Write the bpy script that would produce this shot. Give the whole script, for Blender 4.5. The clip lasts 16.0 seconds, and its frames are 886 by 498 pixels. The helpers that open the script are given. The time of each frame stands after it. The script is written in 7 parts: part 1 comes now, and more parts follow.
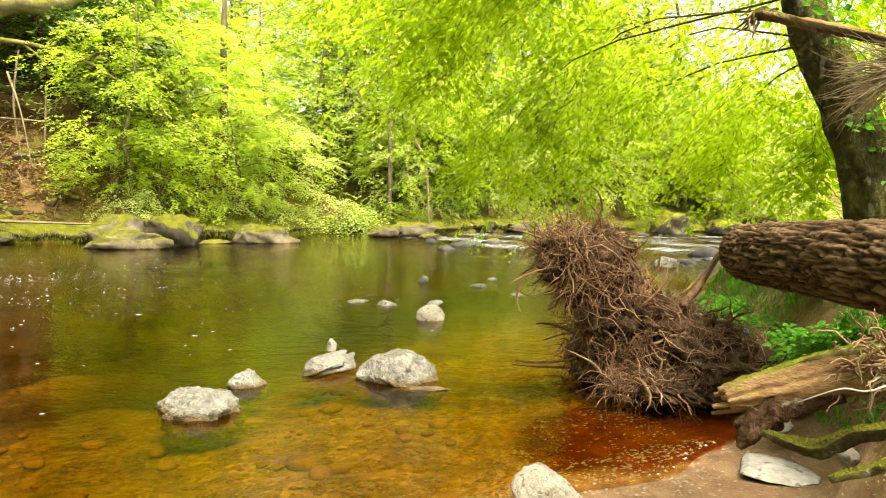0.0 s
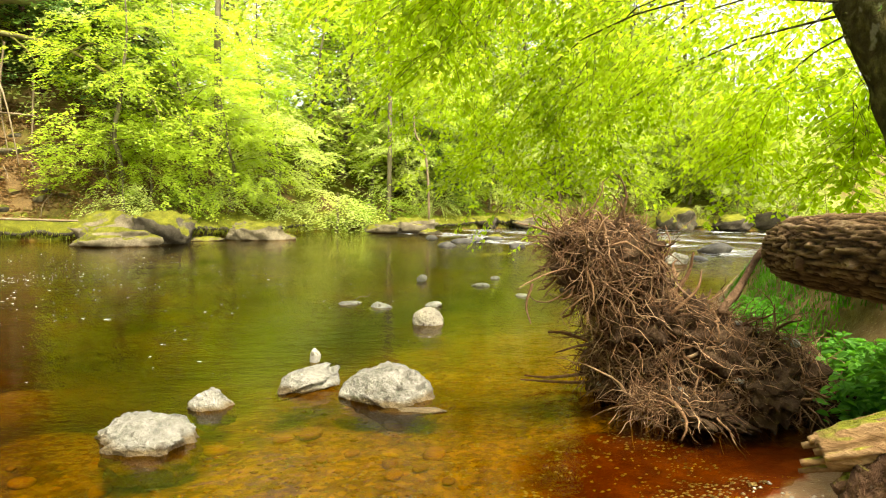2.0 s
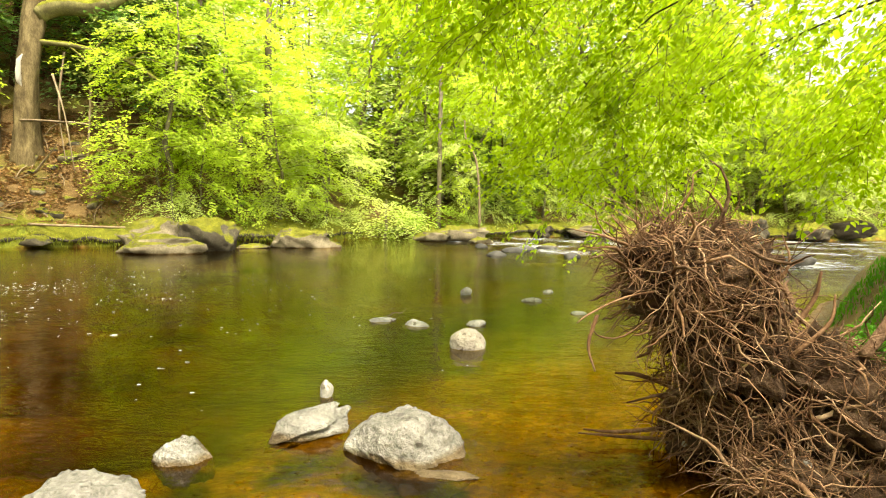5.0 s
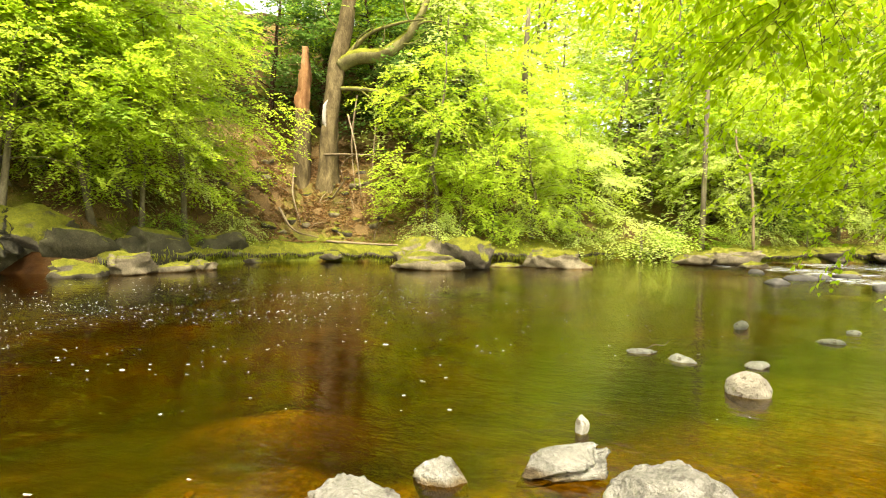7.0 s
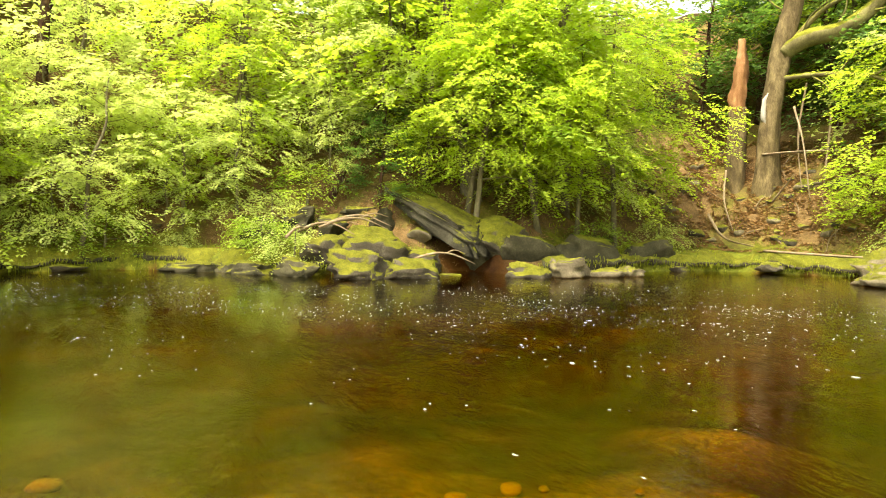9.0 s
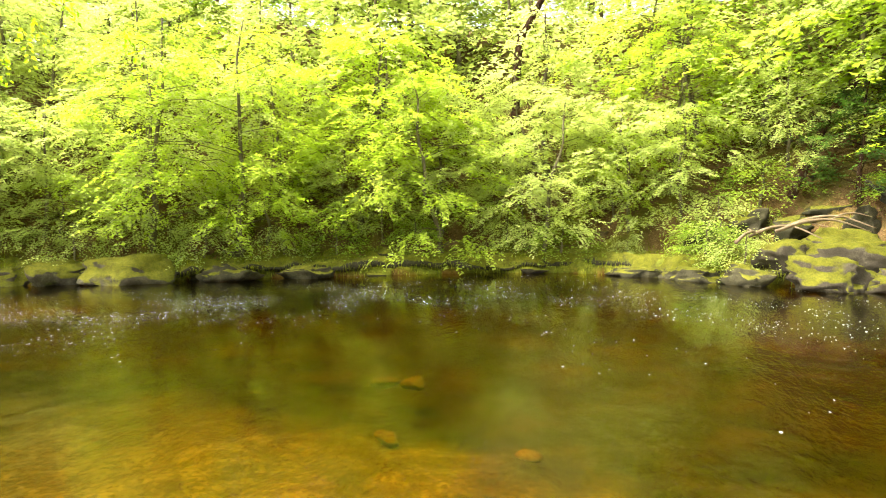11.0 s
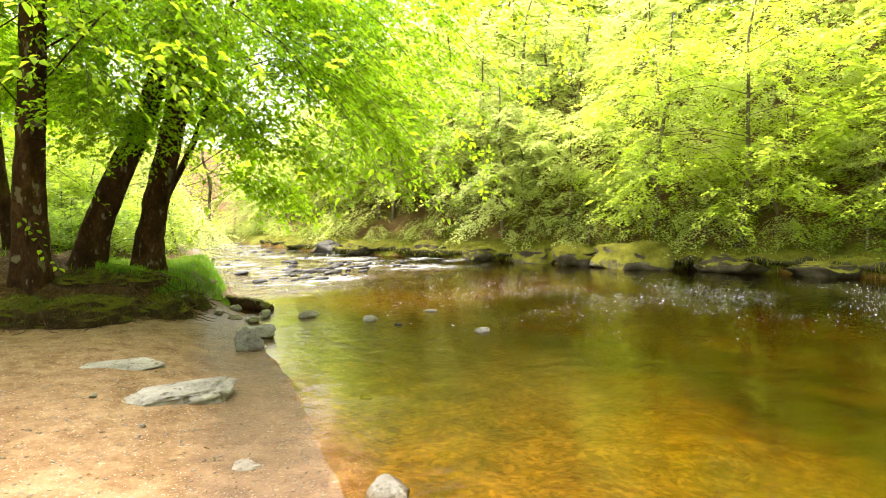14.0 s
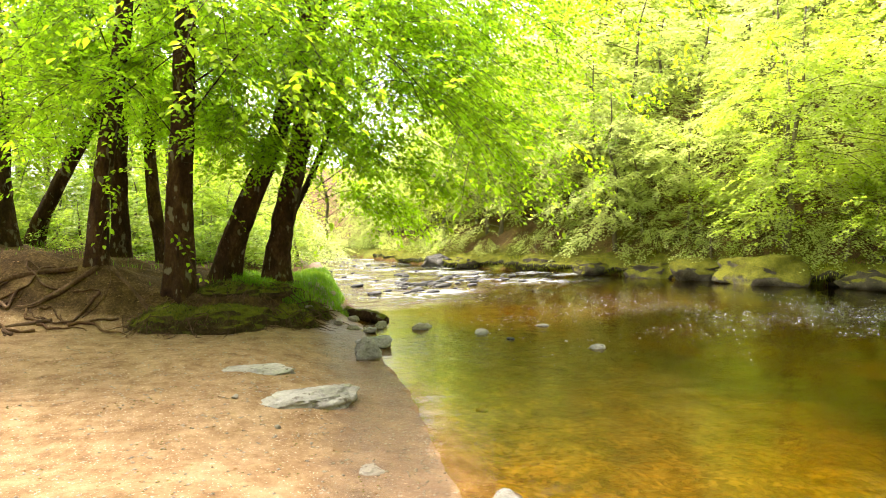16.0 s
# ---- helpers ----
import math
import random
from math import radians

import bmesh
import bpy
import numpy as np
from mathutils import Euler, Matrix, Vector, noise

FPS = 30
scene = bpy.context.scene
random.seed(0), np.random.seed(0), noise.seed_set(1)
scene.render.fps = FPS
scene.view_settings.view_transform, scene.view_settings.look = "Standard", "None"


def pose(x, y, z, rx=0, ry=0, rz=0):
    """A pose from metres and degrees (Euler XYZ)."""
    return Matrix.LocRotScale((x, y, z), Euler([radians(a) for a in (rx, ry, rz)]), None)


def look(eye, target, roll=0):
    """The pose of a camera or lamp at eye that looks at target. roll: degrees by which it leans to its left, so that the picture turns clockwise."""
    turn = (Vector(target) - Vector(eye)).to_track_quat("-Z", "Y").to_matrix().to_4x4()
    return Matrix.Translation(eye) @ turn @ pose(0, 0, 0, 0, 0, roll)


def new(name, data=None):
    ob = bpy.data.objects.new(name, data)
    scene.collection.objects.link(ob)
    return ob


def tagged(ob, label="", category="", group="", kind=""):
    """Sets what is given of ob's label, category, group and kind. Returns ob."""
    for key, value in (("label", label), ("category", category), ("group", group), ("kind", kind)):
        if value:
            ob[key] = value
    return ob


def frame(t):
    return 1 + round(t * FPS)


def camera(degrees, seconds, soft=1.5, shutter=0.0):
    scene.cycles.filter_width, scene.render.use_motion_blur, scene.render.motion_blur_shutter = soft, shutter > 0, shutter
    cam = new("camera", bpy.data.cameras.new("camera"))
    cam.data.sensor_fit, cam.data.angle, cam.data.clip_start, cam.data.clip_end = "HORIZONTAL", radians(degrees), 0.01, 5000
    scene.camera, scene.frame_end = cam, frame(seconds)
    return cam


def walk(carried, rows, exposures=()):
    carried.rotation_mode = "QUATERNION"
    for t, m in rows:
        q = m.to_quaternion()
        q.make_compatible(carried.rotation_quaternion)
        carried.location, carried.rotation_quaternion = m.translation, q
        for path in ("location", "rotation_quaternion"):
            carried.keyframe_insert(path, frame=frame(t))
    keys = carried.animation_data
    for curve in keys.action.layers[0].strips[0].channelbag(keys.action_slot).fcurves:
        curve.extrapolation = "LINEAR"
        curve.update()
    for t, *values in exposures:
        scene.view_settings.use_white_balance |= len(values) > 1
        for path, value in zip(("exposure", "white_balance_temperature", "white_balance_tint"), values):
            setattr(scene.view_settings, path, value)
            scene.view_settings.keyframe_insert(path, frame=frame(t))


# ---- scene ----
cam = camera(74.7, 16.0, 1.05)
PATH = [
    (0, (-0.122, -1.758, 1.627), (0.293, 0.192, 1.474), 1.2),
    (0.5, (-0.042, -1.582, 1.612), (0.374, 0.368, 1.459), 1.2),
    (1, (0.028, -1.408, 1.62), (0.443, 0.542, 1.463), 1.2),
    (1.5, (0.06, -1.229, 1.601), (0.476, 0.72, 1.439), 1.0),
    (2, (0.074, -1.037, 1.584), (0.483, 0.913, 1.418), 1.0),
    (2.5, (0.108, -0.873, 1.592), (0.517, 1.078, 1.422), 0.9),
    (3, (0.199, -0.709, 1.58), (0.611, 1.241, 1.409), 0.7),
    (5.5, (0.407, 0.109, 1.533), (0.502, 2.103, 1.404), 1.1),
    (6, (0.406, 0.21, 1.537), (0.315, 2.205, 1.421), 1.1),
    (6.5, (0.356, 0.223, 1.547), (0.022, 2.192, 1.449), 1.0),
    (7, (0.304, 0.21, 1.557), (-0.304, 2.113, 1.468), 1.0),
    (7.5, (0.236, 0.145, 1.571), (-0.662, 1.93, 1.485), 0.9),
    (8, (0.235, 0.078, 1.563), (-0.974, 1.67, 1.482), 0.7),
    (8.5, (0.206, 0.065, 1.563), (-1.275, 1.407, 1.486), 0.8),
    (9, (0.177, 0.006, 1.573), (-1.509, 1.079, 1.489), 0.6),
    (9.5, (0.187, -0.088, 1.594), (-1.666, 0.659, 1.506), 0.4),
    (10, (0.196, -0.213, 1.604), (-1.765, 0.169, 1.521), 0.2),
    (12.3, (0.052, -0.022, 1.584), (-1.634, -1.096, 1.515), -0.1),
    (12.5, (0.05, -0.021, 1.583), (-1.567, -1.195, 1.501), 0.4),
    (13, (0.078, -0.074, 1.579), (-1.378, -1.442, 1.481), 0.2),
    (13.5, (0.118, -0.113, 1.585), (-1.166, -1.643, 1.487), 0.1),
    (14, (0.138, -0.124, 1.591), (-0.993, -1.771, 1.505), -0.0),
    (14.5, (0.173, -0.142, 1.592), (-0.837, -1.867, 1.521), -0.2),
    (15, (0.176, -0.142, 1.589), (-0.765, -1.905, 1.534), -0.4),
    (15.5, (0.214, -0.133, 1.592), (-0.683, -1.92, 1.552), -0.2),
    (16, (0.231, -0.133, 1.597), (-0.582, -1.96, 1.559), -0.3),
]
walk(cam, [(t, look(eye, target, roll)) for t, eye, target, roll in PATH], [(0.0, 2.03, 7400, 4), (8.5, 2.15, 7500, 5), (10.0, 2.22, 7100, 7), (12.5, 2.48, 6800, 11), (14.0, 2.4, 6800, 13), (16.0, 2.32, 6800, 13)])

# ---- daylight: bright hazy sky, soft high sun ----
SUN_AZ, SUN_EL = 160.0, 63.0  # degrees, clockwise from +y; above the horizon
world = bpy.data.worlds.new("sky")
scene.world = world
world.use_nodes = True
sky_tree = world.node_tree
sky = sky_tree.nodes.new("ShaderNodeTexSky")
sky.sky_type, sky.sun_disc = "NISHITA", False
sky.sun_elevation, sky.sun_rotation = radians(SUN_EL), radians(SUN_AZ)
sky.air_density, sky.dust_density, sky.ozone_density = 1.0, 6.0, 0.6
haze = sky_tree.nodes.new("ShaderNodeHueSaturation")
haze.inputs["Saturation"].default_value = 0.3
sky_tree.links.new(sky.outputs[0], haze.inputs["Color"])
sky_tree.links.new(haze.outputs[0], sky_tree.nodes["Background"].inputs[0])
sky_tree.nodes["Background"].inputs[1].default_value = 0.15
sun = new("sun", bpy.data.lights.new("sun", "SUN"))
sun.data.energy, sun.data.angle, sun.data.color = 1.9, radians(15), (1.0, 0.95, 0.84)
sun_dir = Vector((math.sin(radians(SUN_AZ)) * math.cos(radians(SUN_EL)), math.cos(radians(SUN_AZ)) * math.cos(radians(SUN_EL)), math.sin(radians(SUN_EL))))
sun.matrix_world = look(sun_dir * 60, (0, 0, 0))


# ---- materials ----
class Shader:
    """A small helper round one material's nodes."""

    def __init__(self, name):
        self.m = bpy.data.materials.new(name)
        self.m.use_nodes = True
        self.t = self.m.node_tree
        self.t.nodes.clear()
        self.out = self.t.nodes.new("ShaderNodeOutputMaterial")

    def add(self, kind, values=None):
        n = self.t.nodes.new(kind)
        for key, v in (values or {}).items():
            if isinstance(v, bpy.types.NodeSocket):
                self.t.links.new(v, n.inputs[key])
            else:
                n.inputs[key].default_value = v
        return n

    def coords(self, stretch=(1, 1, 1), world_space=False):
        if world_space:
            place = self.add("ShaderNodeNewGeometry").outputs["Position"]
        else:
            shift = self.add("ShaderNodeVectorMath", {0: self.add("ShaderNodeObjectInfo").outputs["Random"], 1: (37.0, 53.0, 71.0)})
            shift.operation = "MULTIPLY"
            place = self.add("ShaderNodeVectorMath", {0: self.add("ShaderNodeTexCoord").outputs["Object"], 1: shift.outputs[0]}).outputs[0]
        mapped = self.add("ShaderNodeMapping", {"Vector": place, "Scale": stretch})
        return mapped.outputs[0]

    def noise(self, vec, scale, detail=6.0, rough=0.6, warp=0.0):
        return self.add("ShaderNodeTexNoise", {"Vector": vec, "Scale": scale, "Detail": detail, "Roughness": rough, "Distortion": warp}).outputs["Fac"]

    def steps(self, fac, stops):
        r = self.add("ShaderNodeValToRGB", {"Fac": fac})
        while len(r.color_ramp.elements) < len(stops):
            r.color_ramp.elements.new(0.5)
        for e, (p, c) in zip(r.color_ramp.elements, stops):
            e.position, e.color = p, (*c, 1) if len(c) == 3 else c
        return r.outputs["Color"]

    def span(self, v, a, b, c=0.0, d=1.0):
        return self.add("ShaderNodeMapRange", {"Value": v, "From Min": a, "From Max": b, "To Min": c, "To Max": d}).outputs[0]

    def calc(self, op, a, b=0.0):
        n = self.add("ShaderNodeMath", {0: a, 1: b})
        n.operation = op
        return n.outputs[0]

    def mix(self, fac, a, b, how="MIX"):
        n = self.t.nodes.new("ShaderNodeMix")
        n.data_type, n.blend_type = "RGBA", how
        for k, v in ((0, fac), (6, a), (7, b)):
            if isinstance(v, bpy.types.NodeSocket):
                self.t.links.new(v, n.inputs[k])
            else:
                n.inputs[k].default_value = v if k == 0 else (*v, 1)
        return n.outputs[2]

    def bump(self, height, strength=0.5, distance=0.02, normal=None):
        n = self.add("ShaderNodeBump", {"Height": height, "Strength": strength, "Distance": distance})
        if normal is not None:
            self.t.links.new(normal, n.inputs["Normal"])
        return n.outputs[0]

    def finish(self, color, rough, normal=None, spec=0.4):
        p = self.add("ShaderNodeBsdfPrincipled", {"Base Color": color, "Roughness": rough, "Specular IOR Level": spec})
        if normal is not None:
            self.t.links.new(normal, p.inputs["Normal"])
        self.t.links.new(p.outputs[0], self.out.inputs[0])
        return self.m


MOSS = ((0.055, 0.047, 0.010), (0.15, 0.152, 0.017), (0.28, 0.268, 0.03))


def surface(name, dark, mid, light, scale=3.0, fine=45.0, rough=0.85, bump=0.5, depth=0.03, stretch=(1, 1, 1), spec=0.1, moss=0.0, streak=0.0, specks=None, wet=False):
    """Stone, bark, soil and wood: three tones at two scales, fine relief, and moss on what faces up."""
    s = Shader(name)
    v = s.coords(stretch)
    big, small = s.noise(v, scale, 7, 0.62, 0.4), s.noise(v, fine, 5, 0.7)
    tone = s.calc("ADD", s.calc("MULTIPLY", big, 0.65), s.calc("MULTIPLY", small, 0.35))
    color = s.steps(tone, [(0.30, dark), (0.5, mid), (0.68, light)])
    if specks:
        color = s.mix(s.span(s.noise(v, specks[0], 3, 0.5), 0.60, 0.66), color, specks[1])
    height = s.calc("ADD", big, s.calc("MULTIPLY", small, 0.35))
    if streak:
        grain = s.add("ShaderNodeTexVoronoi", {"Vector": v, "Scale": streak})
        grain.feature = "DISTANCE_TO_EDGE"
        crack = s.span(grain.outputs["Distance"], 0.0, 0.12)
        color = s.mix(crack, tuple(c * 0.6 for c in dark), color)
        height = s.calc("ADD", height, s.calc("MULTIPLY", crack, 0.8))
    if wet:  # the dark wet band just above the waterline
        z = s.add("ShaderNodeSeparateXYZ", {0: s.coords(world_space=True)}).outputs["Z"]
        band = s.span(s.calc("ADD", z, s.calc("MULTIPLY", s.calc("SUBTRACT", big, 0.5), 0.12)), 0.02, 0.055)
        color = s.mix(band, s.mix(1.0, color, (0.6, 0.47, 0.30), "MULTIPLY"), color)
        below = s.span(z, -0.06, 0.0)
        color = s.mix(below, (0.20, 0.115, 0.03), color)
    if moss:
        up = s.add("ShaderNodeSeparateXYZ", {0: s.add("ShaderNodeNewGeometry").outputs["Normal"]}).outputs["Z"]
        patch = s.calc("ADD", s.calc("MULTIPLY", up, 0.75), s.calc("MULTIPLY", s.noise(s.coords(), 1.7, 6, 0.65), 0.9))
        green = s.steps(s.calc("ADD", s.calc("MULTIPLY", s.noise(s.coords(), 2.6, 5, 0.65), 0.6), s.calc("MULTIPLY", s.noise(s.coords(), 22, 5, 0.7), 0.4)), [(0.3, MOSS[0]), (0.5, MOSS[1]), (0.7, MOSS[2])])
        cover = s.span(patch, 1.12 - 0.55 * moss, 1.26 - 0.55 * moss)
        color = s.mix(cover, color, green)
        height = s.calc("ADD", height, s.calc("MULTIPLY", cover, s.noise(s.coords(), 60, 4, 0.7)))
    return s.finish(color, rough, s.bump(height, bump, depth), spec)


def leaf_material(name, dark, mid, light, glow, patchy=0.35, thin=0.5, sheen=0.14):
    s = Shader(name)
    island = s.add("ShaderNodeNewGeometry").outputs["Random Per Island"]
    patch = s.noise(s.coords(world_space=True), patchy, 4, 0.65)
    tone = s.calc("ADD", s.calc("MULTIPLY", island, 0.24), s.calc("ADD", s.calc("MULTIPLY", s.span(patch, 0.25, 0.75), 0.6), 0.1))
    color = s.steps(tone, [(0.12, dark), (0.5, mid), (0.9, light)])
    through_color = s.mix(1.0, color, glow, "MULTIPLY")
    p = s.add("ShaderNodeBsdfPrincipled", {"Base Color": color, "Roughness": 0.5, "Specular IOR Level": sheen})
    tr = s.add("ShaderNodeBsdfTranslucent", {"Color": through_color})
    both = s.add("ShaderNodeMixShader", {0: thin, 1: p.outputs[0], 2: tr.outputs[0]})
    s.t.links.new(both.outputs[0], s.out.inputs[0])
    return s.m


GLOW = (1.72, 1.75, 0.95)
leaf_bright = leaf_material("beech_leaf", (0.19, 0.27, 0.027), (0.31, 0.39, 0.046), (0.41, 0.46, 0.095), (1.66, 1.72, 1.1), 0.35, 0.6, 0.2)
# pale spring leaf, lightened further so its colour carries the distance haze
leaf_pale_hazed = leaf_material("pale_hazed_leaf", (0.26, 0.315, 0.085), (0.37, 0.42, 0.135), (0.46, 0.49, 0.20), (1.58, 1.62, 1.25), 0.35, 0.6, 0.18)
leaf_mid = leaf_material("wood_leaf", (0.085, 0.15, 0.018), (0.19, 0.275, 0.034), (0.33, 0.395, 0.07), GLOW)
leaf_dark = leaf_material("holly_leaf", (0.03, 0.068, 0.018), (0.085, 0.15, 0.04), (0.17, 0.24, 0.07), (1.4, 1.5, 0.8))
leaf_gold = leaf_material("young_oak_leaf", (0.20, 0.17, 0.02), (0.36, 0.31, 0.05), (0.5, 0.44, 0.10), GLOW)
leaf_near = leaf_material("near_beech_leaf", (0.08, 0.14, 0.01), (0.275, 0.37, 0.026), (0.52, 0.585, 0.10), (1.9, 1.9, 1.0), 0.8, 0.62)
grass_green = leaf_material("grass_blade", (0.04, 0.10, 0.01), (0.10, 0.20, 0.015), (0.20, 0.30, 0.03), GLOW, 1.5)
leaf_alder = leaf_material("alder_leaf", (0.09, 0.175, 0.008), (0.21, 0.335, 0.016), (0.38, 0.48, 0.045), (1.9, 1.98, 0.95), 0.6, 0.7)
herb_green = leaf_material("herb_leaf", (0.025, 0.095, 0.010), (0.065, 0.19, 0.020), (0.14, 0.30, 0.04), GLOW, 2.0)
litter_leaf = leaf_material("dead_leaf", (0.12, 0.068, 0.027), (0.26, 0.155, 0.06), (0.43, 0.29, 0.135), (0.6, 0.5, 0.4), 1.0)

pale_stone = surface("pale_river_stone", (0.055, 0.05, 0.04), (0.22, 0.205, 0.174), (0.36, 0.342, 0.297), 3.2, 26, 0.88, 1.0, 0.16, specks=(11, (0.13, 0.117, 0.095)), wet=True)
sand_stone = surface("half_buried_stone", (0.14, 0.12, 0.09), (0.25, 0.22, 0.175), (0.34, 0.305, 0.25), 4.5, 36, 0.88, 1.0, 0.07, specks=(26, (0.13, 0.105, 0.08)))
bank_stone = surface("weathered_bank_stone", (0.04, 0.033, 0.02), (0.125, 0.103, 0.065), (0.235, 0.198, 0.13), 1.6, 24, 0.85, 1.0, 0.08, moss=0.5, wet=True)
moss_stone = surface("mossy_stone", (0.02, 0.017, 0.011), (0.06, 0.05, 0.034), (0.14, 0.12, 0.085), 1.4, 24, 0.88, 1.0, 0.08, moss=0.8)
moss_block = surface("moss_topped_block", (0.02, 0.017, 0.010), (0.065, 0.056, 0.036), (0.14, 0.125, 0.085), 1.6, 22, 0.88, 1.0, 0.10, moss=0.95)
# dark mossy rock; the tree shade over the bank is painted into its colour
dark_shaded_face = surface("dark_shaded_mossy_face", (0.012, 0.011, 0.006), (0.04, 0.036, 0.02), (0.09, 0.08, 0.045), 1.6, 24, 0.9, 1.0, 0.08, moss=0.45)
dark_stone = surface("wet_dark_stone", (0.012, 0.011, 0.009), (0.04, 0.036, 0.03), (0.10, 0.09, 0.075), 2.2, 30, 0.7, 0.9, 0.05, spec=0.25)
white_stone = surface("dry_white_stone", (0.10, 0.095, 0.08), (0.27, 0.25, 0.215), (0.42, 0.40, 0.35), 3.4, 30, 0.8, 1.0, 0.04, specks=(13, (0.14, 0.12, 0.09)))
# slab rock, darkened in colour for the shade of the overhanging foliage
shaded_slab = surface("shaded_leaning_slab", (0.011, 0.010, 0.006), (0.038, 0.034, 0.022), (0.09, 0.082, 0.056), 1.6, 20, 0.9, 1.0, 0.16, moss=0.45)
sunk_stone = surface("drowned_stone", (0.06, 0.03, 0.006), (0.13, 0.07, 0.013), (0.20, 0.115, 0.028), 2.4, 30, 0.8, 0.5, 0.02)
bed_stone = surface("stained_bed_stone", (0.09, 0.042, 0.009), (0.20, 0.11, 0.026), (0.32, 0.19, 0.06), 3.0, 30, 0.8, 0.5, 0.02)
bark_dark = surface("dark_ridged_bark", (0.010, 0.005, 0.003), (0.045, 0.023, 0.012), (0.12, 0.066, 0.036), 4.0, 24, 0.9, 1.0, 0.08, (1, 1, 0.5), moss=0.25, specks=(9, (0.15, 0.125, 0.085)))
bark_green = surface("mossy_leaning_bark", (0.010, 0.008, 0.003), (0.055, 0.047, 0.016), (0.15, 0.135, 0.05), 5.0, 20, 0.92, 1.0, 0.16, (1, 1, 0.6), moss=0.9, specks=(6, (0.20, 0.19, 0.13)))
bark_grey = surface("grey_beech_bark", (0.04, 0.032, 0.018), (0.12, 0.10, 0.062), (0.24, 0.205, 0.14), 2.6, 26, 0.88, 0.6, 0.02, (1, 1, 0.5), moss=0.45)
bark_brown = surface("brown_slope_bark", (0.025, 0.017, 0.008), (0.10, 0.073, 0.034), (0.22, 0.17, 0.085), 3.4, 20, 0.9, 1.0, 0.06, (1, 1, 0.4), moss=0.5)
bark_log = surface("furrowed_log_bark", (0.022, 0.012, 0.006), (0.085, 0.048, 0.026), (0.19, 0.12, 0.07), 6.0, 34, 0.92, 1.0, 0.05, (1, 0.45, 1))
bark_moss = surface("moss_covered_bark", (0.05, 0.04, 0.02), (0.14, 0.12, 0.05), (0.26, 0.24, 0.09), 2.0, 26, 0.92, 0.8, 0.03, (1, 1, 0.5), moss=0.85)
dead_wood = surface("split_dead_wood", (0.05, 0.026, 0.011), (0.16, 0.092, 0.042), (0.32, 0.21, 0.11), 4.0, 55, 0.88, 1.0, 0.03, (0.7, 0.5, 1.6), moss=0.12)
bare_wood = surface("fresh_broken_wood", (0.09, 0.035, 0.012), (0.22, 0.11, 0.045), (0.36, 0.22, 0.11), 2.4, 50, 0.8, 0.8, 0.02, (1, 1, 0.12))
white_wood = surface("stripped_white_wood", (0.20, 0.18, 0.14), (0.34, 0.31, 0.26), (0.5, 0.47, 0.41), 3.0, 40, 0.8, 0.4, 0.01, (1, 1, 0.3))
twig_wood = surface("thin_twig", (0.03, 0.02, 0.012), (0.08, 0.055, 0.034), (0.16, 0.12, 0.08), 6, 40, 0.9, 0.3, 0.01)
drift_wood = surface("dry_pale_stick", (0.10, 0.07, 0.04), (0.17, 0.125, 0.075), (0.28, 0.22, 0.145), 4, 50, 0.85, 0.5, 0.01, (1, 1, 0.2))
root_wood = surface("dry_root", (0.028, 0.012, 0.005), (0.105, 0.055, 0.026), (0.27, 0.168, 0.094), 5, 45, 0.9, 0.6, 0.01)
pale_root = surface("bleached_root", (0.09, 0.045, 0.022), (0.21, 0.125, 0.068), (0.36, 0.255, 0.16), 5, 45, 0.9, 0.6, 0.01)
soil = surface("clinging_soil", (0.012, 0.006, 0.003), (0.042, 0.024, 0.012), (0.12, 0.078, 0.045), 6, 40, 0.95, 1.0, 0.05)
foam_white = surface("foam", (0.46, 0.45, 0.40), (0.60, 0.59, 0.54), (0.74, 0.73, 0.68), 8, 60, 0.6, 0.2, 0.005)


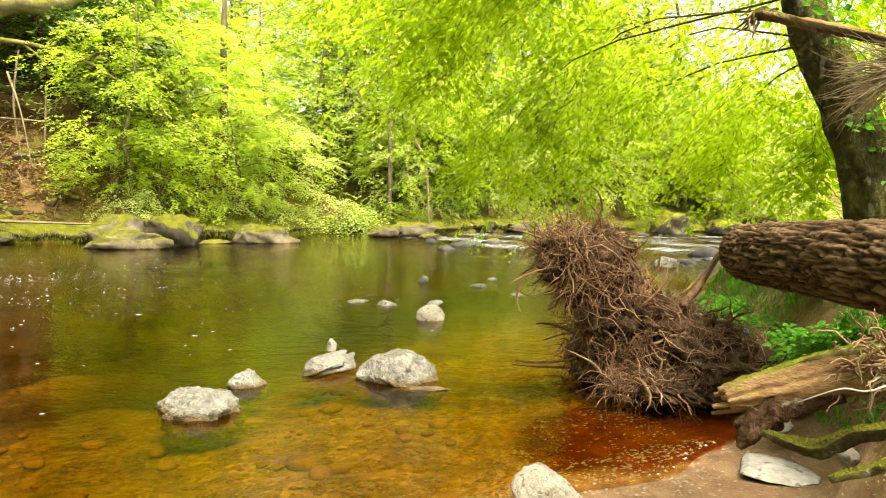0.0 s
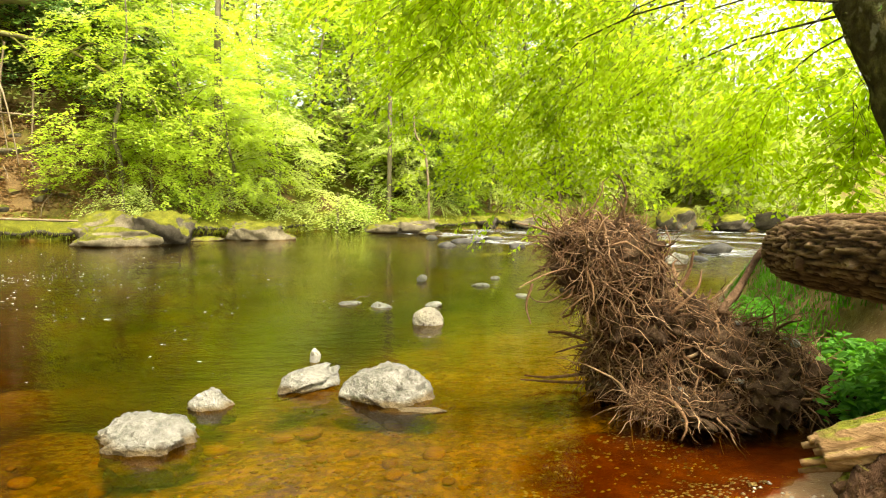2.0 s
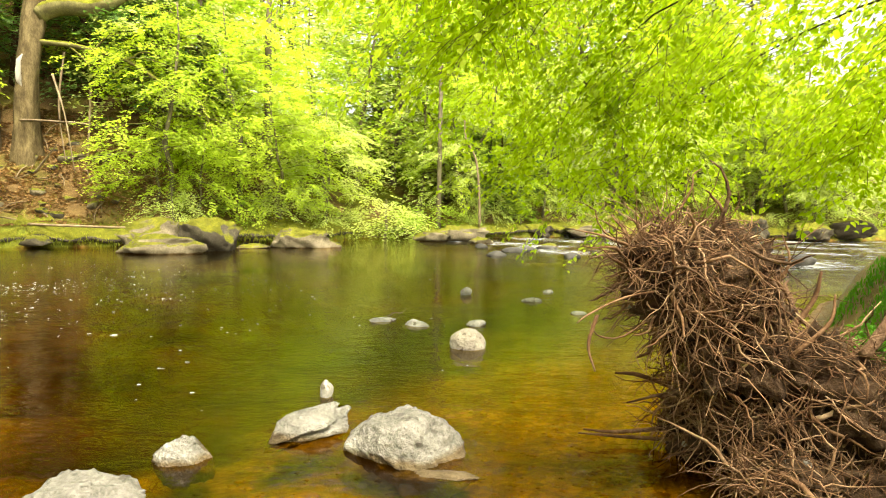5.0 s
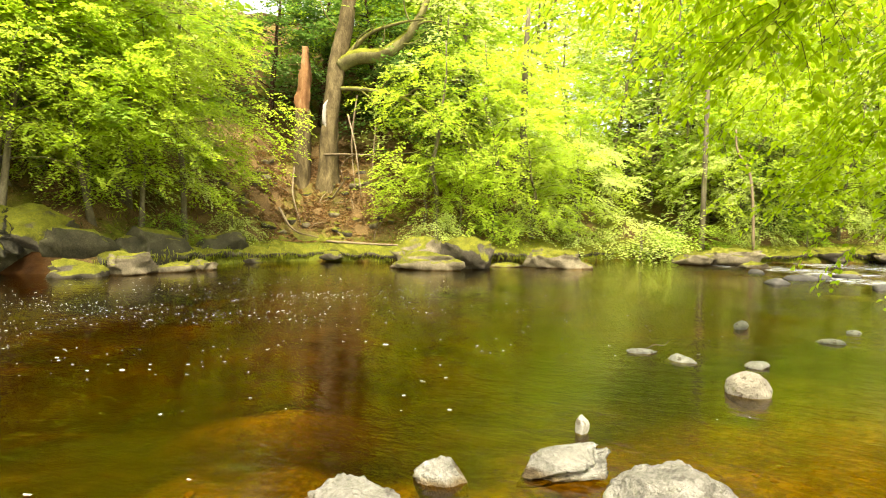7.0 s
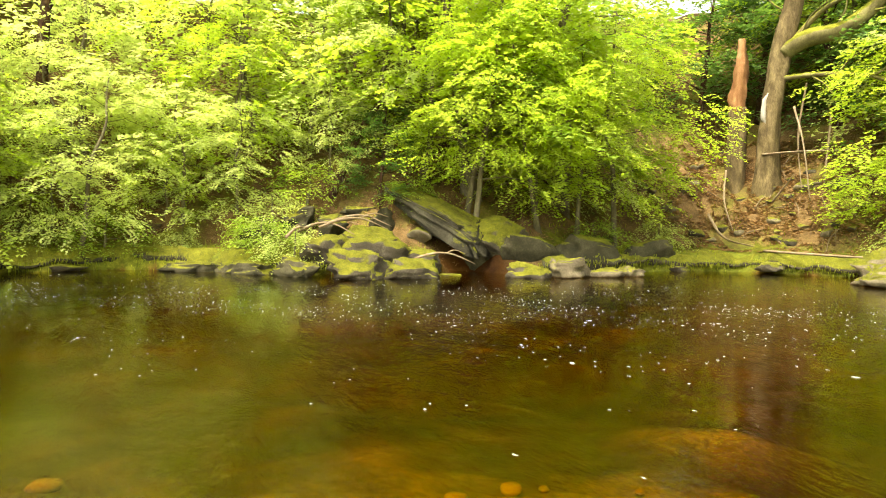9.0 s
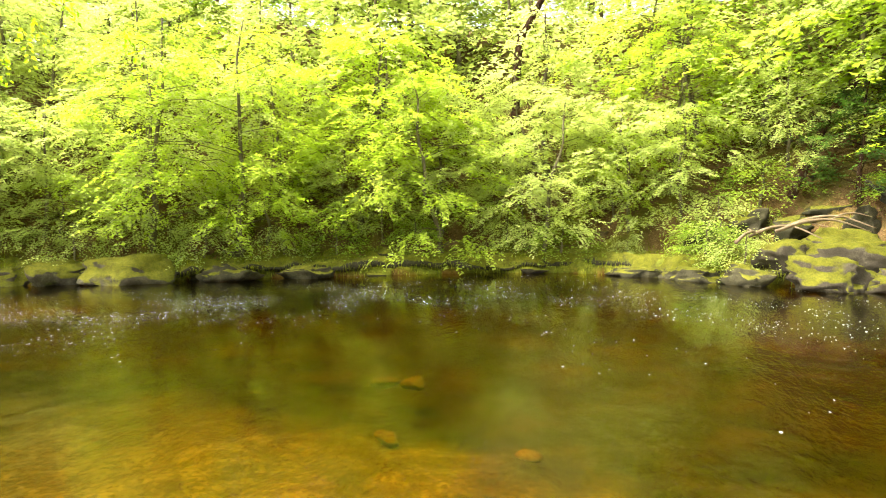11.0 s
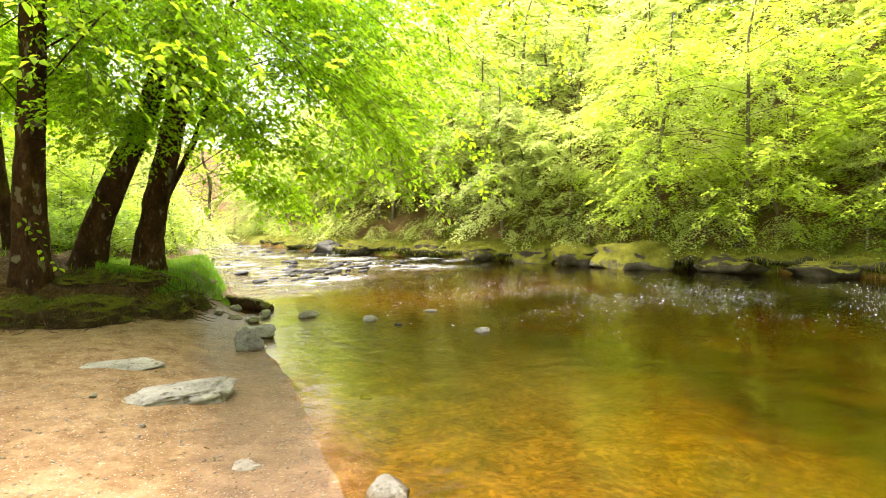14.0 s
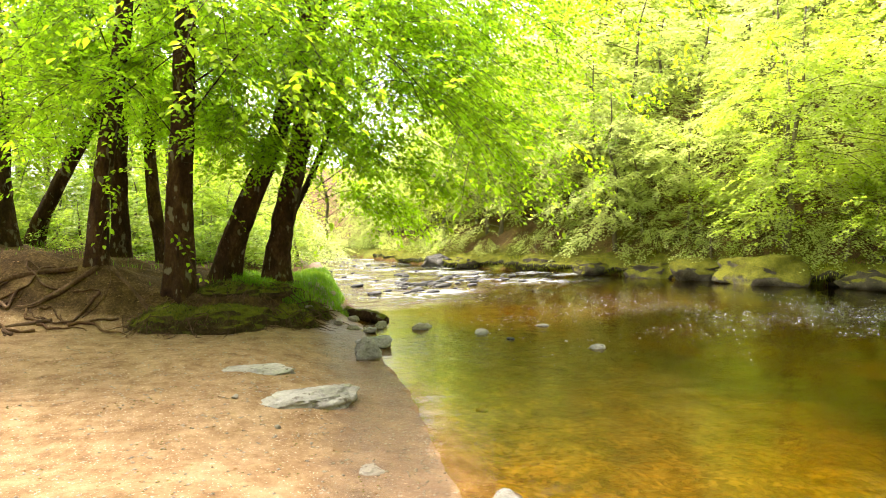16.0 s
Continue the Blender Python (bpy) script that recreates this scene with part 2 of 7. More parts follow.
def ground_material():
    s = Shader("river_ground")
    v = s.coords(world_space=True)

    def mask(name, softness=0.25, scale=2.5):
        a = s.add("ShaderNodeAttribute")
        a.attribute_name = name
        return s.span(s.calc("ADD", a.outputs["Fac"], s.calc("MULTIPLY", s.calc("SUBTRACT", s.noise(v, scale, 6, 0.68), 0.5), 0.9)), 0.5 - softness, 0.5 + softness)

    big, fine = s.noise(v, 0.9, 6, 0.6), s.noise(v, 28, 6, 0.72)
    litter = s.steps(s.calc("ADD", s.calc("MULTIPLY", fine, 0.6), s.calc("MULTIPLY", big, 0.4)), [(0.36, (0.026, 0.015, 0.006)), (0.49, (0.095, 0.058, 0.023)), (0.62, (0.22, 0.14, 0.06))])
    moss = s.steps(s.calc("ADD", s.calc("MULTIPLY", s.noise(v, 6, 6, 0.7), 0.6), s.calc("MULTIPLY", big, 0.4)), [(0.33, (0.032, 0.038, 0.006)), (0.5, (0.10, 0.11, 0.012)), (0.66, (0.22, 0.21, 0.026))])
    sand = s.steps(s.calc("ADD", s.calc("MULTIPLY", s.noise(v, 4.0, 7, 0.7), 0.7), s.calc("MULTIPLY", fine, 0.3)), [(0.30, (0.07, 0.038, 0.016)), (0.45, (0.178, 0.106, 0.051)), (0.60, (0.285, 0.188, 0.103))])
    grit = s.span(s.noise(v, 55, 2, 0.5), 0.64, 0.70)
    sand = s.mix(s.calc("MULTIPLY", grit, 0.6), sand, (0.66, 0.55, 0.42))
    crumbs = s.span(s.noise(v, 17, 4, 0.75), 0.62, 0.68)
    sand = s.mix(s.calc("MULTIPLY", crumbs, 0.7), sand, (0.16, 0.085, 0.04))
    wet_sand = s.mix(1.0, sand, (0.62, 0.55, 0.5), "MULTIPLY")
    cells = s.add("ShaderNodeTexVoronoi", {"Vector": v, "Scale": 22.0})
    shade = s.add("ShaderNodeSeparateColor", {0: cells.outputs["Color"]}).outputs[0]
    pebbles = s.steps(shade, [(0.0, (0.16, 0.13, 0.10)), (0.6, (0.5, 0.5, 0.5)), (1.0, (0.95, 0.92, 0.85))])
    gravel = s.mix(0.55, s.steps(s.noise(v, 3, 6, 0.7), [(0.3, (0.10, 0.052, 0.011)), (0.5, (0.23, 0.15, 0.034)), (0.7, (0.37, 0.26, 0.08))]), pebbles, "OVERLAY")
    # near-black brown: river silt, and the painted shade of the slab's hollow
    silt_and_shade = s.steps(s.noise(v, 0.7, 6, 0.65), [(0.3, (0.012, 0.0045, 0.0008)), (0.55, (0.038, 0.015, 0.0022)), (0.75, (0.095, 0.043, 0.007))])
    rust = s.steps(s.noise(v, 3.0, 7, 0.7), [(0.3, (0.045, 0.009, 0.0015)), (0.5, (0.10, 0.022, 0.004)), (0.7, (0.20, 0.058, 0.011))])
    color = s.mix(mask("moss"), litter, moss)
    earth = s.steps(s.calc("ADD", s.calc("MULTIPLY", fine, 0.5), s.calc("MULTIPLY", s.noise(v, 3.5, 6, 0.65), 0.5)), [(0.34, (0.016, 0.009, 0.004)), (0.5, (0.066, 0.038, 0.015)), (0.66, (0.16, 0.10, 0.043))])
    color = s.mix(mask("earth", 0.2), color, earth)
    color = s.mix(mask("sand", 0.15), color, sand)
    color = s.mix(mask("damp", 0.2, 1.5), color, wet_sand)
    color = s.mix(mask("gravel", 0.15), color, gravel)
    color = s.mix(mask("silt_and_shade", 0.48, 0.8), color, silt_and_shade)
    color = s.mix(mask("rust", 0.2), color, rust)
    damp = mask("damp", 0.2, 1.5)
    height = s.calc("ADD", s.noise(v, 5, 6, 0.7), s.calc("MULTIPLY", fine, 0.5))
    return s.finish(color, s.span(damp, 0, 1, 0.92, 0.5), s.bump(height, 0.7, 0.05), s.span(damp, 0, 1, 0.08, 0.3))


def water_material():
    """Peat-stained clear water: tinted where one looks in, mirror-like at low angles, broken white where it runs over stones."""
    s = Shader("peaty_water")
    v = s.coords(world_space=True)
    turned = s.add("ShaderNodeMapping", {"Vector": v, "Rotation": (0, 0, radians(25)), "Scale": (0.75, 1.35, 1)}).outputs[0]
    rapid = s.add("ShaderNodeAttribute")
    rapid.attribute_name = "rapid"
    fast = rapid.outputs["Fac"]
    ruffled = s.span(s.noise(v, 0.33, 3, 0.55, 0.5), 0.40, 0.62, 0.35, 1.0)  # calm and ruffled patches
    soft = s.bump(s.noise(turned, 1.1, 2, 0.45, 0.3), 0.03, 0.25)
    wavelet = s.bump(s.noise(turned, 4.0, 2, 0.5, 0.4), s.calc("MULTIPLY", ruffled, 0.26), 0.06, soft)
    ripple = s.bump(s.noise(turned, 15.0, 2, 0.5, 0.3), s.calc("MULTIPLY", ruffled, 0.36), 0.016, wavelet)
    rough_water = s.add("ShaderNodeBump", {"Height": s.noise(turned, 5, 6, 0.7, 0.6), "Strength": s.span(fast, 0, 1, 0.0, 0.8), "Distance": 0.15, "Normal": ripple}).outputs[0]
    depth = s.add("ShaderNodeAttribute")
    depth.attribute_name = "depth"
    stain = s.mix(s.span(depth.outputs["Fac"], 0.0, 0.12), (0.84, 0.71, 0.45), (0.56, 0.435, 0.072))
    tint = s.add("ShaderNodeBsdfTransparent", {"Color": stain})
    mirror = s.add("ShaderNodeBsdfGlossy", {"Color": (0.97, 0.95, 0.80, 1), "Roughness": 0.005, "Normal": rough_water})
    fres = s.add("ShaderNodeFresnel", {"IOR": 1.33, "Normal": rough_water})
    body = s.add("ShaderNodeMixShader", {0: fres.outputs[0], 1: tint.outputs[0], 2: mirror.outputs[0]})
    streaks = s.add("ShaderNodeMapping", {"Vector": v, "Rotation": (0, 0, radians(25)), "Scale": (0.5, 2.6, 1)}).outputs[0]
    white = s.calc("MULTIPLY", s.span(s.calc("ADD", s.noise(streaks, 2.6, 7, 0.75, 1.0), s.calc("MULTIPLY", fast, 0.27)), 0.73, 0.92), s.span(fast, 0.02, 0.3))
    froth = s.add("ShaderNodeBsdfPrincipled", {"Base Color": (0.60, 0.61, 0.58, 1), "Roughness": 0.5, "Normal": rough_water})
    whole = s.add("ShaderNodeMixShader", {0: white, 1: body.outputs[0], 2: froth.outputs[0]})
    s.t.links.new(whole.outputs[0], s.out.inputs[0])
    return s.m


ground_mat, water_mat = ground_material(), water_material()


# ---- the lie of the land: the river's outline and the height of the ground ----
NEAR_BANK = [(-22, -130), (-9, -70), (-6.6, -44), (-5.2, -30), (-3.9, -17), (-3.2, -13.2), (-2.75, -12.0), (-2.75, -10.6), (-2.5, -9.4), (-2.1, -7.2),
             (-1.9, -5.8), (-1.5, -4.2), (-1.3, -3.3), (-0.75, -1.4), (-0.1, 0.2), (0.5, 0.95), (1.1, 1.2), (2.0, 1.3), (2.5, 1.62), (3.1, 1.85),
             (3.6, 2.1), (3.95, 2.8), (4.3, 4.2), (5.4, 6.2), (8, 9.0), (13, 12.5), (22, 17), (45, 24), (130, 48)]
FAR_BANK = [(130, 66), (70, 46), (40, 36), (27, 31), (20, 33.5), (12, 33), (6, 30), (1.5, 31), (-1, 27.5), (-3.4, 24), (-5, 22.8), (-9, 21),
            (-11.5, 20), (-12.8, 18), (-13.2, 15.5), (-13.6, 13), (-14.6, 11.5), (-15.3, 9.5), (-16.4, 6.8), (-19.5, 4), (-21.3, 1),
            (-21.3, -2.5), (-20.3, -6), (-19.7, -9), (-18.6, -12), (-17.2, -15), (-16.3, -19), (-15.2, -22), (-13.7, -26), (-12.6, -31),
            (-12.5, -42), (-16, -70), (-30, -130)]


def line_distance(x, y, line):
    best = np.full(x.shape, 1e9)
    for (ax, ay), (bx, by) in zip(line[:-1], line[1:]):
        dx, dy = bx - ax, by - ay
        k = np.clip(((x - ax) * dx + (y - ay) * dy) / (dx * dx + dy * dy), 0, 1)
        best = np.minimum(best, np.hypot(x - ax - k * dx, y - ay - k * dy))
    return best


def in_river(x, y):
    ring = NEAR_BANK + FAR_BANK
    odd = np.zeros(x.shape, bool)
    for (ax, ay), (bx, by) in zip(ring, ring[1:] + ring[:1]):
        if ay != by:
            odd ^= ((ay > y) != (by > y)) & (x < (bx - ax) * (y - ay) / (by - ay) + ax)
    return odd


def ramp(v, a, b):
    k = np.clip((v - a) / (b - a), 0, 1)
    return k * k * (3 - 2 * k)


def waves(x, y, size, seed):
    """Smooth wavy noise of about -1 to 1, from a few rotated sines."""
    r, total = np.random.RandomState(seed), 0
    for k in range(6):
        a, f = r.uniform(0, 6.283), r.uniform(0.6, 1.7) / size
        total = total + np.sin((x * np.cos(a) + y * np.sin(a)) * f * 6.283 + r.uniform(0, 6.283) + 1.3 * np.sin((x * np.sin(a) - y * np.cos(a)) * f * 3.1))
    return total / 3.2


def land(x, y):
    """Height of the ground, and how far each place lies from the near and from the far bank's line."""
    x, y = np.asarray(x, float), np.asarray(y, float)
    near, far, wet = line_distance(x, y, NEAR_BANK), line_distance(x, y, FAR_BANK), in_river(x, y)
    small, mid, big = waves(x, y, 0.9, 1), waves(x, y, 3.1, 2), waves(x, y, 11, 3)
    # bed of the river: shallow along the beach, a deep pool under the far bank, shallow rapids at both ends
    shore = np.minimum(near, far)
    deep = 0.1 * ramp(near, 0, 0.7) + 0.16 * ramp(near, 0.8, 3.0) + 0.75 * ramp(near, 2.5, 9)
    deep = deep * (1 - 0.75 * ramp(-y, 9, 15)) * (1 - 0.8 * ramp(y + 0.5 * x, 17, 26))
    deep = deep - 0.2 * np.exp(-(((x + 2.9) / 1.3) ** 2 + ((y - 5.1) / 0.7) ** 2)) * ramp(deep, 0.2, 0.6)
    bed = -np.minimum(deep, 0.2 + far * 0.9) * (1 + 0.15 * mid) - 0.03 * (1 + small) * ramp(shore, 0, 0.5)
    # far bank: a low ledge, then the wooded slope, steep in the west and gentle in the north and east
    steep = 0.72 - 0.5 * ramp(x + 0.35 * y, -2, 12) - 0.25 * ramp(-y, 20, 40)
    ledge = 0.55 * ramp(far, 0.0, 0.55) + 0.12 * far
    slope = ledge + steep * np.clip(far - 1.6, 0, 16) + 0.3 * steep * np.clip(far - 17, 0, 60)
    slope = slope + (0.10 * small + 0.25 * mid) * ramp(far, 0.3, 2.5) + 0.7 * big * ramp(far, 4, 12)
    slope = slope - (slope + 0.3) * np.exp(-(((x + 15.2) / 1.5) ** 2 + ((y - 10.9) / 0.8) ** 2) ** 2)  # the hollow under the slab
    # near bank: the sand, the bank with the trees behind it, and the bank under the fallen trunk
    sand = 0.16 * ramp(near, 0, 1.8) + 0.035 * near + 0.012 * small * ramp(near, 0.2, 1.2) + 0.03 * mid * ramp(near, 0.5, 3)
    sand = np.minimum(sand, 0.75)
    front = -9.3 - 0.22 * np.clip(x - 0.5, -1, 8) - 1.3 * ramp(-x, 0.8, 2.2) + 0.22 * waves(x, y * 0.3, 1.7, 5)
    top = 0.88 + 0.16 * np.clip(x + 0.2, -1, 6) + 0.06 * small + 0.1 * mid
    bank = ramp(front - y, 0, 1.7)
    edge = 2.2 + 0.8 * ramp(y, 0.4, 1.3)
    side = ramp(near, 0.05, 0.75) * ramp(x - edge, 0, 0.8) * ramp(y, -1.5, 0.6)
    dry = sand + (top - sand) * bank * ramp(near, -0.1, 0.55)
    dry = dry + (0.95 + 0.12 * mid + 0.05 * small - dry) * side
    dry = dry + 0.02 * np.clip(near - 12, 0, 80) + 0.3 * big * ramp(near, 10, 25)
    z = np.where(wet, bed, np.where(far < near, slope, dry))
    return z, near, far, wet, bank, side


def ground_z(x, y):
    return float(land(np.array([x]), np.array([y]))[0][0])


# ---- mesh tools ----
def mesh_of(name, verts, quads, mat, smooth=True, attributes=None):
    verts, quads = np.asarray(verts, np.float32), np.asarray(quads, np.int32)
    me = bpy.data.meshes.new(name)
    n, k = len(quads), quads.shape[1]
    me.vertices.add(len(verts))
    me.vertices.foreach_set("co", verts.ravel())
    me.loops.add(n * k)
    me.loops.foreach_set("vertex_index", quads.ravel())
    me.polygons.add(n)
    me.polygons.foreach_set("loop_start", np.arange(0, n * k, k, dtype=np.int32))
    me.polygons.foreach_set("use_smooth", np.full(n, smooth))
    for key, values in (attributes or {}).items():
        me.attributes.new(key, "FLOAT", "POINT").data.foreach_set("value", np.asarray(values, np.float32).ravel())
    me.update(calc_edges=True)
    me.materials.append(mat)
    return me


def part(name, me, parent=None, label="", at=None, kind=""):
    """Links a mesh as one object, under a thing where one is given."""
    ob = new(name, me)
    if parent is not None:
        ob.parent = parent
    if at is not None:
        ob.matrix_basis = at
    return tagged(ob, label=label, kind=kind)


def thing(name, label, category, at, group="", kind=""):
    ob = new(name)
    ob.empty_display_size = 0.2
    ob.matrix_basis = at
    return tagged(ob, label, category, group, kind)


def joined(pieces):
    vs, fs, n = [], [], 0
    for v, f in pieces:
        vs.append(np.asarray(v, float))
        fs.append(np.asarray(f) + n)
        n += len(v)
    return np.concatenate(vs), np.concatenate(fs)


def smooth_path(points, n):
    """n points on a soft curve through the given ones."""
    p = np.asarray(points, float)
    q = np.vstack([2 * p[0] - p[1], p, 2 * p[-1] - p[-2]])
    out = []
    for u in np.linspace(0, len(p) - 1, n):
        i = min(int(u), len(p) - 2)
        t = u - i
        a, b, c, d = q[i], q[i + 1], q[i + 2], q[i + 3]
        out.append(0.5 * (2 * b + (c - a) * t + (2 * a - 5 * b + 4 * c - d) * t * t + (3 * b - a - 3 * c + d) * t ** 3))
    return np.array(out)


def tube(path, radii, sides=7, rough=0.0, rng=None, flare=None):
    """A round tapering limb along a path, closed at both ends; rough makes it lumpy, flare gives it root lobes at the start."""
    path = np.asarray(path, float)
    n = len(path)
    radii = np.interp(np.linspace(0, 1, n), np.linspace(0, 1, len(radii)), radii)
    ahead = np.gradient(path, axis=0)
    ahead /= np.linalg.norm(ahead, axis=1, keepdims=True) + 1e-9
    ref = np.array([0.0, 0.0, 1.0]) if abs(ahead[:, 2]).mean() < 0.8 else np.array([1.0, 0.0, 0.0])
    a = np.cross(ahead, ref)
    a /= np.linalg.norm(a, axis=1, keepdims=True) + 1e-9
    b = np.cross(ahead, a)
    ang = np.arange(sides) * 2 * math.pi / sides
    r = np.repeat(radii[:, None], sides, 1)
    if rough and rng is not None:
        r = r * (1 + rough * rng.normal(size=r.shape))
    if flare:
        lobes, amount, reach = flare
        run = np.linspace(0, 1, n)[:, None]
        r = r * (1 + amount * np.exp(-run / reach) * (1 + 0.55 * np.sin(lobes * ang[None] + 0.7)))
    v = path[:, None] + r[..., None] * (np.cos(ang)[None, :, None] * a[:, None] + np.sin(ang)[None, :, None] * b[:, None])
    v = np.concatenate([v.reshape(-1, 3), path[:1], path[-1:]])
    i, j = np.meshgrid(np.arange(n - 1), np.arange(sides), indexing="ij")
    i, j = i.ravel(), j.ravel()
    k = (j + 1) % sides
    f = np.stack([i * sides + j, i * sides + k, (i + 1) * sides + k, (i + 1) * sides + j], 1)
    if sides % 2:
        return v[:-2], f
    e = np.arange(0, sides, 2)
    cap = np.stack([np.full(len(e), n * sides), (e + 2) % sides, (e + 1) % sides, e], 1)
    top = np.stack([np.full(len(e), n * sides + 1), (n - 1) * sides + e, (n - 1) * sides + (e + 1) % sides, (n - 1) * sides + (e + 2) % sides], 1)
    return v, np.concatenate([f, cap, top])


def leaves(rng, centres, along, across, normal, length, width, oval=False):
    """Leaf blades: a folded diamond each, or a folded six-cornered oval for those near by."""
    n = len(centres)
    length, width = np.broadcast_to(length, n)[:, None], np.broadcast_to(width, n)[:, None]
    lift = normal * width * 0.18
    if oval is None:  # far off: one pointed blade
        v = np.stack([centres - along * length * 0.5 + across * width * 0.5, centres + along * length * 0.5 + lift, centres - along * length * 0.4 - across * width * 0.5], 1)
        return v.reshape(-1, 3), np.arange(3 * n).reshape(n, 3)
    if not oval:
        v = np.stack([centres - along * length * 0.5, centres + across * width * 0.5 + lift, centres + along * length * 0.5, centres - across * width * 0.5 + lift], 1)
        return v.reshape(-1, 3), np.arange(4 * n).reshape(n, 4)
    base, tip = centres - along * length * 0.5, centres + along * length * 0.5 - lift
    low, high = centres - along * length * 0.12 + lift, centres + along * length * 0.22 + lift
    v = np.stack([base, low + across * width * 0.5, high + across * width * 0.42, tip, high - across * width * 0.42, low - across * width * 0.5], 1)
    k = np.arange(n)[:, None] * 6
    f = np.stack([k + [0, 1, 2, 3], k + [0, 3, 4, 5]], 1)
    return v.reshape(-1, 3), f.reshape(-1, 4)


def unit(v):
    return v / (np.linalg.norm(v, axis=-1, keepdims=True) + 1e-9)


def sprays(rng, starts, ways, count, reach, leaf, droop=0.25, oval=False, mess=0.35, broad=0.62):
    """Flat leafy twigs: count leaves each, set to both sides along the twig."""
    s = len(starts)
    ways = unit(ways)
    side = unit(np.cross(ways, [0, 0, 1.0]) + rng.normal(0, 0.12, (s, 3)))
    up = unit(np.cross(side, ways))
    t = np.linspace(0.08, 1, count)[None, :, None]
    turn = np.where(np.arange(count) % 2, 1.0, -1.0)[None, :, None]
    reach = np.broadcast_to(reach, s)[:, None, None]
    fan = 0.55 + 0.6 * np.sin(np.linspace(0.15, 2.9, count))[None, :, None]
    c = starts[:, None] + ways[:, None] * reach * t + side[:, None] * turn * leaf * 0.62 * fan * rng.uniform(0.4, 2.0, (s, count, 1))
    c[..., 2] -= droop * (reach * t * t)[..., 0]
    c += rng.normal(0, leaf * 0.28, c.shape)
    along = unit(ways[:, None] * 0.7 + side[:, None] * turn * 0.75 + rng.normal(0, mess, c.shape) - np.array([0, 0, droop * 0.9]))
    normal = unit(up[:, None] + rng.normal(0, mess, c.shape))
    across = unit(np.cross(normal, along))
    size = leaf * rng.uniform(0.65, 1.25, s * count)
    return leaves(rng, c.reshape(-1, 3), along.reshape(-1, 3), across.reshape(-1, 3), normal.reshape(-1, 3), size, size * broad, oval)


def spray_stems(rng, starts, ways, reach, droop, thick):
    """The thin twig that each spray hangs on, as a three-sided tube of two stretches."""
    out = []
    ways = unit(ways)
    for p, w, r in zip(starts, ways, np.broadcast_to(reach, len(starts))):
        path = [p - w * 0.25 * r + [0, 0, 0.05 * r], p + w * r * 0.45 - [0, 0, droop * r * 0.2], p + w * r - [0, 0, droop * r]]
        out.append(tube(path, [thick, thick * 0.7, thick * 0.3], 3))
    return out


ICO = {}


def ico(level):
    if level not in ICO:
        bm = bmesh.new()
        bmesh.ops.create_icosphere(bm, subdivisions=level, radius=1)
        ICO[level] = np.array([v.co for v in bm.verts]), np.array([[v.index for v in f.verts] for f in bm.faces])
        bm.free()
    return ICO[level]


def stone_mesh(name, size, mat, seed, level=3, facets=9, bite=0.3, rough=0.08, flat=0.0, box=0.2, taper=0.0, strata=0.0):
    """A stone: a ball cut by a few planes and roughened; flat presses its top level."""
    rng = np.random.RandomState(seed)
    v, f = ico(level)
    v = np.sign(v) * np.abs(v) ** (1 - 0.55 * box)
    for _ in range(facets):
        d = unit(rng.normal(size=3))
        over = v @ d - rng.uniform(1 - bite, 0.97)
        v -= np.clip(over, 0, None)[:, None] * d
    v[:, :2] *= (1 - taper * v[:, 2:])
    if flat:
        v[:, 2] = np.where(v[:, 2] > 1 - flat, 1 - flat + 0.25 * (v[:, 2] - 1 + flat), v[:, 2])
    if strata:  # split layers: each course juts out or stands back
        step = np.floor(v[:, 2] * 4.5 + 0.6 * np.array([noise.noise(Vector(p) * 1.3) for p in v]))
        v[:, :2] *= 1 + strata * np.sin(step * 2.4 + seed)[:, None]
    for freq, amp in ((1.6, rough * 1.4), (4.5, rough * 0.9), (11, rough * 0.5)) + (((24, rough * 0.35),) if level > 4 else ()):
        off = Vector(rng.uniform(-50, 50, 3))
        bumps = np.array([noise.noise(Vector(p) * freq + off) for p in v])
        v *= 1 + amp * bumps[:, None]
    return mesh_of(name, v * np.asarray(size) * 0.5, f, mat)


def stone(name, label, x, y, z, size, mat, seed, turn=0.0, tilt=(0, 0), level=3, category="rock", group="", **shape):
    ob = new(name, stone_mesh(name, size, mat, seed, level, **shape))
    ob.matrix_basis = pose(x, y, z, tilt[0], tilt[1], turn)
    return tagged(ob, label, category, group)


def along_line(line, step, jitter, rng):
    """Places every so many metres on a polyline, with the outward side (to the left of travel)."""
    p = np.asarray(line, float)
    seg = np.linalg.norm(np.diff(p, axis=0), axis=1)
    total, s, out = seg.sum(), 0.0, []
    ends = np.concatenate([[0], np.cumsum(seg)])
    while s < total:
        i = min(np.searchsorted(ends, s, "right") - 1, len(seg) - 1)
        d = (p[i + 1] - p[i]) / seg[i]
        out.append((*(p[i] + d * (s - ends[i])), d[0], d[1]))
        s += step * rng.uniform(1 - jitter, 1 + jitter)
    return out


# ---- the ground, one sheet from the riverbed to the horizon ----
def spread(knots):
    """Coordinates whose spacing follows the given stretches (end, step)."""
    out, x = [], knots[0]
    for end, step in knots[1]:
        while x < end - 1e-6:
            out.append(x)
            x += step
            x = min(x, end)
    return np.array(out + [x])


GX = spread((-1400, [(-400, 200), (-120, 40), (-60, 6), (-32, 1.2), (-10, 0.5), (-5, 0.3), (5.2, 0.14), (9, 0.4), (34, 0.7), (60, 3), (140, 10), (400, 60), (1400, 200)]))
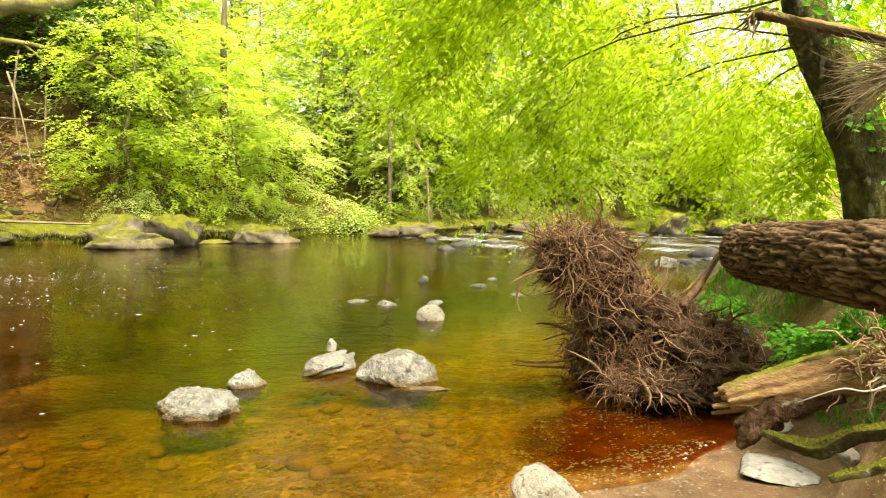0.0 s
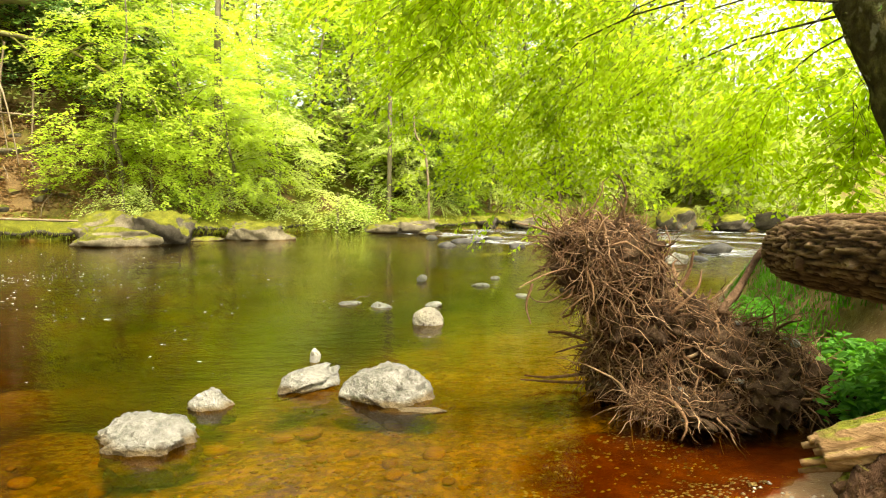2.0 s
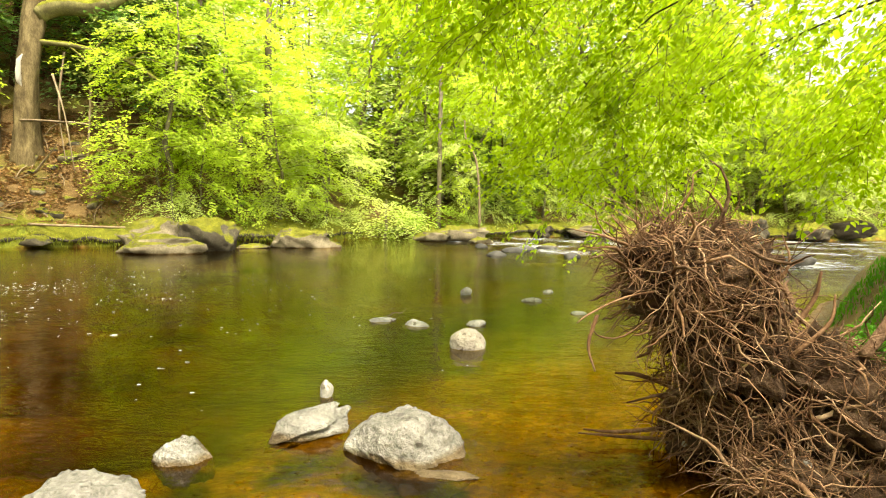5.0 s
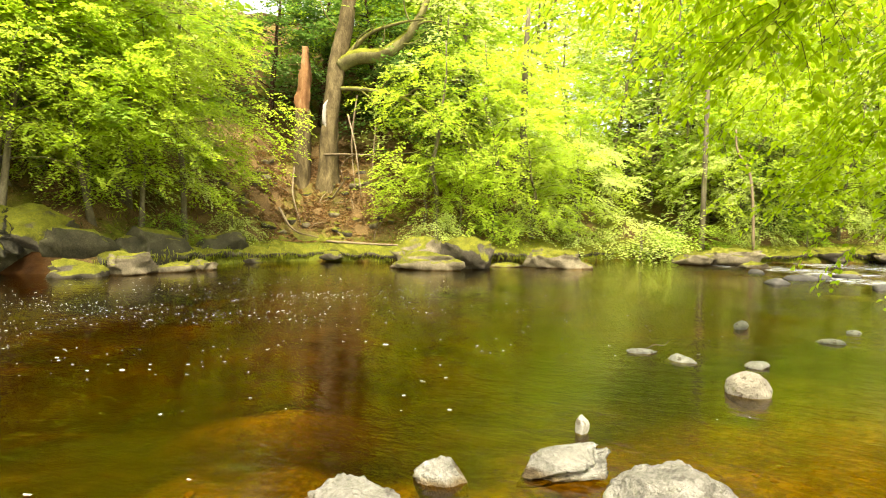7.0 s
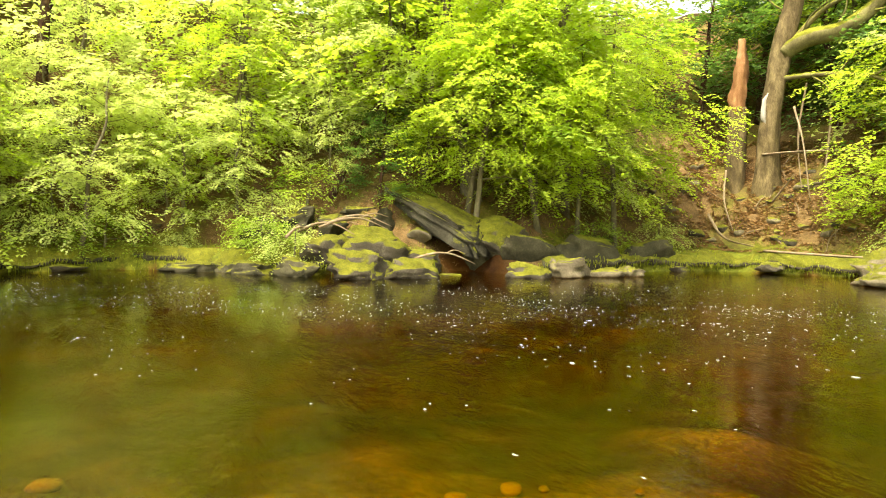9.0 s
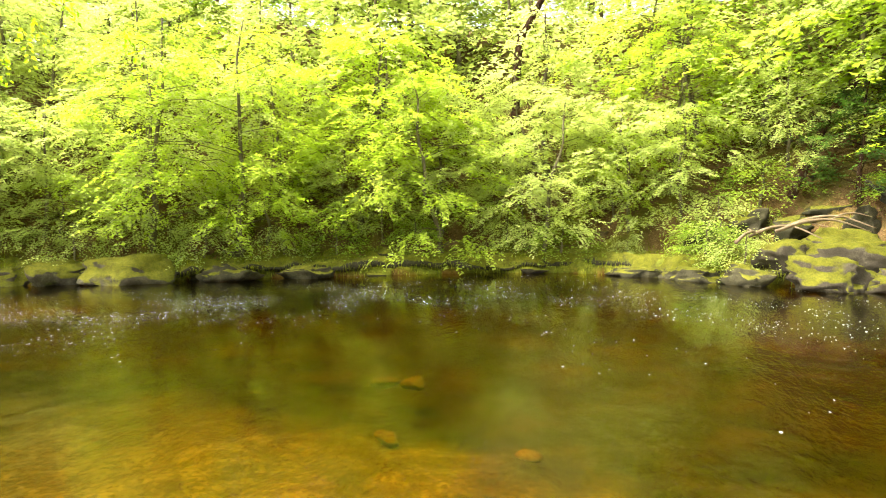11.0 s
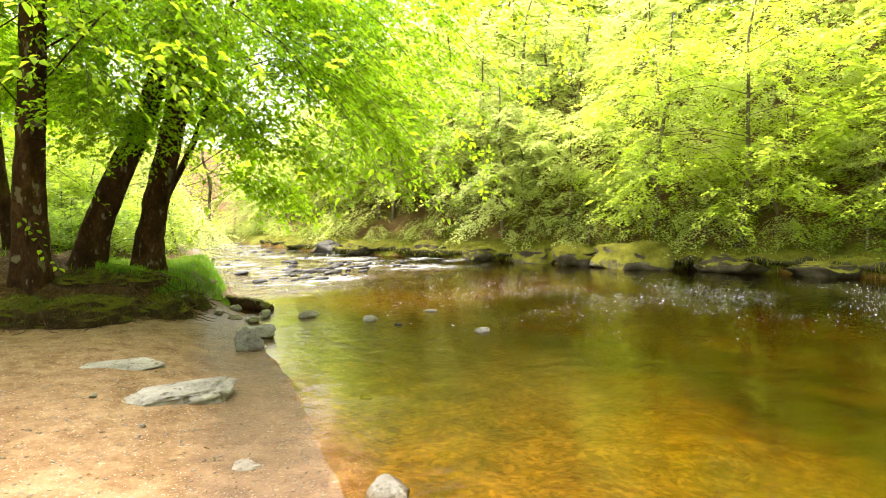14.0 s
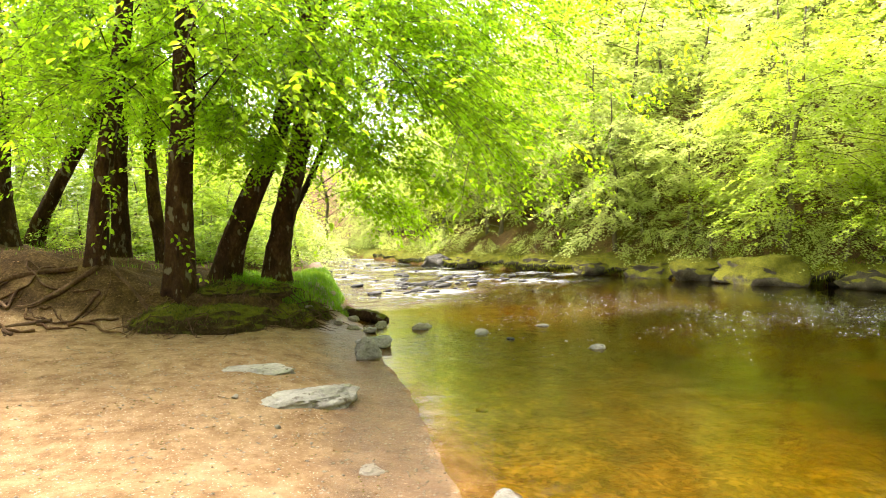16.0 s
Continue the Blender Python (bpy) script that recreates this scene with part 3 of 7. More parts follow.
GY = spread((-1400, [(-400, 200), (-140, 40), (-60, 6), (-32, 1.2), (-15, 0.5), (5.5, 0.15), (14, 0.4), (40, 0.6), (60, 2.5), (140, 10), (400, 60), (1400, 200)]))


def sheet(gx, gy):
    x, y = np.meshgrid(gx, gy)
    nx, ny = len(gx), len(gy)
    i, j = np.meshgrid(np.arange(ny - 1), np.arange(nx - 1), indexing="ij")
    k = (i * nx + j).ravel()
    return x.ravel(), y.ravel(), np.stack([k, k + 1, k + nx + 1, k + nx], 1)


gx, gy, gf = sheet(GX, GY)
gz, near_d, far_d, wet_m, bank_m, side_m = land(gx, gy)
beach = (~wet_m) & (near_d < far_d)
moss_m = np.where(beach, 0.55 * bank_m * ramp(-gx, -1.2, 1.6) + 0.6 * ramp(near_d, 9, 16) + 0.8 * ramp(-gy, 16, 22) + (0.55 + 0.25 * waves(gx, gy, 0.8, 52)) * side_m, 0.85 - 0.6 * ramp(far_d, 0.7, 2.6) + 0.45 * waves(gx, gy, 2.3, 51) * ramp(far_d, 1.0, 2.5) + 0.45 * ramp(gx + 0.3 * gy, 0, 10) * ramp(far_d, 2, 5))
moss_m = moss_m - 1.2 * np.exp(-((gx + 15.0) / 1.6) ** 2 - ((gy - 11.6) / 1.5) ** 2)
sand_m = np.where(beach, (1 - 2.4 * bank_m) * (1 - side_m) * (1 - ramp(near_d, 9, 14)) * ramp(gy, -16, -12), 0.0)
sand_m = np.where(wet_m & (near_d < 0.5) & (far_d > 3), 1.0, sand_m)
damp_m = np.where(beach, 1.0 - ramp(near_d, 0.25, 1.3), 0.0) * (gy < 14)
gravel_m = np.where(wet_m, ramp(near_d, 0.1, 0.5), 0.0)
# silt; also stands for depth gloom and the far bank's dark reflection
silt_shade_m = np.where(wet_m, np.maximum(np.maximum(ramp(-gz - 0.05 * ramp(-gy, -5, 7), 0.14, 0.50 + 0.08 * ramp(-gy, -5, 7)), 1.1 * ramp(-far_d, -4.5, -2.5) * (near_d > 3)), 0.8 * np.maximum(ramp(-gy, 11, 15), ramp(gy + 0.5 * gx, 14, 20))), 0.0)
rust_m = np.where(wet_m, 1.15 * np.exp(-(((gx - 2.3) / 1.1) ** 2 + ((gy - 2.15) / 0.85) ** 2) ** 2), 0.0)
# the silt mask also paints the shade in the hollow under the slab
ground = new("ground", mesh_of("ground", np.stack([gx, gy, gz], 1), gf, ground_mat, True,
                               {"moss": moss_m, "sand": sand_m, "damp": damp_m, "gravel": gravel_m, "silt_and_shade": np.maximum(silt_shade_m, 1.2 * np.exp(-(((gx + 15.3) / 1.9) ** 2 + ((gy - 11.0) / 1.3) ** 2) ** 2)), "rust": rust_m, "earth": np.where(beach, np.maximum(ramp(bank_m, 0.05, 0.4) * (gy > -22), 0.45 * ramp(side_m, 0.05, 0.4) * ramp(-gx, -4.4, -3.5) * ramp(-gy, -2.6, -1.9)), 0.0)}))
tagged(ground, "sandy river beach, riverbed and mossy leaf-strewn wooded banks", "ground", kind="structure")

# ---- the water ----
WX = spread((-34, [(-16, 0.8), (-3.2, 0.5), (3, 0.16), (30, 0.6), (110, 8)]))
WY = spread((-110, [(-50, 5), (-30, 0.8), (-9, 0.35), (3.6, 0.18), (12, 0.8), (36, 0.6), (60, 4)]))
wx, wy, wf = sheet(WX, WY)
wz, wn, wfar, ww, _, _ = land(wx, wy)
keep = (ww | (np.minimum(wn, wfar) < 2.0))[wf].any(1)
rapid = np.maximum(ramp(0.45 * wx - wy, 9.4, 12.6), ramp(wy + 0.55 * wx - 0.05 * wx * wx * (wx < 0), 19.5, 25) * ramp(wx, 1.0, 5.0))
rapid = np.maximum(rapid, 1.1 * np.exp(-(((wx - 11) / 4.5) ** 2 + ((wy - 14.8) / 3.5) ** 2)))
rapid = rapid * (0.72 + 0.4 * waves(wx * 0.7, wy, 3.0, 21))
bed_depth = np.where((wy > -10) & (wy < 4) & (wn < wfar), np.where(ww, np.clip(-wz, 0, 1), 0), 0.2)
wz = 0.0 + np.clip(rapid, 0, 1) * (0.035 * waves(wx, wy, 1.3, 22) + 0.02 * waves(wx, wy, 0.6, 23))
used = np.unique(wf[keep])
back = np.full(len(wx), -1)
back[used] = np.arange(len(used))
water = new("water", mesh_of("water", np.stack([wx, wy, wz], 1)[used], back[wf[keep]], water_mat, True, {"rapid": np.clip(rapid, 0, 1)[used], "depth": bed_depth[used]}))
tagged(water, "peaty brown river with a still pool and white riffles", "river", kind="structure")


# ---- trees: a tapered trunk, limbs, and a crown of leafy twigs ----
def grow(seed, height, girth, crown_low, spread_r, limbs, twigs, count, leaf, droop=0.3, lean=(0, 0), taper=0.25, top_fill=1.0, oval=None, reach=0.8):
    """Meshes' raw data of one tree: trunk, limbs and leaves."""
    rng = np.random.RandomState(seed)
    lean = np.array([*lean, 0.0])
    ups = np.linspace(0, 1, 7)
    trunk = np.array([[0, 0, -0.4 if u == 0 else u * height] for u in ups]) + lean * (ups ** 1.3)[:, None] * height + np.concatenate([[[0, 0, 0]], rng.normal(0, 0.012 * height, (6, 3)) * [1, 1, 0]])
    trunk = smooth_path(trunk, 14)
    wood = [tube(trunk, [girth, girth * 0.85, girth * (0.5 + taper) * 0.7, girth * taper], 8, 0.04, rng, (5, 0.7, 0.06))]
    arms, starts, ways = [], [], []
    for k in range(limbs):
        u = crown_low + (1 - crown_low) * ((k + rng.uniform(0, 1)) / limbs) ** 0.9
        base = trunk[min(int(u * 13), 13)]
        az = k * 2.4 + rng.uniform(-0.5, 0.5)
        profile = math.sin(math.pi * min(0.98, 0.18 + 0.8 * (u - crown_low) / (1 - crown_low + 1e-6))) ** 0.7
        length = spread_r * max(0.35, profile) * rng.uniform(0.7, 1.15)
        out = np.array([math.cos(az), math.sin(az), 0])
        rise = rng.uniform(0.1, 0.55) * (1 - droop)
        path = smooth_path([base, base + out * length * 0.4 + [0, 0, length * rise * 0.6], base + out * length * 0.75 + [0, 0, length * (rise * 0.7 - droop * 0.2)], base + out * length + [0, 0, length * (rise * 0.5 - droop * 0.55)]], 7)
        arms.append(tube(path[::2], [girth * 0.28 * (1.1 - 0.7 * u), girth * 0.07], 4))
        m = max(3, int(twigs * (0.5 + 0.5 * profile)))
        t = rng.uniform(0.22, 1.05, m) ** 0.8
        at = np.stack([np.interp(t, np.linspace(0, 1, 7), path[:, c]) for c in range(3)], 1)
        swing = rng.normal(0, 0.9, m)
        w = np.stack([np.cos(az + swing), np.sin(az + swing), rng.uniform(-0.45, 0.25, m) - droop * 0.5], 1)
        at = at + w * rng.uniform(0, 0.5, m)[:, None] * spread_r * 0.45 + rng.normal(0, 0.07 * spread_r, (m, 3)) * [1, 1, 0.8]
        starts.append(at)
        ways.append(w)
    starts, ways = np.concatenate(starts), np.concatenate(ways)
    foliage = sprays(rng, starts, ways, count, reach * rng.uniform(0.6, 1.3, len(starts)), leaf, droop, oval, 0.26, 0.85)
    return wood, arms, foliage, starts, ways


def tree_meshes(kind, bark, leaf_mat, **form):
    wood, arms, foliage, _, _ = grow(**form)
    return {"trunk": mesh_of(kind + "_trunk", *joined(wood), bark), "branchwork": mesh_of(kind + "_branchwork", *joined(arms), bark), "crown": mesh_of(kind + "_crown", *foliage, leaf_mat, False)}


def plant_tree(name, label, category, meshes, x, y, turn, size, z=None, group="", wide=1.0):
    z = ground_z(x, y) - 0.1 if z is None else z
    ob = thing(name, label, category, pose(x, y, z, 7 * math.sin(x * 9.1 + y), 7 * math.sin(y * 7.7 - x), turn), group)
    ob.scale = (size * wide, size * wide, size)
    for k in ("trunk", "branchwork", "crown"):
        if k in meshes:
            part(k, meshes[k], ob, kind="" if k == "trunk" else "stuff")
    return ob


FORMS = {
    "beech": tree_meshes("beech", bark_grey, leaf_bright, seed=11, height=8.5, girth=0.1, crown_low=0.10, spread_r=3.3, limbs=26, twigs=26, count=22, leaf=0.122, droop=0.38),
    "beech_b": tree_meshes("beech_b", bark_grey, leaf_bright, seed=12, height=9.5, girth=0.11, crown_low=0.16, spread_r=3.6, limbs=26, twigs=26, count=22, leaf=0.122, droop=0.30, lean=(0.08, 0.0)),
    "beech_fine": tree_meshes("beech_fine", bark_grey, leaf_bright, seed=31, height=9.0, girth=0.1, crown_low=0.24, spread_r=3.2, limbs=28, twigs=30, count=24, leaf=0.105, droop=0.34, reach=0.95),
    "pale": tree_meshes("pale", bark_grey, leaf_pale_hazed, seed=13, height=7.5, girth=0.085, crown_low=0.10, spread_r=2.9, limbs=24, twigs=26, count=28, leaf=0.103, droop=0.34),
    "wood": tree_meshes("wood", bark_grey, leaf_mid, seed=14, height=12, girth=0.2, crown_low=0.2, spread_r=3.6, limbs=28, twigs=24, count=10, leaf=0.221, droop=0.22),
    "wood_b": tree_meshes("wood_b", bark_grey, leaf_bright, seed=15, height=14, girth=0.22, crown_low=0.3, spread_r=3.8, limbs=28, twigs=22, count=10, leaf=0.234, droop=0.2),
    "dark": tree_meshes("dark", bark_dark, leaf_dark, seed=16, height=7.0, girth=0.14, crown_low=0.05, spread_r=2.6, limbs=26, twigs=26, count=9, leaf=0.169, droop=0.15),
    "gold": tree_meshes("gold", bark_grey, leaf_gold, seed=17, height=12, girth=0.2, crown_low=0.35, spread_r=3.4, limbs=22, twigs=14, count=8, leaf=0.182, droop=0.15),
    "far": tree_meshes("far", bark_grey, leaf_mid, seed=24, height=12, girth=0.13, crown_low=0.12, spread_r=3.8, limbs=26, twigs=14, count=8, leaf=0.27, droop=0.22, reach=1.0),
    "far_b": tree_meshes("far_b", bark_grey, leaf_bright, seed=25, height=14, girth=0.14, crown_low=0.2, spread_r=4.0, limbs=26, twigs=14, count=8, leaf=0.27, droop=0.2, reach=1.0),
    "far_c": tree_meshes("far_c", bark_grey, leaf_pale_hazed, seed=26, height=10, girth=0.12, crown_low=0.08, spread_r=3.6, limbs=26, twigs=14, count=9, leaf=0.25, droop=0.3, reach=1.0),
    "shrub": tree_meshes("shrub", bark_grey, leaf_pale_hazed, seed=18, height=2.4, girth=0.06, crown_low=0.03, spread_r=1.9, limbs=15, twigs=18, count=12, leaf=0.115, droop=0.45),
    "shrub_b": tree_meshes("shrub_b", bark_grey, leaf_mid, seed=19, height=2.2, girth=0.06, crown_low=0.02, spread_r=1.7, limbs=15, twigs=18, count=12, leaf=0.115, droop=0.3),
}
WORDS = {"beech": ("beech_tree", "young beech with bright green drooping layered foliage"), "beech_b": ("beech_tree", "leaning beech with fresh yellow-green leaves"),
         "beech_fine": ("beech_tree", "fine-leaved beech with drooping sprays above dark rocks"),
         "pale": ("small_tree", "slender tree with lime-green spring leaves, partly paled for haze"), "wood": ("woodland_tree", "tall woodland tree with mid-green leaves on the slope"),
         "wood_b": ("woodland_tree", "tall straight tree with bright crown on the slope"), "dark": ("holly_tree", "dark evergreen holly in the wood's shade"),
         "far": ("woodland_tree", "tall mid-green tree high on the wooded slope"), "far_b": ("woodland_tree", "tall bright tree high on the wooded slope"),
         "far_c": ("woodland_tree", "green tree high on the wooded slope, leaves paled for haze"), "gold": ("young_oak", "thinly leaved oak with golden spring leaves"), "shrub": ("bush", "pale low bush hanging over the bank"), "shrub_b": ("bush", "green bush among the bank's rocks")}


def wood_tree(kind, x, y, size=1.0, turn=0.0, wide=1.0, z=None):
    name, label = WORDS[kind]
    return plant_tree(name, label, "bush" if kind.startswith("shrub") else "tree", FORMS[kind], x, y, turn, size, z, "trees of the far bank", wide)


wood_rng = np.random.RandomState(5)
OPEN = [(-12.6, 22.6, 3.4), (-13.6, 24.8, 3.0), (-11.0, 24.6, 2.4), (-10.2, 21.4, 2.6), (-17.5, 8.0, 3.0), (-15.5, 6.5, 2.0), (-14.6, 11.4, 2.6)]  # clearings: the dead stem's slope, the leaning slab


def clear_of(x, y, margin=0.0):
    return all(math.hypot(x - a, y - b) > r + margin for a, b, r in OPEN)


# rows of the wood, from the water's edge up the slope: (metres from the bank, spacing, forms, size range)
ROWS = [(1.5, 2.7, ["shrub", "shrub_b", "shrub"], (0.35, 0.75)), (3.2, 3.5, ["beech", "pale", "beech_b", "pale"], (0.75, 1.05)), (6.4, 4.0, ["beech_b", "far", "pale", "pale", "far_c"], (0.8, 1.1)),
        (9.5, 3.6, ["far", "far_b", "far_c", "far_c"], (0.75, 1.05)), (13, 4.4, ["far", "far_b", "far_c", "far"], (0.85, 1.15)), (18, 5.2, ["far", "far_b", "far_c", "gold"], (1.0, 1.4)), (26, 5.8, ["far_b", "far", "far_c", "gold"], (1.2, 1.7)), (36, 7.0, ["far_b", "far_c"], (1.3, 1.8))]
for off, step, kinds, (lo, hi) in ROWS:
    for px, py, dx, dy in along_line(FAR_BANK[2:-1], step, 0.35, wood_rng):
        d = off + wood_rng.uniform(-0.3, 0.4) * min(off, 4)
        x, y = px + dy * d, py - dx * d
        if clear_of(x, y, 0.6 if off > 2 else 0.0) and not in_river(np.array([x]), np.array([y]))[0]:
            kind = kinds[wood_rng.randint(len(kinds))]
            if y < 4 and wood_rng.rand() < 0.55:  # downstream, paler leaf colours stand in for haze
                kind = {"far": "far_c", "far_b": "far_c", "beech": "pale", "beech_b": "pale"}.get(kind, kind)
            wood_tree(kind, x, y, wood_rng.uniform(lo, hi), wood_rng.uniform(0, 360), wood_rng.uniform(0.9, 1.2))
# low leafy growth that hangs down the western slope
for px, py, dx, dy in along_line(FAR_BANK[17:-5], 2.9, 0.4, wood_rng):
    d = wood_rng.uniform(1.9, 3.0)
    x, y = px + dy * d, py - dx * d
    if clear_of(x, y, 0.3):
        wood_tree("pale" if wood_rng.rand() < 0.65 else "beech", x, y, wood_rng.uniform(0.42, 0.66), wood_rng.uniform(0, 360), wood_rng.uniform(1.1, 1.35))
# the tall wood that closes the view upstream
for k in range(17):
    wood_tree(("far", "far_b", "far_c", "gold")[k % 4], -30 + 4.1 * k + wood_rng.uniform(-1.2, 1.2), 47 + 3 * (k % 3) + wood_rng.uniform(-2, 2), wood_rng.uniform(1.55, 1.9), wood_rng.uniform(0, 360), 1.05)
# behind the beach, beyond the trees on the mound, and on the bank behind the fallen trunk
for x, y, kind, size in [(-6, -64, "far_c", 1.3), (-10, -66, "far", 1.3), (-2, -52, "far_c", 1.0), (1, -54, "far_b", 1.1), (-14, -62, "far_b", 1.3), (-5.5, -48, "far_c", 0.8), (-4.0, -40, "pale", 0.8), (-4.3, -27, "shrub", 1.0), (-4.7, -31, "shrub", 1.2), (-5.2, -36, "shrub", 1.3), (-6.2, -42, "shrub", 1.5), (-3.6, -22, "shrub", 0.8), (-2.8, -24.5, "shrub_b", 0.9), (-3.4, -34, "shrub", 1.2), (-6.2, -55, "far_c", 1.0), (3, -24, "beech", 0.75), (6.5, -22.5, "beech_b", 0.75), (9.5, -20.5, "pale", 0.85), (-0.5, -27, "pale", 0.8), (12.5, -18, "beech", 0.85), (5.0, -27, "pale", 0.9), (-0.5, -19, "shrub_b", 0.9), (1.6, -19.5, "shrub_b", 1.0), (3.6, -20, "shrub", 0.9), (5.6, -18.5, "shrub_b", 1.0), (7.6, -17, "shrub_b", 1.0), (9.5, -18, "shrub", 1.1), (4.5, -25, "shrub", 1.2), (7.5, -23, "shrub", 1.3), (10.5, -22, "shrub_b", 1.3), (0.4, -16.2, "shrub_b", 0.55), (1.6, -16.9, "shrub_b", 0.6), (2.6, -17.3, "shrub_b", 0.6), (4.6, -16.8, "shrub_b", 0.65), (5.9, -16.2, "shrub_b", 0.6), (-0.4, -17.6, "shrub_b", 0.6), (-1.3, -17.4, "shrub_b", 0.75), (0.5, -18.8, "shrub_b", 1.1), (-1.0, -19.8, "shrub_b", 1.2), (-1.6, -21.5, "beech_b", 0.6), (0.6, -21.5, "beech_b", 0.65), (2.6, -21.5, "shrub_b", 1.3), (2.0, -28, "shrub", 1.3), (13, -23, "far_c", 0.55), (9, -30, "far_c", 0.7), (5.5, -29, "far_c", 0.55), (16, -24, "far_c", 0.7), (0.5, -31, "far_c", 0.6), (12, -36, "far_c", 1.0), (20, -34, "far", 1.1), (9, -24, "wood_b", 1.0), (14, -20, "wood", 1.0), (3, -30, "far", 0.9), (7, -33, "wood_b", 1.1), (0, -38, "wood", 0.9), (13, -31, "wood", 1.1), (-2, -46, "beech", 1.1), (18, -26, "wood_b", 1.1),
                         (12, -9, "wood", 0.9), (15, 0, "wood_b", 1.0), (11, 6, "beech_b", 0.9), (18, 8, "wood", 1.0), (24, 12, "wood_b", 1.1), (13, -15, "beech", 0.9), (6, -44, "wood_b", 1.2), (-4, -58, "wood_b", 1.2), (4, -60, "wood", 1.2), (20, 2, "wood", 1.1)]:
    if x > -1 and y < -15:  # the darker wood behind the mound
        kind = {"far_c": "far", "pale": "beech", "shrub": "shrub_b"}.get(kind, kind)
    wood_tree(kind, x, y, size, (x * 77 + y * 31) % 360)


# ---- stones standing in the pool ----
POOL = "pale stones in the shallow pool"
stone("river_stone", "large rough pale grey stone standing in shallow water", -1.02, 2.93, -0.03, (0.74, 0.50, 0.44), pale_stone, 148, -24, (6, 8), 5, "rock", POOL, facets=22, bite=0.36, box=0.05, rough=0.13, flat=0.15, taper=0.15, strata=0.04)
stone("river_stone", "rounded pale stone in shallow water", -0.75, 3.56, -0.03, (0.36, 0.32, 0.33), pale_stone, 32, 10, (0, 0), 5, "rock", POOL, facets=10, bite=0.3, box=0.0, rough=0.11)
stone("river_stone", "flat layered pale slab tilted in the water", -0.07, 3.87, 0.015, (0.72, 0.34, 0.22), pale_stone, 33, 20, (10, -11), 5, "rock", POOL, facets=18, bite=0.5, rough=0.08, strata=0.16)
stone("river_stone", "small white stone just above the water", 0.02, 4.64, 0.03, (0.12, 0.11, 0.22), white_stone, 34, 30, (0, 0), 3, "rock", POOL, facets=10, bite=0.5)
stone("river_stone", "broad pale stone with a dark shaded face", 0.62, 3.56, 0.02, (0.78, 0.56, 0.60), pale_stone, 235, -20, (-4, 5), 5, "rock", POOL, facets=18, bite=0.34, box=0.0, rough=0.10, taper=0.38)
stone("river_stone", "low white stone washed by the water", 0.76, 3.22, -0.02, (0.66, 0.18, 0.08), pale_stone, 36, -18, (0, 0), 4, "rock", POOL, facets=14, bite=0.5)
stone("river_stone", "smooth rounded grey stone in the pool", 1.42, 6.25, 0.03, (0.40, 0.34, 0.34), sand_stone, 37, 0, (0, 0), 4, "rock", POOL, facets=5, bite=0.2, rough=0.05, box=0.0)
stone("river_stone", "low flat stone in the pool", 1.74, 7.44, 0.01, (0.30, 0.22, 0.12), white_stone, 38, 20, (0, 0), 3, "rock", POOL, facets=12, bite=0.5)
stone("river_stone", "low pale stone with a dark waterline", 0.92, 7.48, 0.01, (0.44, 0.26, 0.15), white_stone, 39, -10, (0, 0), 3, "rock", POOL, facets=12, bite=0.5)
stone("river_stone", "low pale stone with a twig caught on it", 0.50, 7.75, 0.0, (0.42, 0.26, 0.11), white_stone, 40, 15, (0, 0), 3, "rock", POOL, facets=12, bite=0.5)
stone("river_stone", "small pointed white stone in the pool", 1.98, 10.1, 0.04, (0.26, 0.2, 0.24), white_stone, 41, 0, (0, 20), 3, "rock", POOL, facets=12, bite=0.5)
stone("river_stone", "pale stone at the sand's edge", 1.08, 1.08, 0.08, (0.42, 0.32, 0.32), sand_stone, 42, 25, (0, 8), 4, "rock", facets=8, bite=0.4)
stone("river_stone", "white boulder in the riffle", 9.3, 12.7, 0.10, (0.62, 0.5, 0.55), pale_stone, 43, 0, (0, 0), 3)
stone("river_stone", "black wet boulder in the riffle", 13.0, 16.1, 0.08, (1.3, 0.7, 0.55), dark_stone, 44, 10, (0, 0), 3)
for k, (x, y, s) in enumerate([(3.0, 9.4, 0.3), (3.6, 10.4, 0.25), (4.4, 8.6, 0.35), (3.4, 8.2, 0.22), (-5.2, -6.85, 0.26), (-4.3, -8.75, 0.34), (-4.45, -8.05, 0.14), (-5.65, -8.95, 0.2), (-3.65, -9.75, 0.3), (6.0, 11.5, 0.4), (10.9, 14.0, 0.5)]):
    stone("river_stone", "small stone breaking the water's surface", x, y, 0.0, (s * 1.2, s * 0.8, s * 0.42), dark_stone if k in (2, 6, 10) else white_stone, 60 + k, k * 47, (0, 0), 2, "rock", "small stones in the stream")
# ---- stones under the water ----
bed_rng = np.random.RandomState(9)
SUNK = "stones on the riverbed"
for k in range(54):
    if k < 50:
        x, y = bed_rng.uniform(-3.2, 1.2), bed_rng.uniform(0.9, 3.6)
    else:
        x, y = bed_rng.uniform(-5.5, -1.5), bed_rng.uniform(-5.5, 1.0)
    s = bed_rng.uniform(0.06, 0.22)
    z, near_k, _, wet_k, _, _ = land(np.array([x]), np.array([y]))
    if wet_k[0] and near_k[0] > 0.25 and not (x > 1.0 and y < 3.0):
        stone("bed_stone", "rounded amber-stained stone lying under the water", x, y, min(z[0] + 0.02, -0.3 * s - 0.03), (s * 1.25, s, s * 0.5), bed_stone, 200 + k % 14, bed_rng.uniform(0, 360), (0, 0), 2, "rock", SUNK)
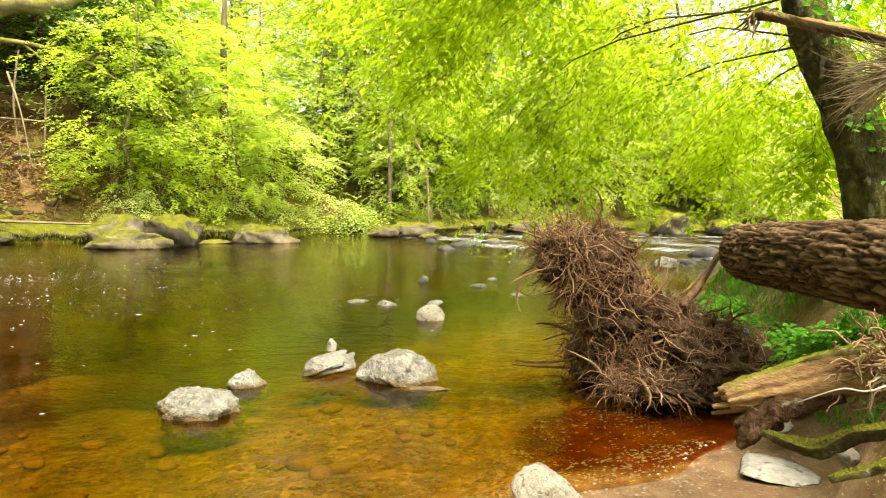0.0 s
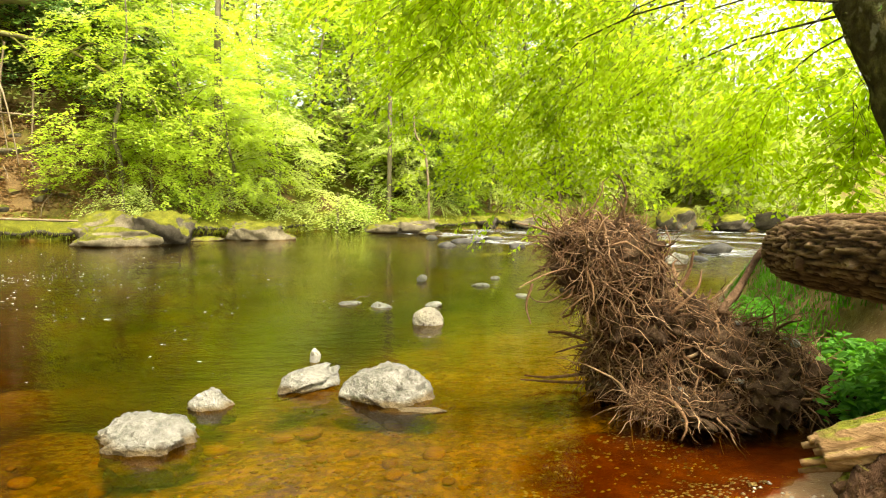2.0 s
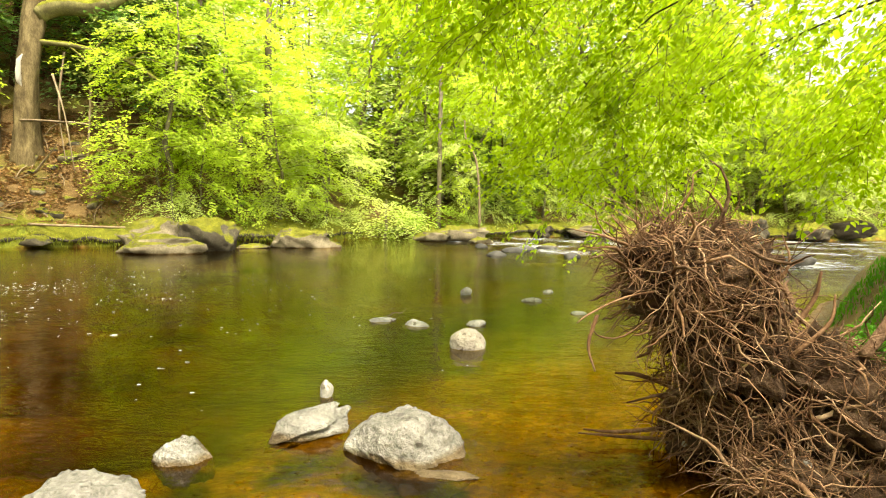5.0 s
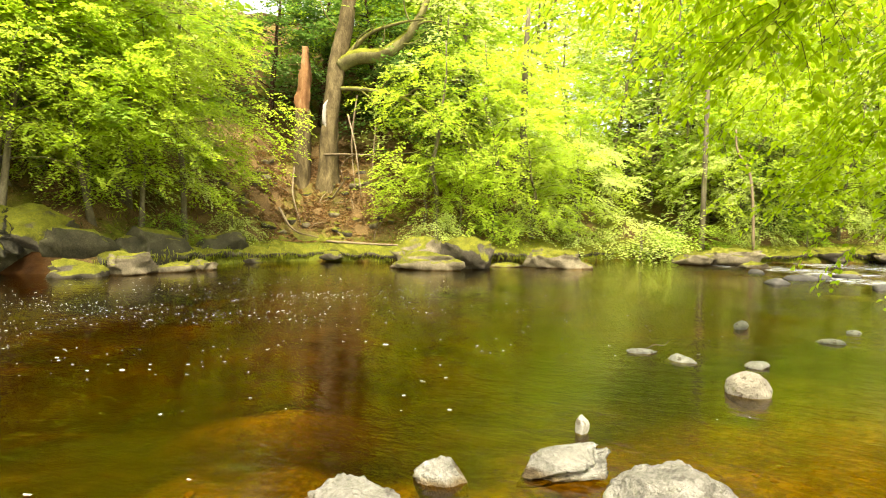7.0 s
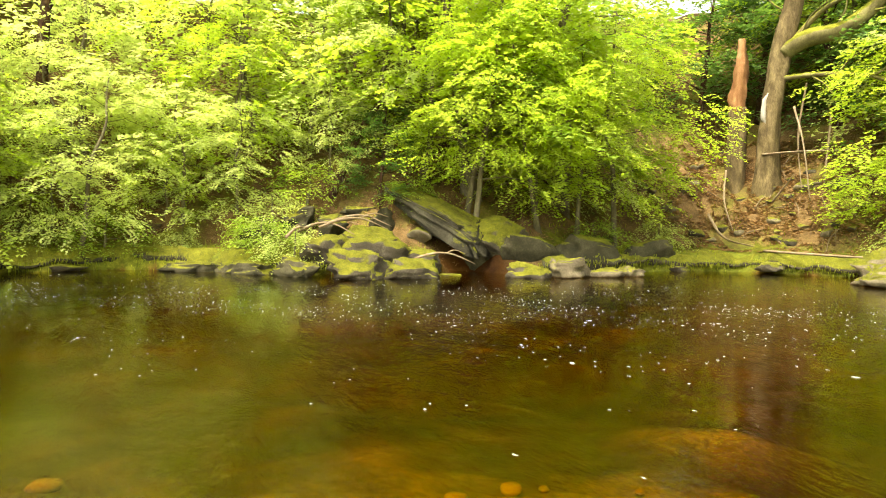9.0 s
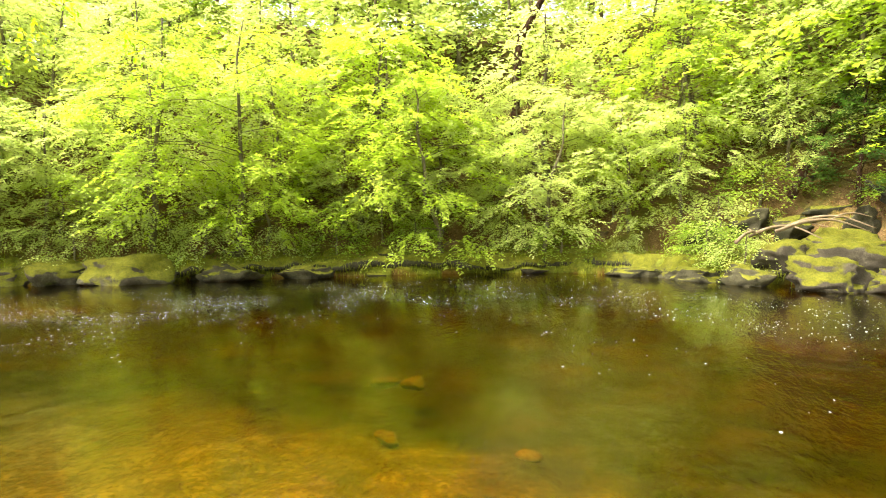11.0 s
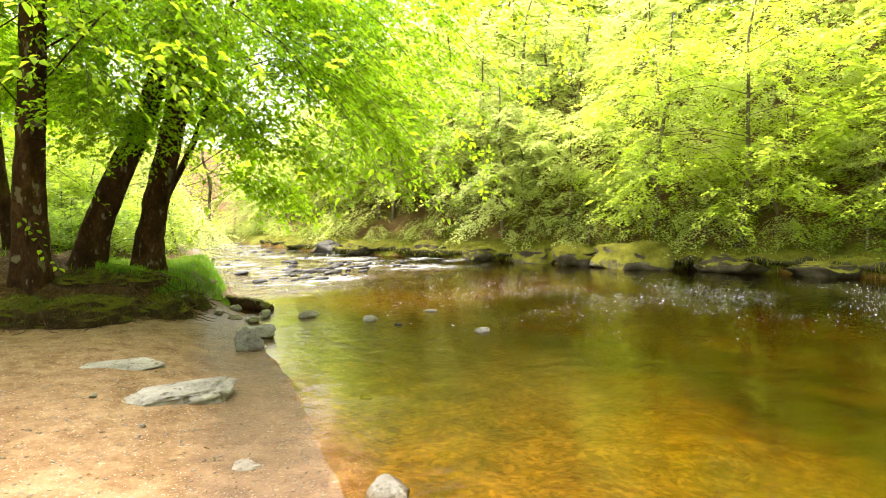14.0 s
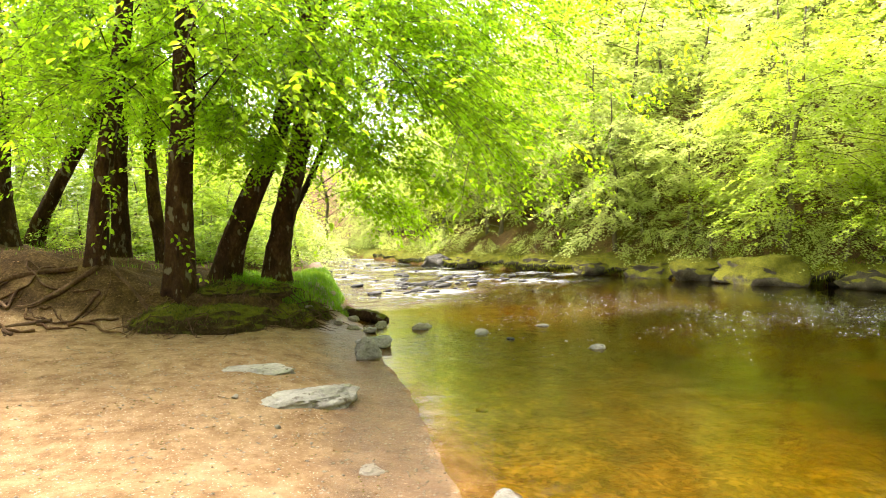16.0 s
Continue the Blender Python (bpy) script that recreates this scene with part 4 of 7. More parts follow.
for x, y, s, t in [(-5.1, -1.5, 0.32, 30), (-7.1, -1.68, 0.44, 0), (-7.1, -2.05, 0.34, 80), (-3.27, -5.65, 0.30, 60)]:
    stone("sunken_slab", "broad flat stone slab deep under the brown water", x, y, -0.36, (s * 1.3, s * 0.8, 0.2), sunk_stone, int(300 + s * 10), t, (5, -4), 3, "rock", facets=16, bite=0.55, flat=0.3, rough=0.16)

# ---- stones of the beach ----
BEACH = "stones on the sand"
stone("beach_stone", "flat pale angular stone half buried in sand", -0.80, -5.40, 0.10, (1.08, 0.66, 0.36), white_stone, 71, 14, (3, 3), 5, "rock", BEACH, facets=20, bite=0.36, box=0.45, rough=0.10, flat=0.3, strata=0.05)
stone("beach_stone", "low pale stone half buried in sand", -0.38, -6.65, 0.15, (0.98, 0.72, 0.22), white_stone, 72, -10, (3, 0), 4, "rock", BEACH, facets=14, bite=0.4, flat=0.3)
stone("beach_stone", "upright grey stone at the water's edge", -1.98, -7.52, 0.08, (0.42, 0.36, 0.50), pale_stone, 73, 30, (10, -22), 4, "rock", BEACH, facets=18, bite=0.4, box=0.0, rough=0.12, taper=0.3)
stone("beach_stone", "long pale stone at the water's edge", -2.36, -8.45, 0.05, (0.56, 0.72, 0.26), white_stone, 74, 20, (6, 10), 4, "rock", BEACH, facets=16, bite=0.4, box=0.1, flat=0.2, rough=0.1)
stone("beach_stone", "nearly buried smooth stone", -0.86, -3.85, 0.02, (0.36, 0.24, 0.10), sand_stone, 75, 25, (0, 0), 3, "rock", BEACH)
stone("beach_stone", "pale stone tip in the shallow water", -1.50, -3.05, -0.01, (0.44, 0.28, 0.13), pale_stone, 76, 60, (0, 6), 4, "rock", BEACH)
stone("beach_stone", "flat grey slab lying on wet sand below dead wood", 2.58, 1.17, ground_z(2.58, 1.17) + 0.015, (0.44, 0.60, 0.07), white_stone, 77, 0, (-5, 0), 4, "rock", BEACH, facets=16, bite=0.5, rough=0.06)
stone("beach_stone", "small pale stone beside a mossy root", 2.93, 1.51, 0.2, (0.26, 0.16, 0.12), sand_stone, 78, 20, (8, 0), 4, "rock", BEACH, facets=12, bite=0.45)
stone("beach_stone", "small pale stone beside a mossy root", 2.62, 0.71, 0.33, (0.14, 0.11, 0.12), sand_stone, 79, 50, (8, 0), 3, "rock", BEACH, facets=12, bite=0.45)
for k, (x, y, s) in enumerate([(-2.62, -9.6, 0.3), (-2.98, -10.1, 0.42), (-2.67, -10.9, 0.4), (-2.5, -12.0, 0.3), (-1.8, -10.7, 0.26), (-2.3, -10.5, 0.34), (-2.45, -10.0, 0.3), (-0.8, -3.1, 0.12), (-0.15, -5.4, 0.1), (-0.4, -4.7, 0.08), (-3.55, -9.6, 0.36), (-3.75, -9.85, 0.22)]):
    stone("beach_stone", "grey stone at the foot of the bank", x, y, max(ground_z(x, y), 0) + 0.08 * s, (s * 0.9, s * 0.62, s * 0.45), sand_stone, 80 + k, k * 53, (k * 7 % 11, 0), 4, "rock", BEACH, facets=15, bite=0.45, box=0.0, rough=0.11)

# ---- rocks of the far bank ----
FAR = "rocks along the far bank"
for x, y, z, size, mat, turn, label in [
    (-2.15, 21.7, 0.16, (2.6, 1.3, 1.3), bank_stone, 8, "long low grey slab by the far bank"),
    (-6.4, 18.7, 0.14, (3.0, 1.5, 1.1), bank_stone, -5, "flat layered grey slab at the water's edge"),
    (-6.8, 19.6, 0.35, (2.1, 1.5, 1.7), bank_stone, 30, "angular grey rock at the water's edge"),
    (-5.1, 19.8, 0.38, (2.4, 1.6, 1.7), moss_stone, 10, "boulder capped with yellow moss"),
    (-3.9, 21.2, 0.0, (1.4, 0.8, 0.35), bank_stone, 20, "low flat grey rock"),
    (3.0, 26.6, 0.15, (2.0, 1.4, 0.9), bank_stone, 0, "grey rock below the wood"), (4.4, 27.2, 0.3, (2.6, 1.8, 1.2), bank_stone, 15, "broad grey rock below the wood"),
    (5.0, 25.4, 0.05, (1.3, 0.9, 0.6), bank_stone, -20, "low rock at the riffle"), (9.4, 32.2, 0.3, (2.2, 1.5, 1.0), moss_stone, 0, "yellow-mossed rock at the riffle's edge"),
    (12.6, 32.4, 0.25, (3.6, 1.6, 0.9), bank_stone, 5, "long grey slab at the riffle's edge"), (22.2, 32.4, 0.6, (3.4, 2.4, 2.2), moss_stone, 20, "large mossy boulder above the riffle"),
    (25.4, 31.2, 0.4, (3.0, 2.2, 1.4), moss_stone, -10, "mossy boulder above the riffle"), (28.5, 31.5, 0.7, (3.4, 2.6, 2.0), moss_stone, 30, "mossy boulder on the upstream bank"),
    (-13.25, 11.75, 0.06, (1.5, 1.0, 0.85), moss_stone, 60, "blunt grey rock standing in the water"), (-12.75, 12.9, 0.16, (1.7, 1.0, 0.85), bank_stone, 70, "grey rock with a mossy top in the water"),
    (-12.3, 14.0, 0.04, (1.3, 0.8, 0.6), bank_stone, 50, "rounded grey rock in the water"), (-12.2, 14.9, 0.05, (0.9, 0.7, 0.5), bank_stone, 0, "low grey rock in the water"),
    (-15.3, 7.0, 0.25, (1.9, 1.5, 1.2), moss_stone, 60, "moss-capped rock below the slab"), (-14.7, 8.4, 0.15, (1.9, 1.2, 0.9), moss_stone, 70, "moss-capped rock below the slab"),
    (-16.9, 5.6, 0.1, (1.9, 1.2, 0.9), dark_shaded_face, 20, "dark layered rock at the waterline"),
    (-18.3, 4.6, 0.05, (2.4, 1.3, 0.7), dark_shaded_face, 40, "dark layered rock at the waterline"), (-20.0, 3.2, 0.05, (2.4, 1.4, 0.6), dark_shaded_face, 50, "low dark rock at the waterline"),
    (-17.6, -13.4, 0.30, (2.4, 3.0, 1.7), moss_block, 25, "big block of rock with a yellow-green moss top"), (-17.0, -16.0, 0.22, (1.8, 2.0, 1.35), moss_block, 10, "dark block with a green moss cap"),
    (-16.5, -17.6, 0.15, (1.6, 2.2, 1.0), moss_stone, 30, "low rock under hanging moss"), (-18.6, -10.6, 0.15, (1.6, 2.4, 1.0), dark_shaded_face, 15, "dark rock face at the waterline"),
    (-19.6, -8.2, 0.1, (1.4, 2.2, 0.9), dark_shaded_face, 0, "dark rock face at the waterline"), (-12.8, -30.2, 0.2, (1.8, 3.0, 1.2), dark_stone, 0, "dark squared rock at the far waterline"),
    (-13.6, -27.6, 0.2, (1.6, 2.6, 1.1), moss_stone, 10, "mossy rock at the far waterline"), (-15.0, -23.8, 0.2, (1.6, 2.6, 1.1), moss_stone, 20, "dark mossy rock below bushes"),
    (-15.8, -20.6, 0.2, (1.6, 2.4, 1.1), moss_stone, 0, "dark mossy rock below bushes")]:
    stone("bank_rock", label, x, y, z, size, mat, int(1000 + x * 13 + y * 7) % 900, turn, (0, 0), 4, "rock", FAR, facets=26, bite=0.38, rough=0.20, box=0.6, strata=0.035)
edge_rng = np.random.RandomState(12)
for k, (px, py, dx, dy) in enumerate(along_line(FAR_BANK[3:-3], 2.2, 0.8, edge_rng)):
    d, s = edge_rng.uniform(-0.2, 0.9), edge_rng.uniform(0.25, 0.7) * (1.7 if edge_rng.rand() < 0.25 else 1.0)
    x, y = px + dy * d, py - dx * d
    stone("bank_rock", "mossy dark rock set into the overhanging bank", x, y, edge_rng.uniform(-0.15, 0.22), (s * edge_rng.uniform(1.1, 2.4), s, s * edge_rng.uniform(0.4, 0.8)), moss_stone, 400 + k % 24, math.degrees(math.atan2(dy, dx)) + edge_rng.uniform(-25, 25), (0, 0), 3, "rock", FAR, facets=14, bite=0.5, box=0.35, rough=0.12)
# the overhanging lip of moss, turf and rock along the waterline, in lengths of some metres
LIP = smooth_path(np.array(FAR_BANK[3:-2], float), 900)
aheads = unit(np.gradient(LIP, axis=0))
inland = np.stack([aheads[:, 1], -aheads[:, 0]], 1)
PROFILE = [(0.30, -0.35), (0.28, 0.0), (0.42, 0.10), (0.34, 0.17), (0.10, 0.20), (-0.12, 0.24), (-0.2, 0.32), (-0.12, 0.41), (0.08, 0.46), (0.4, 0.50), (0.9, 0.52), (1.6, 0.54), (2.4, 0.5)]
lip_rows = []
for (x, y), (ix, iy) in zip(LIP, inland):
    jut = 0.35 + 0.65 * ramp(noise.noise(Vector((x * 0.45, y * 0.45, 3.0))), -0.35, 0.3)
    high = 1 + 0.55 * noise.noise(Vector((x * 0.35, y * 0.35, 9.0))) + 0.3 * noise.noise(Vector((x * 1.4, y * 1.4, 5.0)))
    swing = 0.45 * noise.noise(Vector((x * 0.3, y * 0.3, 1.0))) + 0.22 * noise.noise(Vector((x * 1.1, y * 1.1, 2.0)))
    row = []
    for j, (d, z) in enumerate(PROFILE):
        d = (d if d > 0.3 else 0.3 + (d - 0.3) * jut) + swing
        px, py = x + ix * d, y + iy * d
        pz = z * (high if j > 2 else 1)
        if j > 8:
            pz = max(ground_z(px, py) + (0.05, 0.05, 0.0, -0.2)[j - 9], 0.3)
        p = Vector((px, py, pz))
        w = noise.noise_vector(p * 1.7) * 0.14 + noise.noise_vector(p * 5.0) * 0.07
        row.append((px + w[0] * 0.7, py + w[1] * 0.7, pz + w[2] * (1.0 if 3 < j < 12 else 0.2)))
    lip_rows.append(row)
lip_rows = np.array(lip_rows)
for a in range(0, 899, 45):
    block = lip_rows[a:a + 46]
    n, m = block.shape[:2]
    if min(math.hypot(p[0] + 14.5, p[1] - 11.0) for p in block[:, 6]) < 0.9:
        continue
    i, j = np.meshgrid(np.arange(n - 1), np.arange(m - 1), indexing="ij")
    q = (i * m + j).ravel()
    base = block[n // 2, 6]
    # north of y 16 plain mossy stone, elsewhere the rock with painted shade
    ob = new("bank_ledge", mesh_of("bank_ledge", block.reshape(-1, 3) - base, np.stack([q, q + 1, q + m + 1, q + m], 1), moss_stone if base[1] > 16 else dark_shaded_face))
    ob.matrix_basis = pose(*base)
    tagged(ob, "moss-covered ledge of rock and turf undercut by the water", "bank", "mossy ledges of the far bank")
# the great tilted slab, its shade put into its colour, and the dark hollow under it
slab = stone("leaning_slab", "huge tilted grey rock slab over a dark hollow", -16.95, 10.95, 1.70, (6.2, 2.3, 1.0), shaded_slab, 501, 27, (18, 27), 5, "rock", facets=34, bite=0.42, rough=0.15, box=1.0, strata=0.06)
stone("bank_rock", "dark overhanging rock beside the hollow", -15.9, 12.6, 1.0, (2.2, 2.6, 1.9), moss_stone, 502, 30, (0, 0), 4, "rock", FAR, facets=12, bite=0.4)
# rock faces whose shade under the beech is in the base colour
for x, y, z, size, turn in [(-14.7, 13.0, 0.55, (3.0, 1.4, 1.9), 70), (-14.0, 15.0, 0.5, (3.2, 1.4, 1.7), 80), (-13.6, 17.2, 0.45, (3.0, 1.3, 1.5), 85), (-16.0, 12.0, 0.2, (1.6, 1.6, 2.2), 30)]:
    stone("rock_face", "dark shaded rock face under the drooping beech", x, y, z, size, dark_shaded_face, int(510 + y), turn, (0, 0), 4, "rock", FAR, facets=20, bite=0.45, box=0.7, rough=0.12)
for x, y, z, size, turn in [(-16.5, 7.9, 0.55, (2.6, 2.2, 1.3), 40), (-17.2, 6.8, 0.6, (2.0, 1.8, 1.2), 10), (-15.9, 9.2, 0.35, (2.2, 1.5, 0.9), 60), (-17.6, 8.4, 0.9, (2.2, 2.0, 1.2), 80)]:
    stone("bank_rock", "mossy mound of rock with dead branches on it", x, y, z, size, moss_stone, int(530 + y * 3), turn, (0, 0), 4, "rock", FAR, facets=10, bite=0.35, box=0.1, rough=0.16)
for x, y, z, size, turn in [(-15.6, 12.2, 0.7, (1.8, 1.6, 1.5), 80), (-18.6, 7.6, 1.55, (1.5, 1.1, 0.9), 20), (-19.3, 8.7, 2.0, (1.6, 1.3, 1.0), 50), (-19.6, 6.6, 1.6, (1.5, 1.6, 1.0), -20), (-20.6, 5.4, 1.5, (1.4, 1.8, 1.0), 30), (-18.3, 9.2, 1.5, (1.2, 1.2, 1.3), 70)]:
    stone("bank_rock", "dark cracked mossy rock on the slope above the slab", x, y, z, size, dark_shaded_face, int(503 + y * 3), turn, (8, -6), 4, "rock", FAR, facets=22, bite=0.55, box=0.6, rough=0.16, strata=0.06)
# rubble of the leafy slope
rub = np.random.RandomState(15)
for k in range(110):
    x, y = (rub.uniform(-17.0, -9.0), rub.uniform(20.5, 26)) if k < 70 else (rub.uniform(-24, -15), rub.uniform(-16, 12))
    z, _, far_k, wet_k, _, _ = land(np.array([x]), np.array([y]))
    if wet_k[0] or far_k[0] < 1.2 or far_k[0] > 7 or x + 0.45 * y > 6:
        continue
    s = rub.uniform(0.2, 0.6) * (1.6 if rub.rand() < 0.15 else 1)
    stone("slope_rock", "mossy brown rock half sunk in the leafy slope", x, y, z[0] + 0.02, (s * 1.4, s, s * 0.8), (bank_stone, moss_stone, bark_brown)[k % 3], 640 + k % 12, rub.uniform(0, 360), (rub.uniform(-15, 15), 0), 3, "rock", "rocks of the slope", facets=14, bite=0.5, box=0.4, rough=0.14)
# ---- stones of the riffles ----
rif = np.random.RandomState(14)
for k in range(74):
    u = rif.uniform(0, 1)
    x, y = -4.8 - 6.4 * u + rif.normal(0, 0.5), -16.3 - 4.6 * u + rif.normal(0, 1.0)
    if k > 50:
        x, y = rif.uniform(-11, -5.2), rif.uniform(-34, -18)
    s = rif.uniform(0.12, 0.36)
    stone("riffle_stone", "flat black stone breaking the white riffle", x, y, 0.02, (s * 1.4, s * 0.9, s * 0.45), dark_stone, 600 + k % 12, rif.uniform(-40, 40), (0, 8), 3, "rock", "dark stones of the riffle")
for k in range(16):
    x = rif.uniform(4, 20)
    stone("riffle_stone", "stone breaking the upstream riffle", x, 17 + 0.7 * x + rif.uniform(-4, 3), 0.02, (rif.uniform(0.5, 1.2), 0.6, 0.3), dark_stone if k % 2 else bank_stone, 620 + k % 8, k * 40, (0, 0), 2, "rock", "dark stones of the riffle")


# ---- trees built one by one ----
def limb_part(path, r0, r1, bark, parent, sides=8, rough=0.05, seed=1, name="limb", n=14, flare=None, grooves=0.0):
    rng = np.random.RandomState(seed)
    p = smooth_path(path, n)
    v, f = tube(p, [r0, r1] if np.isscalar(r1) else [r0, *r1], sides, rough, rng, flare)
    if grooves:  # lengthwise grooves and knots of old split wood
        core = np.concatenate([np.repeat(p, sides, 0), p[[0, -1]]])[:len(v)]
        out, run = v - core, np.concatenate([np.repeat(np.arange(n), sides), [0, n - 1]])[:len(v)] / n
        around = np.concatenate([np.tile(np.arange(sides), n), [0, 0]])[:len(v)] * 6.283 / sides
        swell = np.array([noise.noise(Vector((math.cos(a) * 2.6, math.sin(a) * 2.6, u * 2.2 + seed))) + 0.5 * noise.noise(Vector((math.cos(a) * 6, math.sin(a) * 6, u * 5 + seed))) + 0.4 * noise.noise(Vector((math.cos(a) * 4, math.sin(a) * 4, u * 22 + seed))) for a, u in zip(around, run)])
        v = core + out * (1 + grooves * swell)[:, None]
    return part(name, mesh_of(name, v, f, bark), parent)


def leafy_tree(name, label, trunk, girths, bark, limbs, per_limb, count, leaf, leaf_mat, seed, droop=0.4, reach=0.55, low=0.25, thick=0.004, group=""):
    """A tree near the camera: trunk and limbs by their own paths, a crown of real leaves on thin twigs. Paths are in world metres."""
    rng = np.random.RandomState(seed)
    base = np.array(trunk[0], float)
    ob = thing(name, label, "tree", pose(*base), group=group)
    path = smooth_path(np.array(trunk, float) - base, 22)
    path[0, 2] -= 0.35
    limb_part(smooth_path(path, 12), girths[0], tuple(girths[1:]), bark, ob, 22, 0.0, seed, "trunk", 60, (5, 0.5, 0.05), 0.30)
    starts, ways = [], []
    for k, way in enumerate(limbs):
        p = smooth_path(np.array(way, float) - base, 9)
        size = np.linalg.norm(p[-1] - p[0])
        part("limb", mesh_of("limb", *tube(p, [0.002 * size + 0.004, 0.002], 6, 0.03, rng), bark), ob)
        t = rng.uniform(low, 1.04, per_limb)
        c = np.stack([np.interp(t, np.linspace(0, 1, 9), p[:, j]) for j in range(3)], 1)
        d = unit(p[-1] - p[0])
        az = math.atan2(d[1], d[0]) + rng.normal(0, 0.95, per_limb)
        w = np.stack([np.cos(az), np.sin(az), rng.uniform(-0.7, 0.15, per_limb)], 1)
        starts.append(c + w * rng.uniform(0, 0.9, per_limb)[:, None] * size * 0.20 + rng.normal(0, 0.06 * size, (per_limb, 3)))
        ways.append(w)
    starts, ways = np.concatenate(starts), np.concatenate(ways)
    far_reach = reach * rng.uniform(0.6, 1.4, len(starts))
    part("crown", mesh_of("crown", *sprays(rng, starts, ways, count, far_reach, leaf, droop, True), leaf_mat, False), ob, kind="stuff")
    part("twiggery", mesh_of("twiggery", *joined(spray_stems(rng, starts, ways, far_reach, droop, thick)), twig_wood), ob, kind="stuff")
    return ob


def ring_limbs(rng, trunk, n, z_low, z_high, length, droop=0.35, bias=(0, 0)):
    """Limbs all round a trunk, more of them towards the bias."""
    p = smooth_path(trunk, 30)
    out = []
    for k in range(n):
        z = z_low + (z_high - z_low) * (k + rng.uniform(0, 1)) / n
        b = p[np.argmin(abs(p[:, 2] - z))]
        az = k * 2.4 + rng.uniform(-0.4, 0.4)
        d = np.array([math.cos(az) + bias[0], math.sin(az) + bias[1], 0])
        s = length * rng.uniform(0.7, 1.15) * max(0.5, min(1.6, np.linalg.norm(d)))
        d = unit(d)
        out.append([b, b + d * s * 0.4 + [0, 0, 0.22 * s], b + d * s * 0.75 + [0, 0, 0.10 * s], b + d * s + [0, 0, -droop * s * rng.uniform(0.5, 1.2)]])
    return out


mound_rng = np.random.RandomState(77)
MOUND = "trees on the sandy mound"
TRUNKS = [  # path, girths, bark, limbs, lowest limb, limb length, leaning bias
    ("alder_tree", "dark reddish trunk on the mound, leaning slightly, roots bared", [(1.55, -11.1, 1.10), (1.45, -11.1, 2.6), (1.22, -11.05, 4.2), (1.05, -11.0, 6.0), (0.9, -11.0, 9.5)], [0.15, 0.14, 0.13, 0.11, 0.07], 12, 3.3, 3.0, (-0.3, 0.2)),
    ("alder_tree", "straight dark trunk on the mound's edge with sparse ivy", [(0.32, -10.5, 0.85), (0.30, -10.5, 2.4), (0.20, -10.55, 4.5), (0.15, -10.6, 7), (0.1, -10.6, 10)], [0.22, 0.19, 0.17, 0.14, 0.07], 14, 2.9, 3.2, (-0.4, 0.4)),
    ("alder_tree", "thick dark trunk leaning out towards the river", [(-0.40, -11.9, 0.95), (-0.85, -11.65, 2.2), (-1.35, -11.35, 3.5), (-1.8, -11.1, 5.2), (-2.3, -10.9, 8)], [0.24, 0.21, 0.18, 0.15, 0.07], 16, 3.0, 3.4, (-0.7, 0.3)),
    ("alder_tree", "stout ivy-flecked trunk beside the grassy bank", [(-1.40, -12.0, 0.85), (-1.55, -11.85, 1.9), (-1.80, -11.65, 3.2), (-2.1, -11.5, 5), (-2.5, -11.4, 8)], [0.25, 0.22, 0.19, 0.15, 0.07], 16, 2.9, 3.4, (-0.8, 0.2)),
    ("alder_tree", "slim dark trunk at the back of the mound", [(1.5, -14.4, 1.2), (1.5, -14.35, 3.0), (1.35, -14.3, 5), (1.2, -14.3, 8.5)], [0.17, 0.15, 0.12, 0.06], 8, 3.6, 2.8, (-0.2, 0.4)),
    ("alder_tree", "thin trunk leaning far over, behind the mound", [(3.6, -16.9, 1.55), (2.9, -16.6, 3.1), (2.0, -16.3, 4.9), (1.4, -16.1, 7)], [0.17, 0.14, 0.12, 0.06], 8, 4.0, 2.6, (-0.3, 0.4)),
    ("alder_tree", "thick dark trunk at the back of the beach", [(3.75, -14.8, 1.45), (3.8, -14.8, 3.5), (3.85, -14.8, 6), (3.9, -14.8, 9.5)], [0.30, 0.27, 0.24, 0.14], 12, 3.5, 3.6, (-0.3, 0.4)),
    ("alder_tree", "slender trunk in the shade behind the mound", [(0.6, -14.2, 1.1), (0.85, -14.2, 2.6), (0.9, -14.2, 5), (0.8, -14.2, 8)], [0.14, 0.12, 0.10, 0.05], 7, 3.0, 2.6, (-0.3, 0.3)),
]
for k, (name, label, trunk, girths, n, low, length, bias) in enumerate(TRUNKS):
    leafy_tree(name, label, trunk, girths, bark_dark, ring_limbs(mound_rng, trunk, n, low + 0.25, 6.2, length, 0.22, (bias[0], bias[1] + 0.15)) + ring_limbs(mound_rng, trunk, 5, 6.3, trunk[-1][2], length * 0.8, 0.25, bias), 70, 15, 0.082, leaf_alder, 90 + k, group=MOUND)
